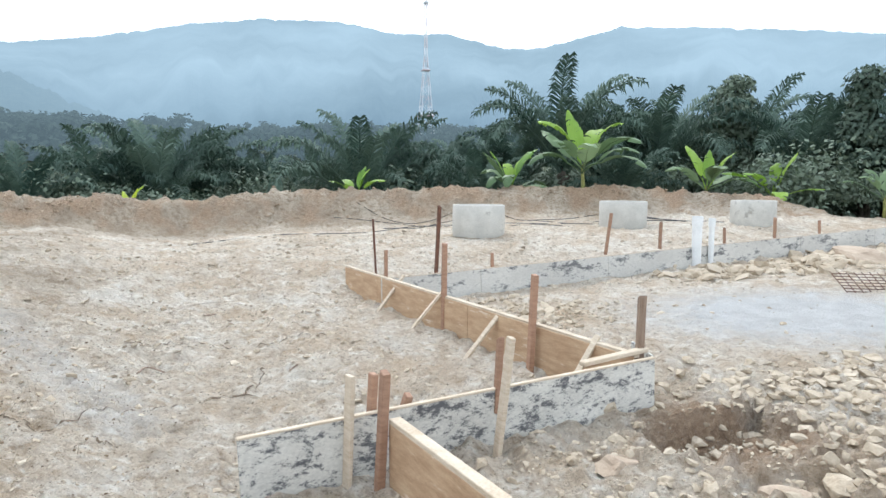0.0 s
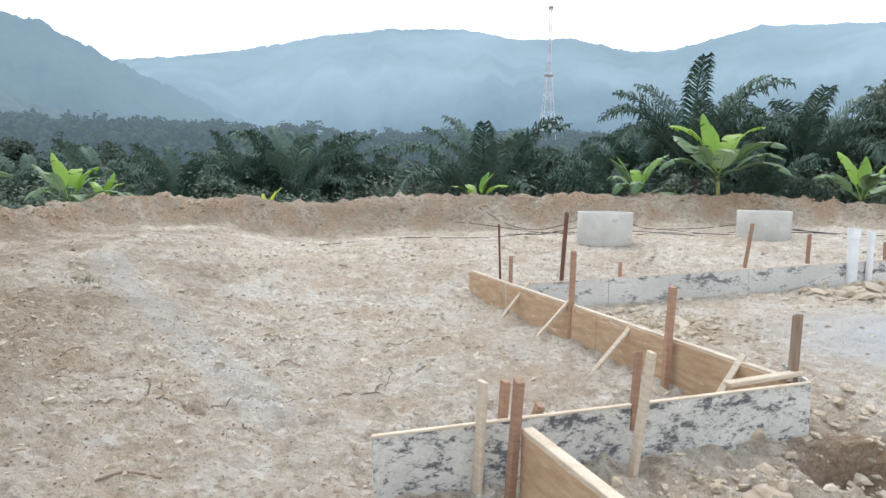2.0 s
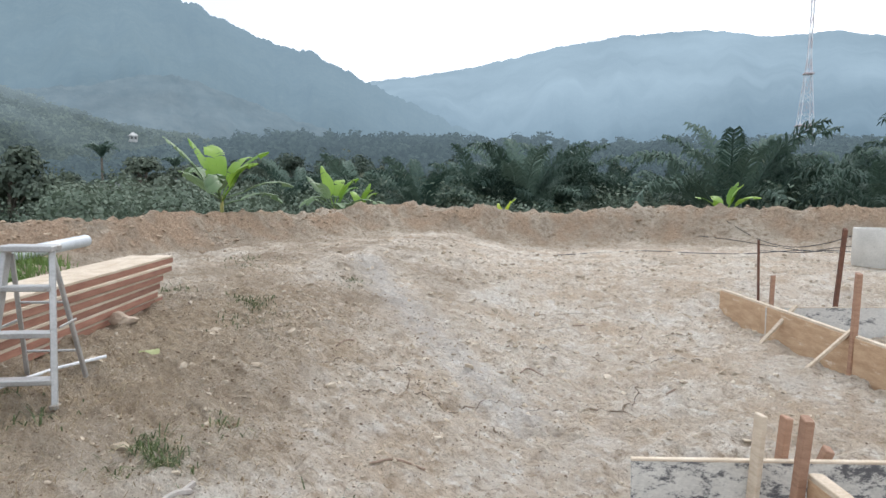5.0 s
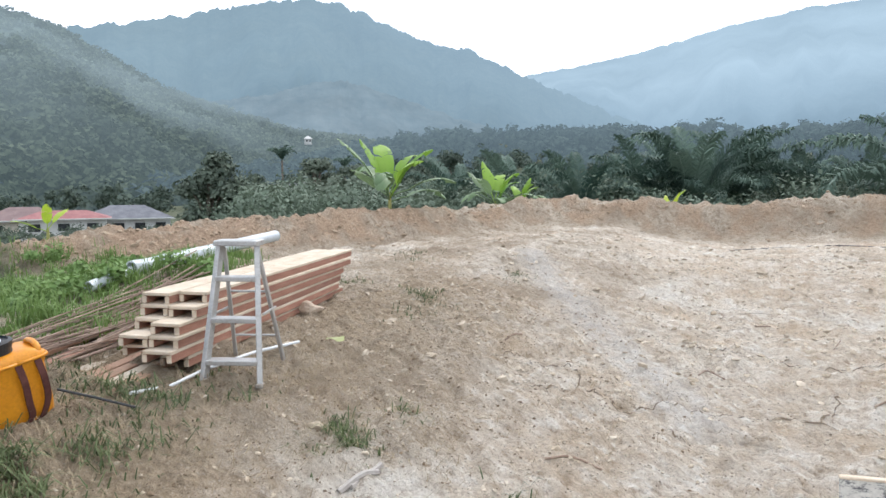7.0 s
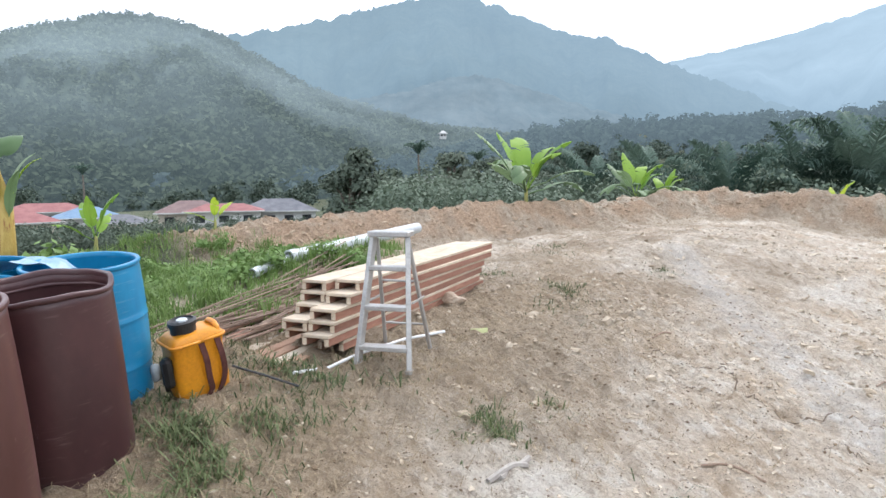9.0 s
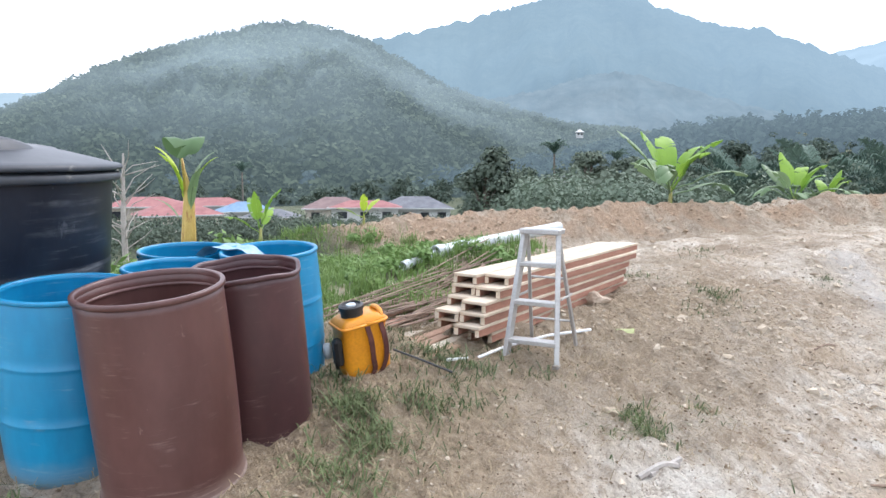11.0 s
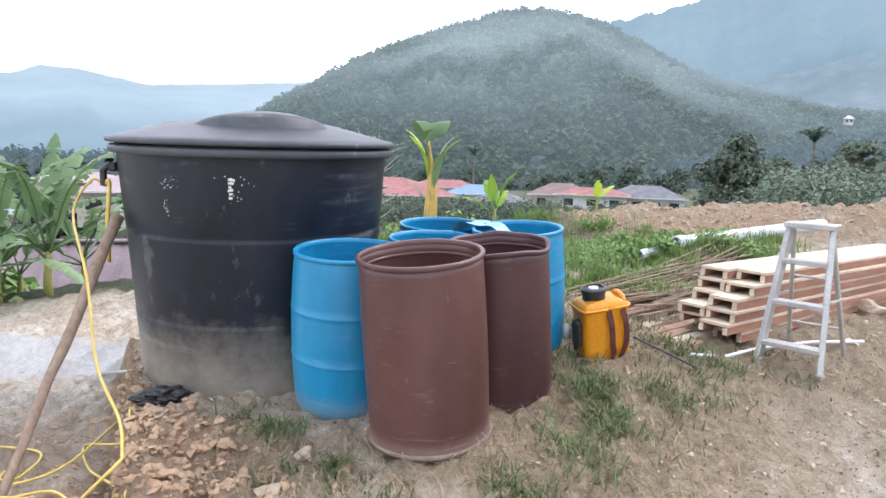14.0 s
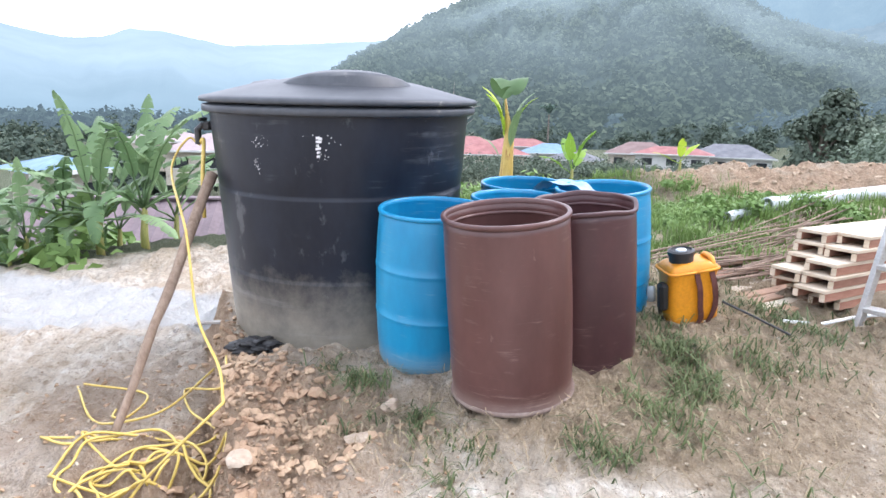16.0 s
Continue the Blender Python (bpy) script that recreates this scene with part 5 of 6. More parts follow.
def banana(x, y, high, leaves, material, label, seed, spread=1.0, stalk=0.42, base=None, droop=95, broad=0.38, torn=0.2):
    rnd = random.Random(seed)
    z = ground(x, y) - 0.03 if base is None else base
    th = thing("banana_plant", pose(x, y, z), label, "banana plant", "banana plants")
    hs = high * stalk
    part("stalk", tube([(0, 0, -0.05), (0.01 * high, 0, hs * 0.5), (0, 0.01 * high, hs), (0, 0, hs * 1.15)], [0.042 * high ** 0.6, 0.036 * high ** 0.6, 0.027 * high ** 0.6, 0.012], 10), M_STALK, th, "pale green banana stalk", smooth=True)
    for k in range(leaves):
        v = (seed * 3 + k) % 5
        arch = (25, 55, 80, 105, 70)[v] * spread * droop / 95
        old = leaves >= 7 and k % 3 and material is M_BANANA
        if k % 3 == 0:
            arch = min(arch, 45 if leaves < 10 else 75)
        mat = M_BANANA_DULL if old else material
        key = (mat.name, v, k % 3 == 0, round(spread, 1), broad)
        if key not in LEAF:
            LEAF[key] = blade_leaf(1.0, broad, arch, 40 + v, torn * (1.6 if old else 1.0))
            LEAF[key].materials.append(mat)
        n = (high - hs) * rnd.uniform(0.85, 1.15) * 1.05
        m = pose(0, 0, hs * rnd.uniform(0.85, 1.08), 0, (rnd.uniform(-4, 10), rnd.uniform(18, 38), rnd.uniform(30, 58))[k % 3], k * 137.5 + rnd.uniform(-20, 20)) @ Matrix.Diagonal((n, n, n, 1))
        part_of("leaf", LEAF[key], th, m=m)
    return th


def frond_mesh(length, arch, seed, dens=74):
    """An oil palm frond: arching rachis with two rows of drooping leaflets."""
    rnd = random.Random(seed)
    bm = bmesh.new()
    pts, x, z, slope = [], 0.0, 0.0, radians(86)
    n = 16
    dirs = []
    for i in range(n + 1):
        pts.append(Vector((x, 0, z)))
        dirs.append(slope)
        slope -= radians(arch) / n * (0.15 + 2.5 * (i / n) ** 2)
        x += math.cos(slope) * length / n
        z += math.sin(slope) * length / n
    tube(pts, [0.05 * (1 - i / (n + 1)) + 0.006 for i in range(n + 1)], 5, bm)
    for k in range(dens):
        t = 0.10 + 0.9 * k / dens
        f = t * n
        i = min(n - 1, int(f))
        p = pts[i].lerp(pts[i + 1], f - i)
        s = dirs[i]
        ax, up = Vector((math.cos(s), 0, math.sin(s))), Vector((-math.sin(s), 0, math.cos(s)))
        ll = length * 0.19 * math.sin(math.pi * (0.12 + 0.8 * t)) ** 0.7
        for side in (-1, 1):
            d = (ax * 0.75 + Vector((0, side, 0)) * rnd.uniform(0.5, 0.9) + up * rnd.uniform(-0.2, 0.5)).normalized()
            a = p
            b = p + d * ll * 0.55 + Vector((0, 0, -0.06 * ll))
            c = p + d * ll * 0.92 + Vector((0, 0, -0.55 * ll * rnd.uniform(0.5, 1.3)))
            w = ax * 0.017 * length * 0.5
            v = [bm.verts.new(q) for q in (a - w * 0.5, a + w * 0.5, b + w, b - w, c)]
            bm.faces.new((v[0], v[1], v[2], v[3]))
            bm.faces.new((v[3], v[2], v[4]))
    me = bpy.data.meshes.new("frond")
    bm.to_mesh(me)
    bm.free()
    me.materials.append(M_PALM)
    return me


FRONDS = [frond_mesh(4.1, a, 60 + i) for i, a in enumerate((66, 84, 102, 122))]


def bearing(a, r):
    return r * math.sin(radians(a)), r * math.cos(radians(a))


def oil_palm(a, r, crown_el, seed, size=1.0, count=22):
    rnd = random.Random(seed)
    x, y = bearing(a, r)
    z0 = ground(x, y)
    zc = 1.6 + r * math.tan(radians(crown_el)) - 1.25 * size
    th = thing("oil_palm", pose(x, y, z0), "dark green oil palm with arching feathery fronds", "palm tree", "oil palms")
    h = max(0.4, zc - z0)
    part("trunk", tube([(0, 0, -0.3), (0.05, 0, h * 0.5), (0, 0, h), (0, 0, h + 0.3)], [0.24, 0.22, 0.26, 0.1], 12), M_PALM_STEM, th, "rough grey-brown palm trunk")
    for k in range(count):
        tier = k / count
        me = FRONDS[min(3, int(tier * 3.2 + rnd.uniform(0, 0.8)))]
        s = size * rnd.uniform(0.85, 1.1)
        part_of("frond", me, th, m=pose(0, 0, h + 0.1 - 0.25 * tier, rnd.uniform(-10, 10), rnd.uniform(5, 17) + 30 * tier ** 1.3, k * 137.5 + rnd.uniform(-12, 12)) @ Matrix.Diagonal((s, s, s, 1)))


def leaf_cloud(blobs, per, size, seed, flat=0.6, keep=0.0):
    """Vertices and faces of many leaf clumps on the outside of several rounded blobs (centre, radius)."""
    rs = np.random.RandomState(seed)
    out = []
    for (cx, cy, cz), (rx, ry, rz) in blobs:
        n = per
        d = rs.normal(size=(n, 3))
        d /= np.linalg.norm(d, axis=1)[:, None]
        d[:, 2] = np.where(d[:, 2] < -0.35, -d[:, 2], d[:, 2])
        rad = rs.uniform(0.35, 1.25, (n, 1))
        c = np.array((cx, cy, cz)) + d * rad * np.array((rx, ry, rz))
        nrm = d + rs.normal(scale=0.55, size=(n, 3))
        nrm[:, 2] += flat * 0.5
        nrm /= np.linalg.norm(nrm, axis=1)[:, None]
        u = np.cross(nrm, rs.normal(size=(n, 3)))
        u /= np.linalg.norm(u, axis=1)[:, None]
        w = np.cross(nrm, u)
        s = size * rs.uniform(0.6, 1.35, (n, 1))
        k = rs.uniform(0.45, 0.8, (n, 1))
        out.append(np.stack([c - u * s, c - w * s * k, c + u * s, c + w * s * k], 1).reshape(-1, 3))
    v = np.concatenate(out)
    f = np.arange(len(v)).reshape(-1, 4)
    return v, f


def cloud_mesh(name, v, f, material):
    me = bpy.data.meshes.new(name)
    me.vertices.add(len(v))
    me.vertices.foreach_set("co", v.astype(np.float32).ravel())
    me.loops.add(f.size)
    me.loops.foreach_set("vertex_index", f.astype(np.int32).ravel())
    me.polygons.add(len(f))
    me.polygons.foreach_set("loop_start", np.arange(0, f.size, f.shape[1], dtype=np.int32))
    me.materials.append(material)
    me.update(calc_edges=True)
    me.validate()
    return me


def broad_tree(x, y, z0, high, width, material, seed, label, leaf=0.16, per=420, conical=False):
    rnd = random.Random(seed)
    th = thing("tree", pose(x, y, z0), label, "tree", "broadleaf trees")
    limbs = tube([(0, 0, -0.3), (0.1, 0.05, high * 0.3), (0, 0, high * 0.8)], [0.05 * width, 0.04 * width, 0.012 * width], 8)
    blobs = []
    for k in range(26):
        t = rnd.uniform(0.2, 0.95)
        a = rnd.uniform(0, 6.28)
        rr = width * 0.5 * (1.05 - t if conical else math.sin(math.pi * (0.15 + 0.75 * t)) ** 0.8) * rnd.uniform(0.35, 0.72)
        c = Vector((rr * math.cos(a), rr * math.sin(a), high * t))
        s = width * rnd.uniform(0.10, 0.19)
        blobs.append((tuple(c), (s, s, s * 0.8)))
        tube([(0, 0, high * t * 0.55), tuple(c * 0.6 + Vector((0, 0, high * t * 0.3))), tuple(c)], [0.018 * width, 0.012 * width, 0.005 * width], 5, limbs)
    part("trunk", limbs, M_BARK, th, "branching grey-brown trunk")
    v, f = leaf_cloud(blobs, per, leaf, seed)
    part_of("crown", cloud_mesh("crown", v, f, material), th)
    return th


def woods(name, seeds, material, label, clumps, per, leaf):
    """Many uncountable distant trees as one sheet of stuff: seeds give x, y, z, height, width."""
    blobs = []
    rnd = random.Random(77)
    for x, y, z, h, w in seeds:
        for k in range(clumps):
            a, q = rnd.uniform(0, 6.28), rnd.uniform(0, 0.34) * w
            s = w * rnd.uniform(0.24, 0.38)
            blobs.append(((x + q * math.cos(a), y + q * math.sin(a), z + h * rnd.uniform(0.42, 0.85)), (s, s, s * 0.85)))
    v, f = leaf_cloud(blobs, per, leaf, 5)
    return tagged(new(name, cloud_mesh(name, v, f, material)), label, "woods", kind="stuff")


rnd = random.Random(3)
near_w, mid_w, far_w = [], [], []
for k in range(1100):
    a, r = rnd.uniform(-62, 48), 24.5 * 3.0 ** rnd.random()
    x, y = bearing(a, r)
    h = max(0.6, 1.3 + (r - 24) * 0.07 + rnd.uniform(-0.6, 0.9) + 1.5 * sm(4, 14, a))
    near_w.append((x, y, max(ground(x, y), 0.2 - (r - 24) * 0.03) - 0.9, h, rnd.uniform(2.2, 3.8)))
for k in range(1300):
    a, r = rnd.uniform(-75, 50), 75 * (3.4 ** rnd.random())
    x, y = bearing(a, r)
    if a < -63 and r < 170:
        continue
    mid_w.append((x, y, ground(x, y) - 2, rnd.uniform(5, 9), rnd.uniform(5, 8)))
for k in range(1500):
    a, r = rnd.uniform(-80, 55), 220 * (2.4 ** rnd.random())
    x, y = bearing(a, r)
    far_w.append((x, y, ground(x, y) - 3, rnd.uniform(7, 14), rnd.uniform(9, 14)))
for k in range(650):
    a, r = rnd.uniform(-150, -80), 230 * (2.2 ** rnd.random())
    x, y = bearing(a, r)
    far_w.append((x, y, ground(x, y) - 3, rnd.uniform(6, 12), rnd.uniform(9, 14)))
# trees of the village and the valley beyond the tank
for k in range(700):
    a, r = rnd.uniform(-150, -62), 75 * (4.0 ** rnd.random())
    x, y = bearing(a, r)
    if -96 < a < -66 and r < 165:
        continue
    if a < -105 and r < 120 and rnd.random() < 0.6:
        continue
    mid_w.append((x, y, ground(x, y) - 2, rnd.uniform(4, 8) * (1.25 if r > 180 else 0.9), rnd.uniform(4, 9)))
woods("plantation_undergrowth", [w for w in near_w if math.hypot(w[0], w[1]) >= 36], M_WOODS, "dense dark green plantation undergrowth below the bank", 2, 64, 0.17)
woods("bank_bushes", [w for w in near_w if math.hypot(w[0], w[1]) < 36], M_WOODS_DARK, "dark green bushes close behind the earth bank", 2, 170, 0.085)
village_w = []
for k in range(230):
    a, r = rnd.uniform(-97, -65), rnd.uniform(58, 98)
    x, y = bearing(a, r)
    top = 1.6 - r * math.tan(radians(rnd.uniform(2.75, 4.6)))
    village_w.append((x, y, ground(x, y) - 0.5, max(0.8, top - ground(x, y) + 0.5), rnd.uniform(2, 4)))
woods("garden_shrubs", village_w, M_WOODS, "green shrubs and small trees round the village houses", 3, 70, 0.15)
woods("valley_woods", mid_w, M_WOODS, "dense grey-green woodland filling the valley", 3, 50, 0.48)
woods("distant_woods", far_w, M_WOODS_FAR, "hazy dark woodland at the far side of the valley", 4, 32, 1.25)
# trees on the wooded hill
hill_w = []
HILL_C = [(-108, 1.5), (-104, 3.2), (-102, 4.5), (-95.4, 8.2), (-89.7, 10.3), (-83.1, 12.25), (-80.3, 12.5), (-75.3, 11.5), (-71.4, 9.4), (-67.5, 7.2), (-63.2, 6.0), (-57.8, 4.4), (-50, 3.5), (-44, 2.6)]
for k in range(9000):
    a, t = rnd.uniform(-107, -45), rnd.random() ** 0.8
    if rnd.random() < 0.12:
        t = rnd.uniform(0.97, 1.0)
    crest = 620 * math.tan(radians(lerp_list(HILL_C, a))) + 1.5
    r = 620 - 430 * (1 - t) + 430 * hill_fold(a, t, 13.0)
    if noise.noise((a * 0.9, t * 8, 31)) < -0.48 and t < 0.95:
        continue
    x, y = bearing(a, r)
    s = rnd.uniform(0.6, 1.2)
    hill_w.append((x, y, -8 + (crest + 8) * t ** 1.25 - 4.5, 9 * s, 9 * s))
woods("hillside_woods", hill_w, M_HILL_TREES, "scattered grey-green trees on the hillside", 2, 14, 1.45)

# oil palms behind the bank: bearing, distance, crown elevation, size
for i, (a, r, el, s) in enumerate(((-33.5, 26, -0.5, 0.55), (-29, 29, 0.6, 0.7), (-24.5, 29, 1.2, 0.85), (-21.5, 32, 1.6, 0.85), (-17, 34, 0.6, 0.7), (-12, 33, 0.4, 0.7), (-7.6, 26.5, 1.2, 0.95), (-3.2, 29, 0.6, 0.85), (1.5, 33, 1.8, 0.8), (5.5, 31, 2.2, 0.8), (9.8, 27, 4.6, 0.98), (13.2, 31, 3.0, 0.85), (17.2, 29.5, 3.6, 0.95), (20.2, 34, 3.4, 0.9), (24.5, 36, 4.2, 0.95), (28, 30, 2.9, 0.95), (30.5, 34, 2.4, 0.9), (33.5, 31, 2.8, 0.9), (36.5, 29, 2.4, 0.9), (15, 24.5, 0.6, 0.6), (2.8, 25, 0.2, 0.55), (-39, 31, 0.2, 0.7), (-44, 36, 0.3, 0.75))):
    oil_palm(a, r, el - (0.8 if a > 4 else 1.3), 100 + i, s * (1.22 if a > 4 else 1.35), 24 if s > 0.9 else 20)
for a, r, top, w, sd, con in ((23.0, 30.5, 8.4, 4.6, 7, True), (32.2, 28, 8.2, 3.8, 8, True)):
    x, y = bearing(a, r)
    z0 = ground(x, y)
    broad_tree(x, y, z0, 1.6 + r * math.tan(radians(top)) - z0, w, M_WOODS_DARK, sd, "tall dark green broadleaf tree behind the bank", 0.10, 800, con)
for a, r, top, w, sd in ((-64.9, 62, 3.3, 7.6, 9), (-61.9, 120, -0.35, 8, 21), (-64.0, 125, -0.3, 8, 22), (-61.5, 80, 0.6, 6, 10), (-56, 85, 1.9, 8, 11), (-52.5, 75, 1.5, 8, 12), (-47, 70, 2.2, 8, 13), (-44, 78, 2.6, 8, 14), (-40, 82, 2.6, 7, 16)):
    x, y = bearing(a, r)
    z0 = ground(x, y)
    broad_tree(x, y, z0, 1.6 + r * math.tan(radians(top)) - z0, w, M_WOODS, sd, "round dark green broadleaf tree in the valley", 0.22, 420)


def coconut(a, r, top, seed, high=None):
    x, y = bearing(a, r)
    z0 = ground(x, y)
    h = 1.6 + r * math.tan(radians(top)) - z0 - 1.6
    th = thing("coconut_palm", pose(x, y, z0), "tall slender coconut palm above the valley trees", "palm tree", "coconut palms")
    part("trunk", tube([(0, 0, -0.5), (0.25, 0, h * 0.5), (0.1, 0, h)], [0.22, 0.17, 0.13], 8), M_BARK, th)
    for k in range(16):
        s = 0.66
        part_of("frond", FRONDS[1 + k % 3], th, m=pose(0.1, 0, h, 0, 10 + 25 * (k / 16), k * 137.5) @ Matrix.Diagonal((s, s, s, 1)))


coconut(-58.9, 92, 3.1, 1)
coconut(-53.6, 110, 2.3, 2)
coconut(-85.5, 130, 1.2, 3)

# banana plants along the bank: bearing, distance, height, leaves
for i, (a, r, h, n, mat, sp) in enumerate(((-26.3, 21.3, 0.95, 4, M_BANANA_BRIGHT, 0.5), (-8.1, 21.6, 1.4, 6, M_BANANA, 0.6), (5.4, 22.0, 1.8, 10, M_BANANA, 1.1), (11.5, 22.0, 2.70, 11, M_BANANA, 1.0), (21.4, 23.0, 1.85, 9, M_BANANA, 0.9), (26.2, 23.6, 1.75, 6, M_BANANA, 1.0), (-50.3, 17.0, 2.01, 13, M_BANANA, 1.0), (-41.0, 19.8, 1.5, 12, M_BANANA, 1.1), (-38.8, 20.2, 1.1, 10, M_BANANA, 1.1), (-76.8, 12.6, 0.66, 3, M_BANANA_BRIGHT, 0.4), (-85.5, 12.5, 0.95, 5, M_BANANA, 0.6), (33.5, 24, 1.5, 7, M_BANANA_DULL, 0.9))):
    x, y = bearing(a, r)
    banana(x, y, h, n, mat, "bright green young banana plant behind the earth bank", 200 + i, sp)
# a lone banana with a yellowed stem and one broad leaf
x, y = bearing(-91.2, 12.2)
lone = thing("banana_plant", pose(x, y, ground(x, y) - 0.05), "tall thin banana plant with a yellow stem and few leaves", "banana plant", "banana plants")
part("stalk", tube([(0, 0, -0.05), (0.03, 0.02, 0.45), (0.02, 0.04, 0.95), (0.0, 0.03, 1.2), (0.01, -0.02, 1.5), (0.02, -0.05, 1.74)], [0.14, 0.12, 0.095, 0.065, 0.03, 0.016], 10), M_STALK_DRY, lone, "yellow-brown banana stalk", smooth=True)
top_leaf = blade_leaf(1.0, 0.75, 165, 91, 0.05)
top_leaf.materials.append(M_GROVE)
part_of("leaf", top_leaf, lone, m=pose(0.02, -0.10, 1.36, 0, 0, 12) @ Matrix.Diagonal((0.85, 0.85, 0.85, 1)))
for k, (z, s, t, lean) in enumerate(((0.75, 0.95, 100, -14), (0.85, 0.95, 265, -12), (0.7, 0.85, 20, -4), (0.95, 0.8, 300, -8), (0.6, 0.75, 170, 0), (1.0, 0.75, 75, -4), (0.65, 0.6, 250, 16))):
    key = ("b", k)
    LEAF[key] = blade_leaf(1.0, 0.19, 60, 95 + k, 0.1)
    LEAF[key].materials.append(M_BANANA_BRIGHT if k % 2 else M_GROVE)
    part_of("leaf", LEAF[key], lone, m=pose(0, 0.03, z - 0.15, 0, lean, t) @ Matrix.Diagonal((s, s, s, 1)))
# the banana grove beyond the track
for i, (a, r, h, n) in enumerate(((-124.3, 9.9, 1.75, 13), (-121.2, 9.8, 1.75, 13), (-118.8, 10.3, 1.25, 8), (-126.5, 10.5, 1.35, 9), (-129.0, 10.1, 1.05, 9), (-131.3, 10.7, 1.2, 9), (-122.8, 10.7, 1.1, 7), (-133.2, 9.9, 0.95, 7), (-127.8, 9.6, 0.65, 6), (-130.2, 9.5, 0.6, 6))):
    x, y = bearing(a, r)
    banana(x, y, h, n, M_GROVE, "large dusty banana plant with torn leaves beside the track", 300 + i, 1.15, 0.36, base=terrain(x, y) - 0.1, broad=0.21, torn=0.85)

# bare branching tree beyond the drums
x, y = bearing(-95, 30)
bt = thing("bare_tree", pose(x, y, ground(x, y)), "leafless pale grey tree with spreading thin branches", "tree")
rnd = random.Random(8)
part("trunk", tube([(0, 0, -0.3), (0.1, 0, 2.5), (0, 0.1, 5)], [0.14, 0.1, 0.04], 8), M_BARE, bt)
for k in range(26):
    a, h0 = rnd.uniform(0, 6.28), rnd.uniform(1.0, 4.2)
    e = Vector((math.cos(a) * rnd.uniform(0.8, 1.9), math.sin(a) * rnd.uniform(0.8, 1.9), h0 + rnd.uniform(0.4, 1.5)))
    mdl = Vector((0, 0, h0)).lerp(e, 0.5) + Vector((rnd.uniform(-0.3, 0.3), rnd.uniform(-0.3, 0.3), 0.1))
    part("branch", tube([(0, 0, h0), mdl, e], [0.035, 0.022, 0.008], 5), M_BARE, bt)

# bushes beyond the grass
bushes = []
for k in range(300):
    a, r = rnd.uniform(-100, -62), rnd.uniform(14, 45)
    x, y = bearing(a, r)
    bushes.append((x, y, ground(x, y) - 0.3, rnd.uniform(0.25, 0.6), rnd.uniform(0.7, 1.5)))
for k in range(190):
    a, r = rnd.uniform(-138, -100), rnd.uniform(9.4, 30)
    x, y = bearing(a, r)
    bushes.append((x, y, ground(x, y) - 0.3, rnd.uniform(0.4, 0.9), rnd.uniform(0.8, 1.6)))
woods("low_bushes", bushes, M_BUSH, "low green bushes and weeds on the slope", 3, 40, 0.12)

weeds = []
for k in range(95):
    a, r = rnd.uniform(-97, -65), rnd.uniform(6.2, 11.5)
    x, y = bearing(a, r)
    if noise.noise((x * 0.9, y * 0.9, 3)) > -0.1 and (Vector((x, y)) - Vector((-5.2, 3.0))).length > 1.5:
        weeds.append((x, y, ground(x, y) - 0.06, rnd.uniform(0.10, 0.30), rnd.uniform(0.25, 0.55)))
woods("broadleaf_weeds", weeds, M_BUSH, "leafy green weeds among the grass", 3, 70, 0.028)


# ---------- grass ----------
def grass(name, spots, material, label, lo, hi, wide=0.006, lie=0.5, seed=4, thin=-2.0):
    """Blades as thin bent triangles: spots give x, y, spread and number."""
    rs = random.Random(seed)
    vs, fs = [], []
    for x0, y0, sp, cnt in spots:
        for k in range(cnt):
            x, y = x0 + rs.gauss(0, sp), y0 + rs.gauss(0, sp)
            if noise.noise((x * 5, y * 5, 21)) < thin:
                continue
            z = ground(x, y) - 0.005
            h, a = rs.uniform(lo, hi), rs.uniform(0, 6.28)
            l = h * rs.uniform(0.2, 1.0) * lie
            dx, dy = math.cos(a), math.sin(a)
            px, py = -dy * wide, dx * wide
            i = len(vs)
            vs += [(x - px, y - py, z), (x + px, y + py, z), (x + dx * l * 0.5 + px * 0.7, y + dy * l * 0.5 + py * 0.7, z + h * 0.65), (x + dx * l * 0.5 - px * 0.7, y + dy * l * 0.5 - py * 0.7, z + h * 0.65), (x + dx * l * 1.3, y + dy * l * 1.3, z + h * (1.0 - 0.35 * lie))]
            fs += [(i, i + 1, i + 2, i + 3), (i + 3, i + 2, i + 4)]
    return tagged(new(name, mesh_of(name, vs, fs, material)), label, "grass", kind="stuff")


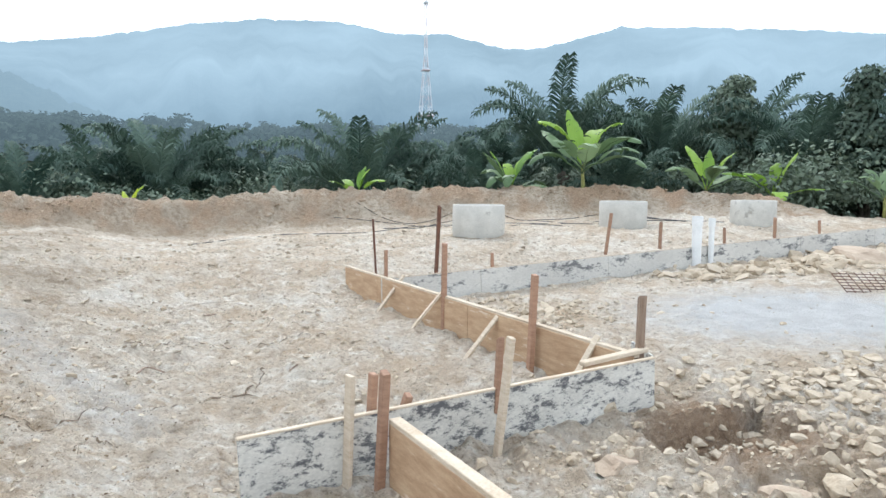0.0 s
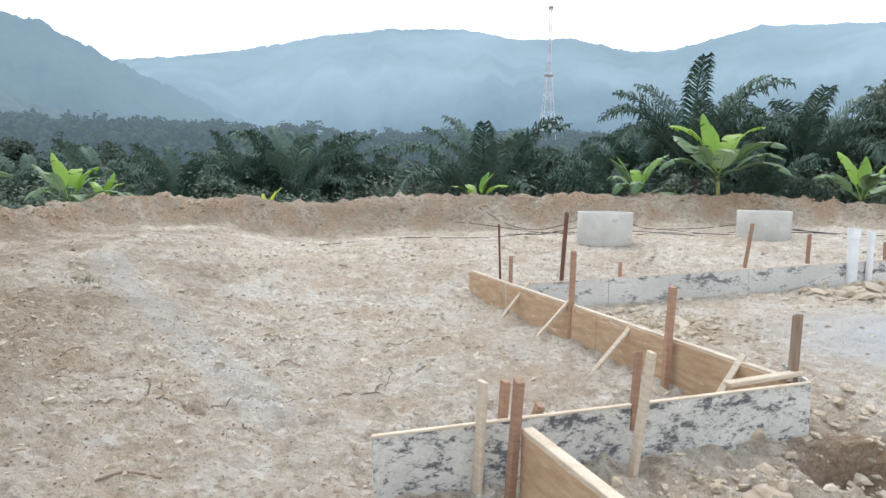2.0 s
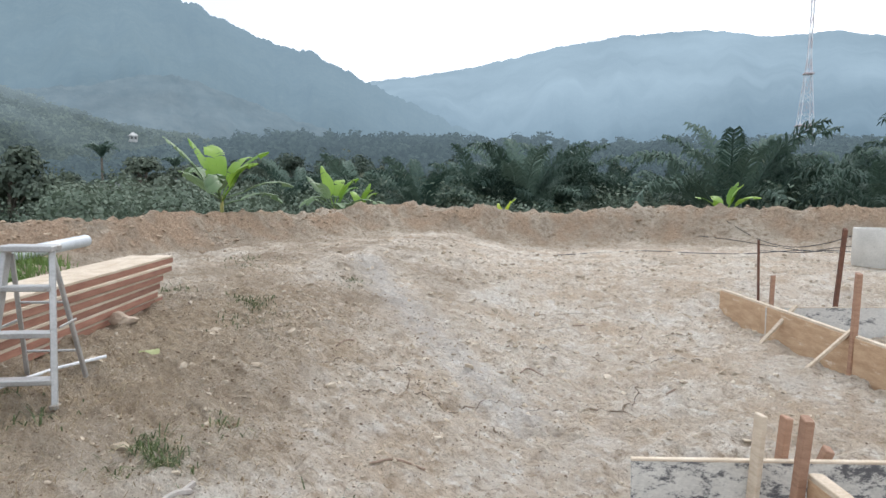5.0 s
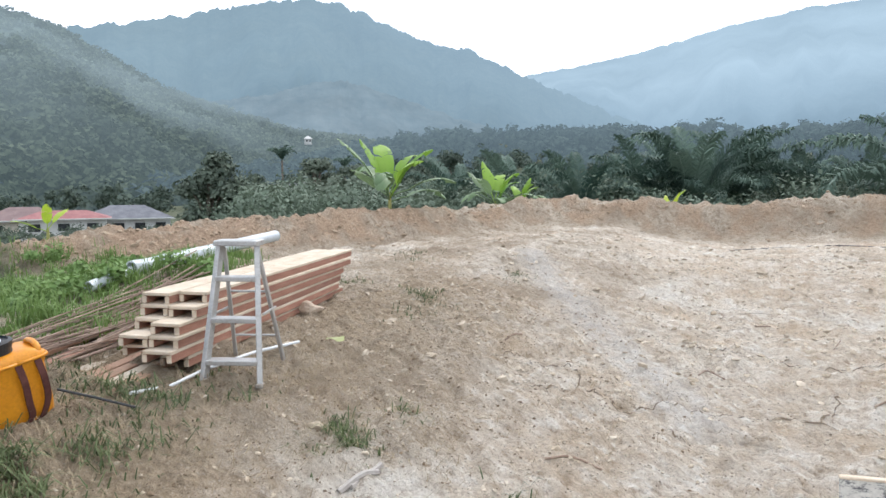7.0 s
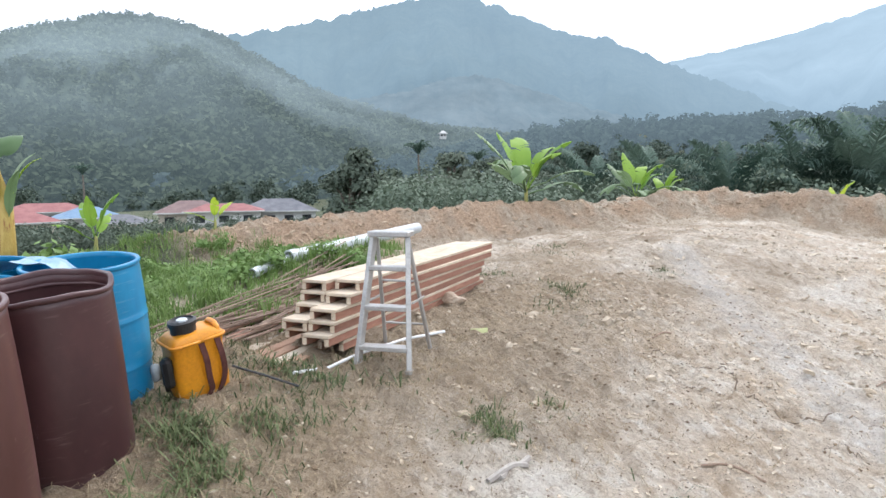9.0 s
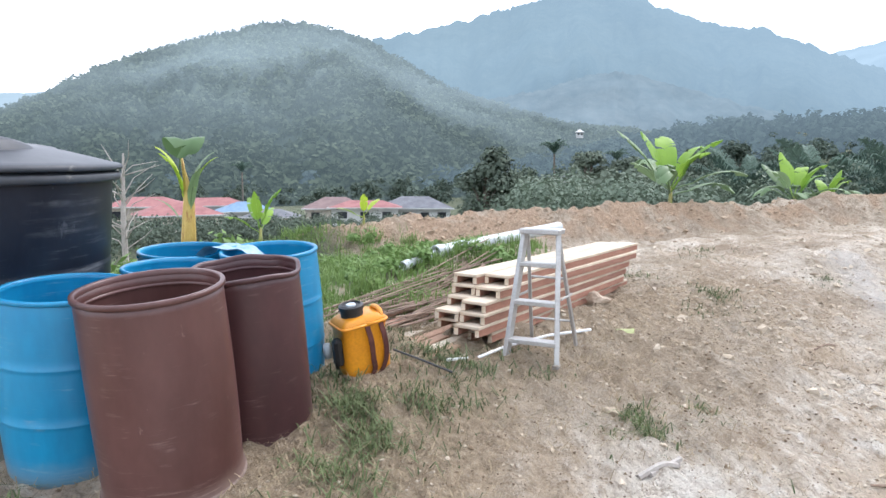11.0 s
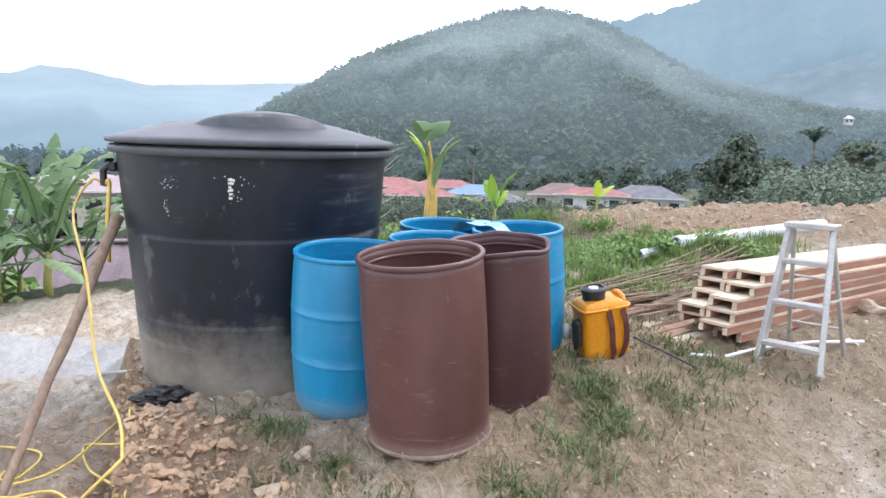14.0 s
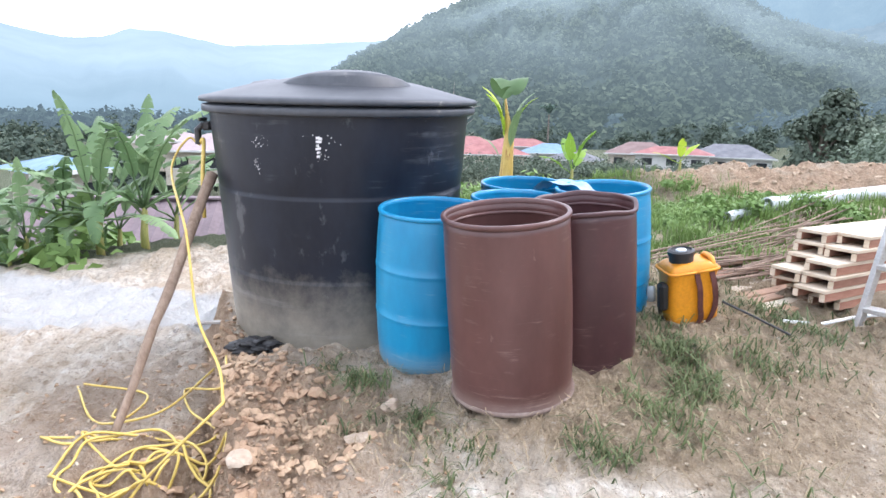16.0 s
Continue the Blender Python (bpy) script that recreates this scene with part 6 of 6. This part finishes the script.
rnd = random.Random(12)
lawn = []
for k in range(520):
    a, r = rnd.uniform(-98, -63), rnd.uniform(5.6, 11.5)
    x, y = bearing(a, r)
    if (Vector((x, y)) - Vector((-5.2, 3.0))).length < 1.3:
        continue
    lawn.append((x, y, 0.16, 62))
grass("green_grass_patch", lawn, M_LAWN, "long green grass on the slope behind the timber", 0.08, 0.26, 0.006, 0.7, thin=-0.2)
tufts = [(-2.97, 1.95, 0.105, 156), (-3.15, 2.05, 0.075, 72), (-5.3, 4.7, 0.120, 156), (-5.0, 4.55, 0.150, 108), (-5.6, 6.75, 0.112, 84), (-8.1, 7.2, 0.225, 120), (-7.4, 6.6, 0.150, 54), (-2.75, 0.35, 0.22, 70), (-3.0, 0.55, 0.2, 80), (-3.45, 0.62, 0.17, 130), (-3.75, 0.45, 0.112, 156), (-3.4, 0.95, 0.165, 144), (-3.75, 1.25, 0.165, 156), (-4.1, 1.15, 0.150, 156), (-2.6, -0.05, 0.075, 96), (-2.58, -0.62, 0.090, 96), (-2.85, -0.78, 0.045, 72), (-3.12, -1.12, 0.075, 66), (-2.75, -1.02, 0.090, 54), (-3.35, -1.35, 0.075, 42), (-4.15, 1.75, 0.090, 72), (-3.6, 1.75, 0.112, 54), (-2.1, 2.4, 0.090, 54), (-3.1, 2.55, 0.105, 36), (-4.6, 4.0, 0.188, 72), (-6.4, 4.6, 0.150, 96), (-2.35, -0.55, 0.053, 72), (-4.4, 0.3, 0.225, 252), (-4.7, 0.9, 0.188, 252), (-5.1, 0.6, 0.225, 252)]
grass("grass_tufts", tufts, M_GRASS, "scattered green grass tufts on dry soil", 0.02, 0.10, 0.0044, 1.5, thin=-0.15)
lush = [(-2.80, 0.30, 0.10, 110), (-3.0, 0.45, 0.12, 200), (-3.3, 0.50, 0.13, 220), (-3.55, 0.50, 0.090, 165), (-2.62, 0.02, 0.063, 82), (-2.40, -0.52, 0.063, 121), (-2.78, -0.72, 0.045, 88), (-3.1, -1.05, 0.054, 60), (-3.05, 0.28, 0.090, 143), (-3.4, 0.85, 0.108, 88), (-3.9, 1.35, 0.135, 93), (-4.15, 1.2, 0.108, 82), (-2.95, 1.95, 0.090, 82), (-2.45, 0.55, 0.13, 40)]
grass("lush_grass", lush, M_GRASS, "lush dark green grass clumps round the drums", 0.03, 0.13, 0.0046, 1.9, 15, -0.08)
straw = []
for k in range(70):
    straw.append((rnd.uniform(-5.0, -2.6), rnd.uniform(-0.4, 2.6), 0.22, 30))
for k in range(24):
    straw.append((rnd.uniform(-3.6, -2.5), rnd.uniform(-1.3, 0.9), 0.15, 45))
for k in range(26):
    straw.append((rnd.uniform(-5.6, -4.2), rnd.uniform(0.2, 1.3), 0.2, 50))
for k in range(60):
    straw.append((rnd.uniform(-6.5, -2.3), rnd.uniform(1.2, 5.5), 0.3, 18))
grass("dry_straw", straw, M_STRAW, "dry straw litter lying on the soil", 0.015, 0.09, 0.0022, 2.6, 9)


# ---------- clods, stones ----------
def rubble(name, zones, material, label, seed):
    """Angular lumps of clay lying on the soil: zones give x, y, spread x, spread y, turn, count, size low, high."""
    rs = random.Random(seed)
    ico = bmesh.new()
    bmesh.ops.create_icosphere(ico, subdivisions=1, radius=1)
    base = [v.co.copy() for v in ico.verts]
    tri = [[v.index for v in f.verts] for f in ico.faces]
    ico.free()
    vs, fs = [], []
    for x0, y0, sx, sy, turn, cnt, lo, hi in zones:
        c, s = math.cos(radians(turn)), math.sin(radians(turn))
        for k in range(cnt):
            u, v = rs.gauss(0, sx), rs.gauss(0, sy)
            x, y = x0 + u * c - v * s, y0 + u * s + v * c
            d = lo * (hi / lo) ** (rs.random() ** 1.8)
            sc = (d * rs.uniform(0.7, 1.3), d * rs.uniform(0.6, 1.1), d * rs.uniform(0.35, 0.7))
            rot = Euler((rs.uniform(-0.5, 0.5), rs.uniform(-0.5, 0.5), rs.uniform(0, 6.28))).to_matrix()
            z = ground(x, y) + sc[2] * 0.12
            i = len(vs)
            for p in base:
                j = rs.uniform(0.5, 1.25)
                q = rot @ Vector((p.x * sc[0] * j, p.y * sc[1] * j, p.z * sc[2] * j))
                vs.append((x + q.x, y + q.y, z + q.z))
            fs += [[i + t for t in f] for f in tri]
    return tagged(new(name, mesh_of(name, vs, fs, material)), label, "rubble", kind="stuff")


rubble("spoil_clods", [(2.95, 5.15, 0.75, 0.34, 15, 700, 0.012, 0.085), (3.5, 4.3, 0.8, 0.6, 30, 900, 0.012, 0.09), (1.5, 3.1, 0.65, 0.42, 30, 900, 0.006, 0.05), (2.6, 2.9, 0.9, 0.45, 10, 800, 0.008, 0.07), (1.0, 4.1, 0.45, 0.10, 27, 160, 0.010, 0.05), (1.25, 8.3, 0.5, 0.45, 30, 460, 0.02, 0.10), (5.6, 11.3, 1.1, 0.35, 22, 460, 0.04, 0.19), (8.2, 12.5, 1.6, 0.5, 22, 520, 0.04, 0.24), (4.6, 5.9, 0.9, 0.3, 20, 240, 0.02, 0.10), (2.15, 4.45, 0.3, 0.12, 27, 320, 0.008, 0.05)], M_CLOD, "broken lumps of beige clay spoil", 31)
bank_clods = [(-2.5, -1.38, 0.35, 0.26, 20, 1100, 0.004, 0.038), (-2.9, -1.5, 0.35, 0.2, 20, 800, 0.004, 0.045), (-3.6, -1.95, 0.5, 0.06, 24, 380, 0.006, 0.04), (-3.4, -2.5, 0.5, 0.4, 20, 500, 0.004, 0.025), (-2.2, -0.95, 0.3, 0.25, 20, 420, 0.003, 0.018), (-3.3, -1.7, 0.3, 0.12, 20, 240, 0.005, 0.028)]
dark_crumbs = [(-1.5, 4.5, 2.4, 1.6, 0, 1200, 0.003, 0.010), (-2.3, 1.8, 1.0, 1.3, 0, 1100, 0.002, 0.008), (-1.9, -0.6, 0.6, 0.8, 0, 700, 0.002, 0.008), (-4.8, 5.2, 1.3, 1.3, 0, 700, 0.004, 0.02), (-2.7, -1.3, 0.4, 0.3, 20, 600, 0.003, 0.016), (-3.2, 0.6, 0.6, 0.5, 0, 600, 0.002, 0.010), (-3.0, 1.7, 0.9, 0.9, 0, 1500, 0.003, 0.013), (-4.5, 3.7, 1.0, 1.4, 0, 1300, 0.004, 0.018), (-3.0, 4.2, 1.0, 1.2, 0, 700, 0.003, 0.014)]
rubble("dark_crumbs", dark_crumbs, M_CRUMB, "dark brown crumbs of soil and bark", 34)
rubble("bank_clods", bank_clods, M_CLOD_ORANGE, "crumbled orange and beige soil at the foot of a bank", 32)
scatter = [(-3.0, 2.0, 1.0, 1.2, 0, 1300, 0.004, 0.018), (-4.6, 4.4, 1.0, 1.2, 0, 900, 0.006, 0.03), (-1.5, 4.5, 2.4, 1.6, 0, 1950, 0.004, 0.026), (-2.5, 2.6, 1.1, 0.9, 0, 975, 0.004, 0.02), (-2.0, 8.5, 3.0, 2.5, 0, 1500, 0.010, 0.06), (-6.0, 9.0, 3.0, 3.0, 0, 1300, 0.012, 0.07), (-1.0, 13.5, 5.0, 2.2, 0, 900, 0.015, 0.08), (2.0, 12.5, 3.0, 2.0, 20, 375, 0.008, 0.04), (-1.6, 0.4, 0.7, 0.9, 0, 525, 0.003, 0.011), (-4.9, 5.0, 0.8, 0.8, 0, 240, 0.008, 0.035), (-2.6, -2.6, 0.9, 0.7, 0, 315, 0.004, 0.02)]
bank_lumps = []
for a in range(-80, 28, 2):
    r = lerp_list(BERM_R, a)
    x, y = bearing(a, r - 0.5)
    bank_lumps.append((x, y, 0.5, 0.5, 0, 66, 0.012, 0.075))
rubble("bank_lumps", bank_lumps, M_CLOD_BANK, "lumps of brown clay on the earth bank", 35)
rubble("loose_clods", scatter, M_CLOD, "small loose clods of dry clay scattered on the ground", 33)


def stone(x, y, s, flat, seed, label, material=None, lift=0.3):
    rs = random.Random(seed)
    bm = bmesh.new()
    bmesh.ops.create_icosphere(bm, subdivisions=3, radius=1)
    cuts = [(Vector((rs.gauss(0, 1), rs.gauss(0, 1), rs.gauss(0, 1))).normalized(), rs.uniform(0.5, 0.8)) for k in range(13)]
    for v in bm.verts:
        for nrm, reach in cuts:
            v.co -= nrm * max(0.0, v.co.dot(nrm) - reach)
        n = 1 + 0.3 * noise.noise(v.co * 1.2 + Vector((seed, 0, 0))) + 0.12 * noise.noise(v.co * 3.5 + Vector((seed, 0, 0)))
        v.co = Vector((v.co.x * s * n * 1.3, v.co.y * s * n, v.co.z * s * n * flat))
    single("stone", bm, material or M_STONE, pose(x, y, ground(x, y) + s * flat * lift, rs.uniform(-14, 14), rs.uniform(-14, 14), rs.uniform(0, 360)), label, "stone", "loose stones")


def blade_flat():
    bm = bmesh.new()
    bmesh.ops.create_circle(bm, cap_ends=True, segments=14, radius=0.1)
    for v in bm.verts:
        v.co = (v.co.x * 1.2, v.co.y * 0.65, 0.25 * v.co.x ** 2 + 0.015 * math.sin(v.co.y * 40))
    return bm


M_STRAW_LEAF = leafy("yellowed_leaf", (0.42, 0.45, 0.20), (0.58, 0.60, 0.32), 0.5)
CRACKS = [[(-3.05, 3.66), (-3.01, 3.92), (-2.97, 4.19), (-2.8, 4.2), (-2.73, 4.25), (-2.6, 4.16), (-2.42, 4.5), (-2.17, 4.81), (-1.9, 5.13), (-1.56, 5.34), (-1.18, 5.42)],
    [(-3.23, 6.68), (-2.92, 6.78), (-2.58, 6.97), (-2.02, 6.92), (-1.6, 7.32), (-1.09, 7.32)],
    [(-2.97, 4.19), (-3.16, 4.53)],
    [(-2.25, 4.0), (-2.24, 4.17), (-2.13, 4.13), (-2.02, 4.27)],
    [(-3.39, 4.21), (-3.35, 4.53), (-3.19, 4.54)],
    [(-1.56, 5.34), (-1.58, 5.79), (-1.65, 6.15)],
    [(-3.72, 3.84), (-3.64, 4.12), (-3.49, 4.26)]]
STICKS = [[(-3.86, 4.38), (-3.86, 4.51), (-3.9, 4.67)], [(-2.12, 7.9), (-2.16, 8.33)], [(-2.38, 2.95), (-2.27, 3.06), (-2.14, 3.18)], [(-3.15, 8.51), (-2.96, 8.46)], [(-2.66, 5.69), (-2.69, 5.95), (-2.5, 5.87)], [(-1.34, 5.93), (-1.28, 6.0)], [(-2.63, 1.67), (-2.66, 1.83), (-2.68, 1.95)], [(-2.63, 1.74), (-2.7, 1.94), (-2.72, 2.0)], [(-4.75, -2.87), (-4.99, -2.8), (-4.26, -2.25)]]
stone(-2.39, -1.43, 0.06, 0.6, 14, 'rough beige stone lying on crumbled soil')
stone(-2.66, -1.03, 0.05, 0.6, 21, 'small rough stone on crumbled soil')
stone(-2.93, -0.93, 0.06, 0.7, 28, 'orange stone in the soil bank')
stone(-5.14, 3.19, 0.11, 0.7, 35, 'pale rounded stone beside stacked timber')
stone(1.21, 3.92, 0.12, 0.55, 42, 'large lump of pale clay beside a dug hole')
stone(2.1, 3.54, 0.13, 0.5, 49, 'large lump of pale clay spoil')
stone(7.67, 12.06, 0.5, 0.35, 56, 'broad slab of clay on a spoil heap')
stone(-5.25, 1.74, 0.03, 0.6, 63, 'small stone in litter')
for k, (x, y, size, ochre) in enumerate(((2.43, 3.62, 0.100, 0), (2.95, 5.92, 0.070, 0), (2.92, 5.16, 0.080, 0), (3.38, 5.41, 0.070, 0), (4.08, 6.01, 0.090, 0), (3.16, 4.66, 0.080, 0), (0.77, 4.28, 0.050, 0), (2.49, 5.32, 0.060, 0), (2.39, 5.96, 0.060, 0), (3.55, 5.05, 0.070, 0), (0.94, 3.93, 0.050, 0), (1.48, 3.76, 0.060, 0), (-2.95, -0.94, 0.030, 1), (-2.68, -1.01, 0.030, 1), (-2.71, -1.21, 0.035, 1), (-2.54, -1.03, 0.040, 1), (-2.87, -1.47, 0.035, 1), (-2.82, -0.74, 0.030, 1), (-2.54, -1.26, 0.030, 1))):
    stone(x, y, size, 0.6, 70 + 7 * k, ('lump of pale beige clay on dug spoil', 'small ochre stone on crumbled soil')[ochre], (M_CLOD, M_CLOD_ORANGE)[ochre])
single("fallen_leaf", blade_flat(), M_STRAW_LEAF, pose(-4.3, 2.8, ground(-4.3, 2.8) + 0.02, 8, -6, 40), "fallen pale yellow-green leaf on the soil", "leaf")


def crack(points, seed):
    """A jagged open crack in dried clay."""
    rs = random.Random(seed)
    bm = bmesh.new()
    fine = smooth_line([(x, y, 0) for x, y in points], 9)
    prev = None
    for i, p in enumerate(fine):
        d = (fine[min(i + 1, len(fine) - 1)] - fine[max(i - 1, 0)]).normalized()
        s = Vector((-d.y, d.x, 0))
        q = p + s * rs.uniform(-0.022, 0.022)
        w = rs.uniform(0.003, 0.010) * (1 if 0 < i < len(fine) - 1 else 0.2)
        cur = []
        for k in (-1, 1):
            e = q + s * w * k
            cur.append(bm.verts.new((e.x, e.y, ground(e.x, e.y) + 0.005)))
        if prev:
            bm.faces.new((prev[0], prev[1], cur[1], cur[0]))
        prev = cur
    single("ground_crack", bm, M_CRACK, pose(0, 0, 0), "dark jagged drying crack in clay ground", "crack", kind="structure")


for k, c in enumerate(CRACKS):
    crack(c, k)
for k, c in enumerate(STICKS):
    single("stick", tube(smooth_line([(x, y, ground(x, y) + 0.012) for x, y in c], 4), 0.008 if k < 6 else 0.016, 6), M_POLE if k < 6 else M_BARE, pose(0, 0, 0), "short weathered stick lying on the ground", "stick", "loose sticks")

# ---------- lattice mast ----------
tx, ty = bearing(-2.55, 400)
tb, tt = 30.0, 1.6 + 400 * math.tan(radians(15.2))
mast = thing("radio_mast", pose(tx, ty, tb, 0, 0, 20), "tall white and red lattice radio mast in haze", "mast")
MH = tt - tb


def half_w(z):
    return 4.2 - 3.5 * min(1, z / (MH * 0.62)) if z < MH * 0.62 else 0.7


for sx_ in (-1, 1):
    for sy_ in (-1, 1):
        pts = [(sx_ * half_w(MH * k / 10), sy_ * half_w(MH * k / 10), MH * k / 10) for k in range(11)]
        part("leg", tube(pts, 0.15, 6), M_TOWER, mast)
levels = [MH * (1 - (1 - k / 14) ** 1.0) for k in range(15)]
for i, (z0, z1) in enumerate(zip(levels, levels[1:])):
    bm = bmesh.new()
    w0, w1 = half_w(z0), half_w(z1)
    corners0 = [(-w0, -w0, z0), (w0, -w0, z0), (w0, w0, z0), (-w0, w0, z0)]
    corners1 = [(-w1, -w1, z1), (w1, -w1, z1), (w1, w1, z1), (-w1, w1, z1)]
    for k in range(4):
        tube([corners0[k], corners1[(k + 1) % 4]], 0.08, 4, bm)
        tube([corners0[(k + 1) % 4], corners1[k]], 0.08, 4, bm)
        tube([corners1[k], corners1[(k + 1) % 4]], 0.08, 4, bm)
    part("lattice", bm, (M_TOWER, M_TOWER_RED)[i % 2], mast)
for z in (MH * 0.14, MH * 0.48, MH * 0.97):
    part("platform", box(2 * half_w(z) + 1.6, 2 * half_w(z) + 1.6, 0.7, (0, 0, z), 0.1), M_TOWER_RED if z < MH * 0.5 else M_TOWER, mast, "dark service platform")
for k in range(3):
    part("antenna", box(0.5, 0.5, 2.4, (1.1 * math.cos(k * 2.1), 1.1 * math.sin(k * 2.1), MH * 0.965), 0.1), M_TOWER, mast)


# ---------- houses ----------
def house(a, r, wide, deep, eave_el, ridge_el, turn, wall_mat, roof_mat, label, windows=3, base_el=None, shape="hip"):
    x, y = bearing(a, r)
    ze, zr = 1.6 + r * math.tan(radians(eave_el)), 1.6 + r * math.tan(radians(ridge_el))
    zb = max(ground(x, y) - 0.4, ze - 3.6)
    th = thing("house", pose(x, y, 0, 0, 0, -a + turn), label, "house", "village houses")
    h = max(1.0, ze - zb)
    part("wall", box(wide, deep, h, (0, 0, zb + h / 2), 0.02), wall_mat, th)
    bm = bmesh.new()
    ow, od = wide / 2 + 0.7, deep / 2 + 0.7
    inset = od * 0.9 if shape == "hip" else 0.0
    lo = [bm.verts.new(p) for p in ((-ow, -od, ze - 0.1), (ow, -od, ze - 0.1), (ow, od, ze - 0.1), (-ow, od, ze - 0.1))]
    hi = [bm.verts.new(p) for p in ((-ow + inset, 0, zr), (ow - inset, 0, zr))]
    for f in ((lo[0], lo[1], hi[1], hi[0]), (lo[1], lo[2], hi[1]), (lo[2], lo[3], hi[0], hi[1]), (lo[3], lo[0], hi[0]), (lo[3], lo[2], lo[1], lo[0])):
        bm.faces.new(f)
    roof = part("roof", bm, roof_mat, th)
    part("fascia", box(2 * ow, 0.08, 0.22, (0, -od, ze - 0.12), 0.01), M_WALL_WHITE, th, "white eaves board")
    for k in range(windows):
        wx = -wide / 2 + wide * (k + 0.5) / windows
        win = part("window", box(min(1.5, wide / windows * 0.5), 0.1, 1.1, (wx, -deep / 2 - 0.03, ze - 1.3), 0.01), M_GLASS_DARK, th, "dark window")
        part("window_frame", box(min(1.7, wide / windows * 0.6), 0.06, 0.1, (wx, -deep / 2 - 0.06, ze - 1.9), 0.01), M_WALL_WHITE, win)
    return th


house(-90.6, 105, 11, 8, -2.9, -2.0, 8, M_WALL_CREAM, M_ROOF_RED, "cream house with a faded red hipped roof")
house(-92.8, 122, 13, 9, -2.2, -1.5, -6, M_WALL_CREAM, M_ROOF_RED, "low house with a faded pink-red roof")
house(-88.0, 140, 14, 8, -2.2, -1.6, 4, M_WALL_WHITE, M_ROOF_RED, "white house with a red roof")
house(-85.3, 128, 9, 7, -2.7, -1.95, 12, M_WALL_WHITE, M_ROOF_BLUE, "white house with a pale blue roof")
house(-83.2, 112, 8, 6, -3.2, -2.6, -10, M_WALL_CREAM, M_ROOF_GREY, "small cream house with a grey roof")
house(-77.8, 125, 11, 8, -2.5, -1.6, 0, M_WALL_CREAM, M_ROOF_BROWN, "cream house with a brown hipped roof")
house(-75.2, 112, 11, 6, -2.45, -1.9, -4, M_WALL_WHITE, M_ROOF_RED, "white house with a low red roof")
house(-70.9, 118, 12, 8, -2.5, -1.55, 3, M_WALL_WHITE, M_ROOF_GREY, "white house with a dark grey hipped roof", 4)
house(-63.4, 190, 9, 6, 0.0, 0.4, 0, M_WALL_WHITE, M_ROOF_GREY, "long pale building among trees", 5)
house(-57.5, 120, 7, 5, -0.2, 0.3, 0, M_WALL_WHITE, M_ROOF_GREY, "small pale building among trees", 2)
house(-56.6, 420, 4, 3.5, 3.95, 4.2, 10, M_WALL_WHITE, M_WALL_WHITE, "small white house high on the hillside", 2)
house(-125.2, 42, 3.4, 4, -4.3, -3.4, 20, M_WALL_CREAM, M_ROOF_BLUE, "cream house with a pale blue roof", 2)
house(-113.5, 75, 9, 8, -2.9, -1.7, -10, M_WALL_CREAM, M_ROOF_PALE, "low house with a pale pinkish grey roof")
house(-117, 88, 9, 8, -2.2, -1.5, 12, M_WALL_CREAM, M_ROOF_PALE, "distant house with a pale pink roof")
# the near house below the track: corrugated roof
hx, hy = bearing(-113.5, 15.5)
nh = thing("house", pose(hx, hy, 0, 0, 0, 113.5 - 12), "low house below the track with a purplish corrugated roof", "house", "village houses")
bm = bmesh.new()
cols = []
for i in range(97):
    u = -4.2 + 8.4 * i / 96
    w = 0.025 * math.cos(i * math.pi / 2)
    cols.append([bm.verts.new((u, -2.4, -1.45 + w)), bm.verts.new((u, 0, -0.35 + w)), bm.verts.new((u, 2.4, -1.45 + w))])
for p, q in zip(cols, cols[1:]):
    for k in range(2):
        bm.faces.new((p[k], q[k], q[k + 1], p[k + 1]))
part("roof", bm, M_ROOF_PURPLE, nh, "purplish corrugated metal roof")
part("wall", box(7.6, 4.2, 3.0, (0, 0, -2.95), 0.02), M_WALL_CREAM, nh)
part("ridge_cap", box(8.4, 0.3, 0.05, (0, 0, -0.32), 0.01), M_ROOF_PURPLE, nh)

# ---------- cables and small things in the yard ----------
def cable(points, r, label):
    single("cable", tube(smooth_line([(x, y, ground(x, y) + r + 0.012) for x, y in points], 8), r, 6), M_BLACKP, pose(0, 0, 0), label, "cable", "lying cables")


for k, (a0, a1, rr) in enumerate(((-22, 24, 18.2), (-10, 22, 18.9), (-8, 20, 19.4), (-6, 14, 17.6))):
    n = 12
    cable([bearing(a0 + (a1 - a0) * i / n, rr + 0.5 * math.sin(i * 1.3 + k) - (1.5 * (1 - i / n) if k == 0 else 0)) for i in range(n + 1)], 0.010, "dark cable lying at the foot of the earth bank")
# welded wire mesh standing at the edge of the slab
wm = bmesh.new()
for k in range(7):
    tube([(0, 0, 0.06 * k), (1.5, 0.1, 0.06 * k - 0.02)], 0.006, 4, wm)
for k in range(11):
    tube([(0.15 * k, 0.01 * k, -0.02), (0.15 * k, 0.01 * k, 0.40)], 0.006, 4, wm)
single("wire_mesh", wm, M_RUST, pose(5.75, 9.2, ground(5.75, 9.2) + 0.02, -52, 0, 15), "rusty welded wire mesh leaning at the slab edge", "wire mesh")
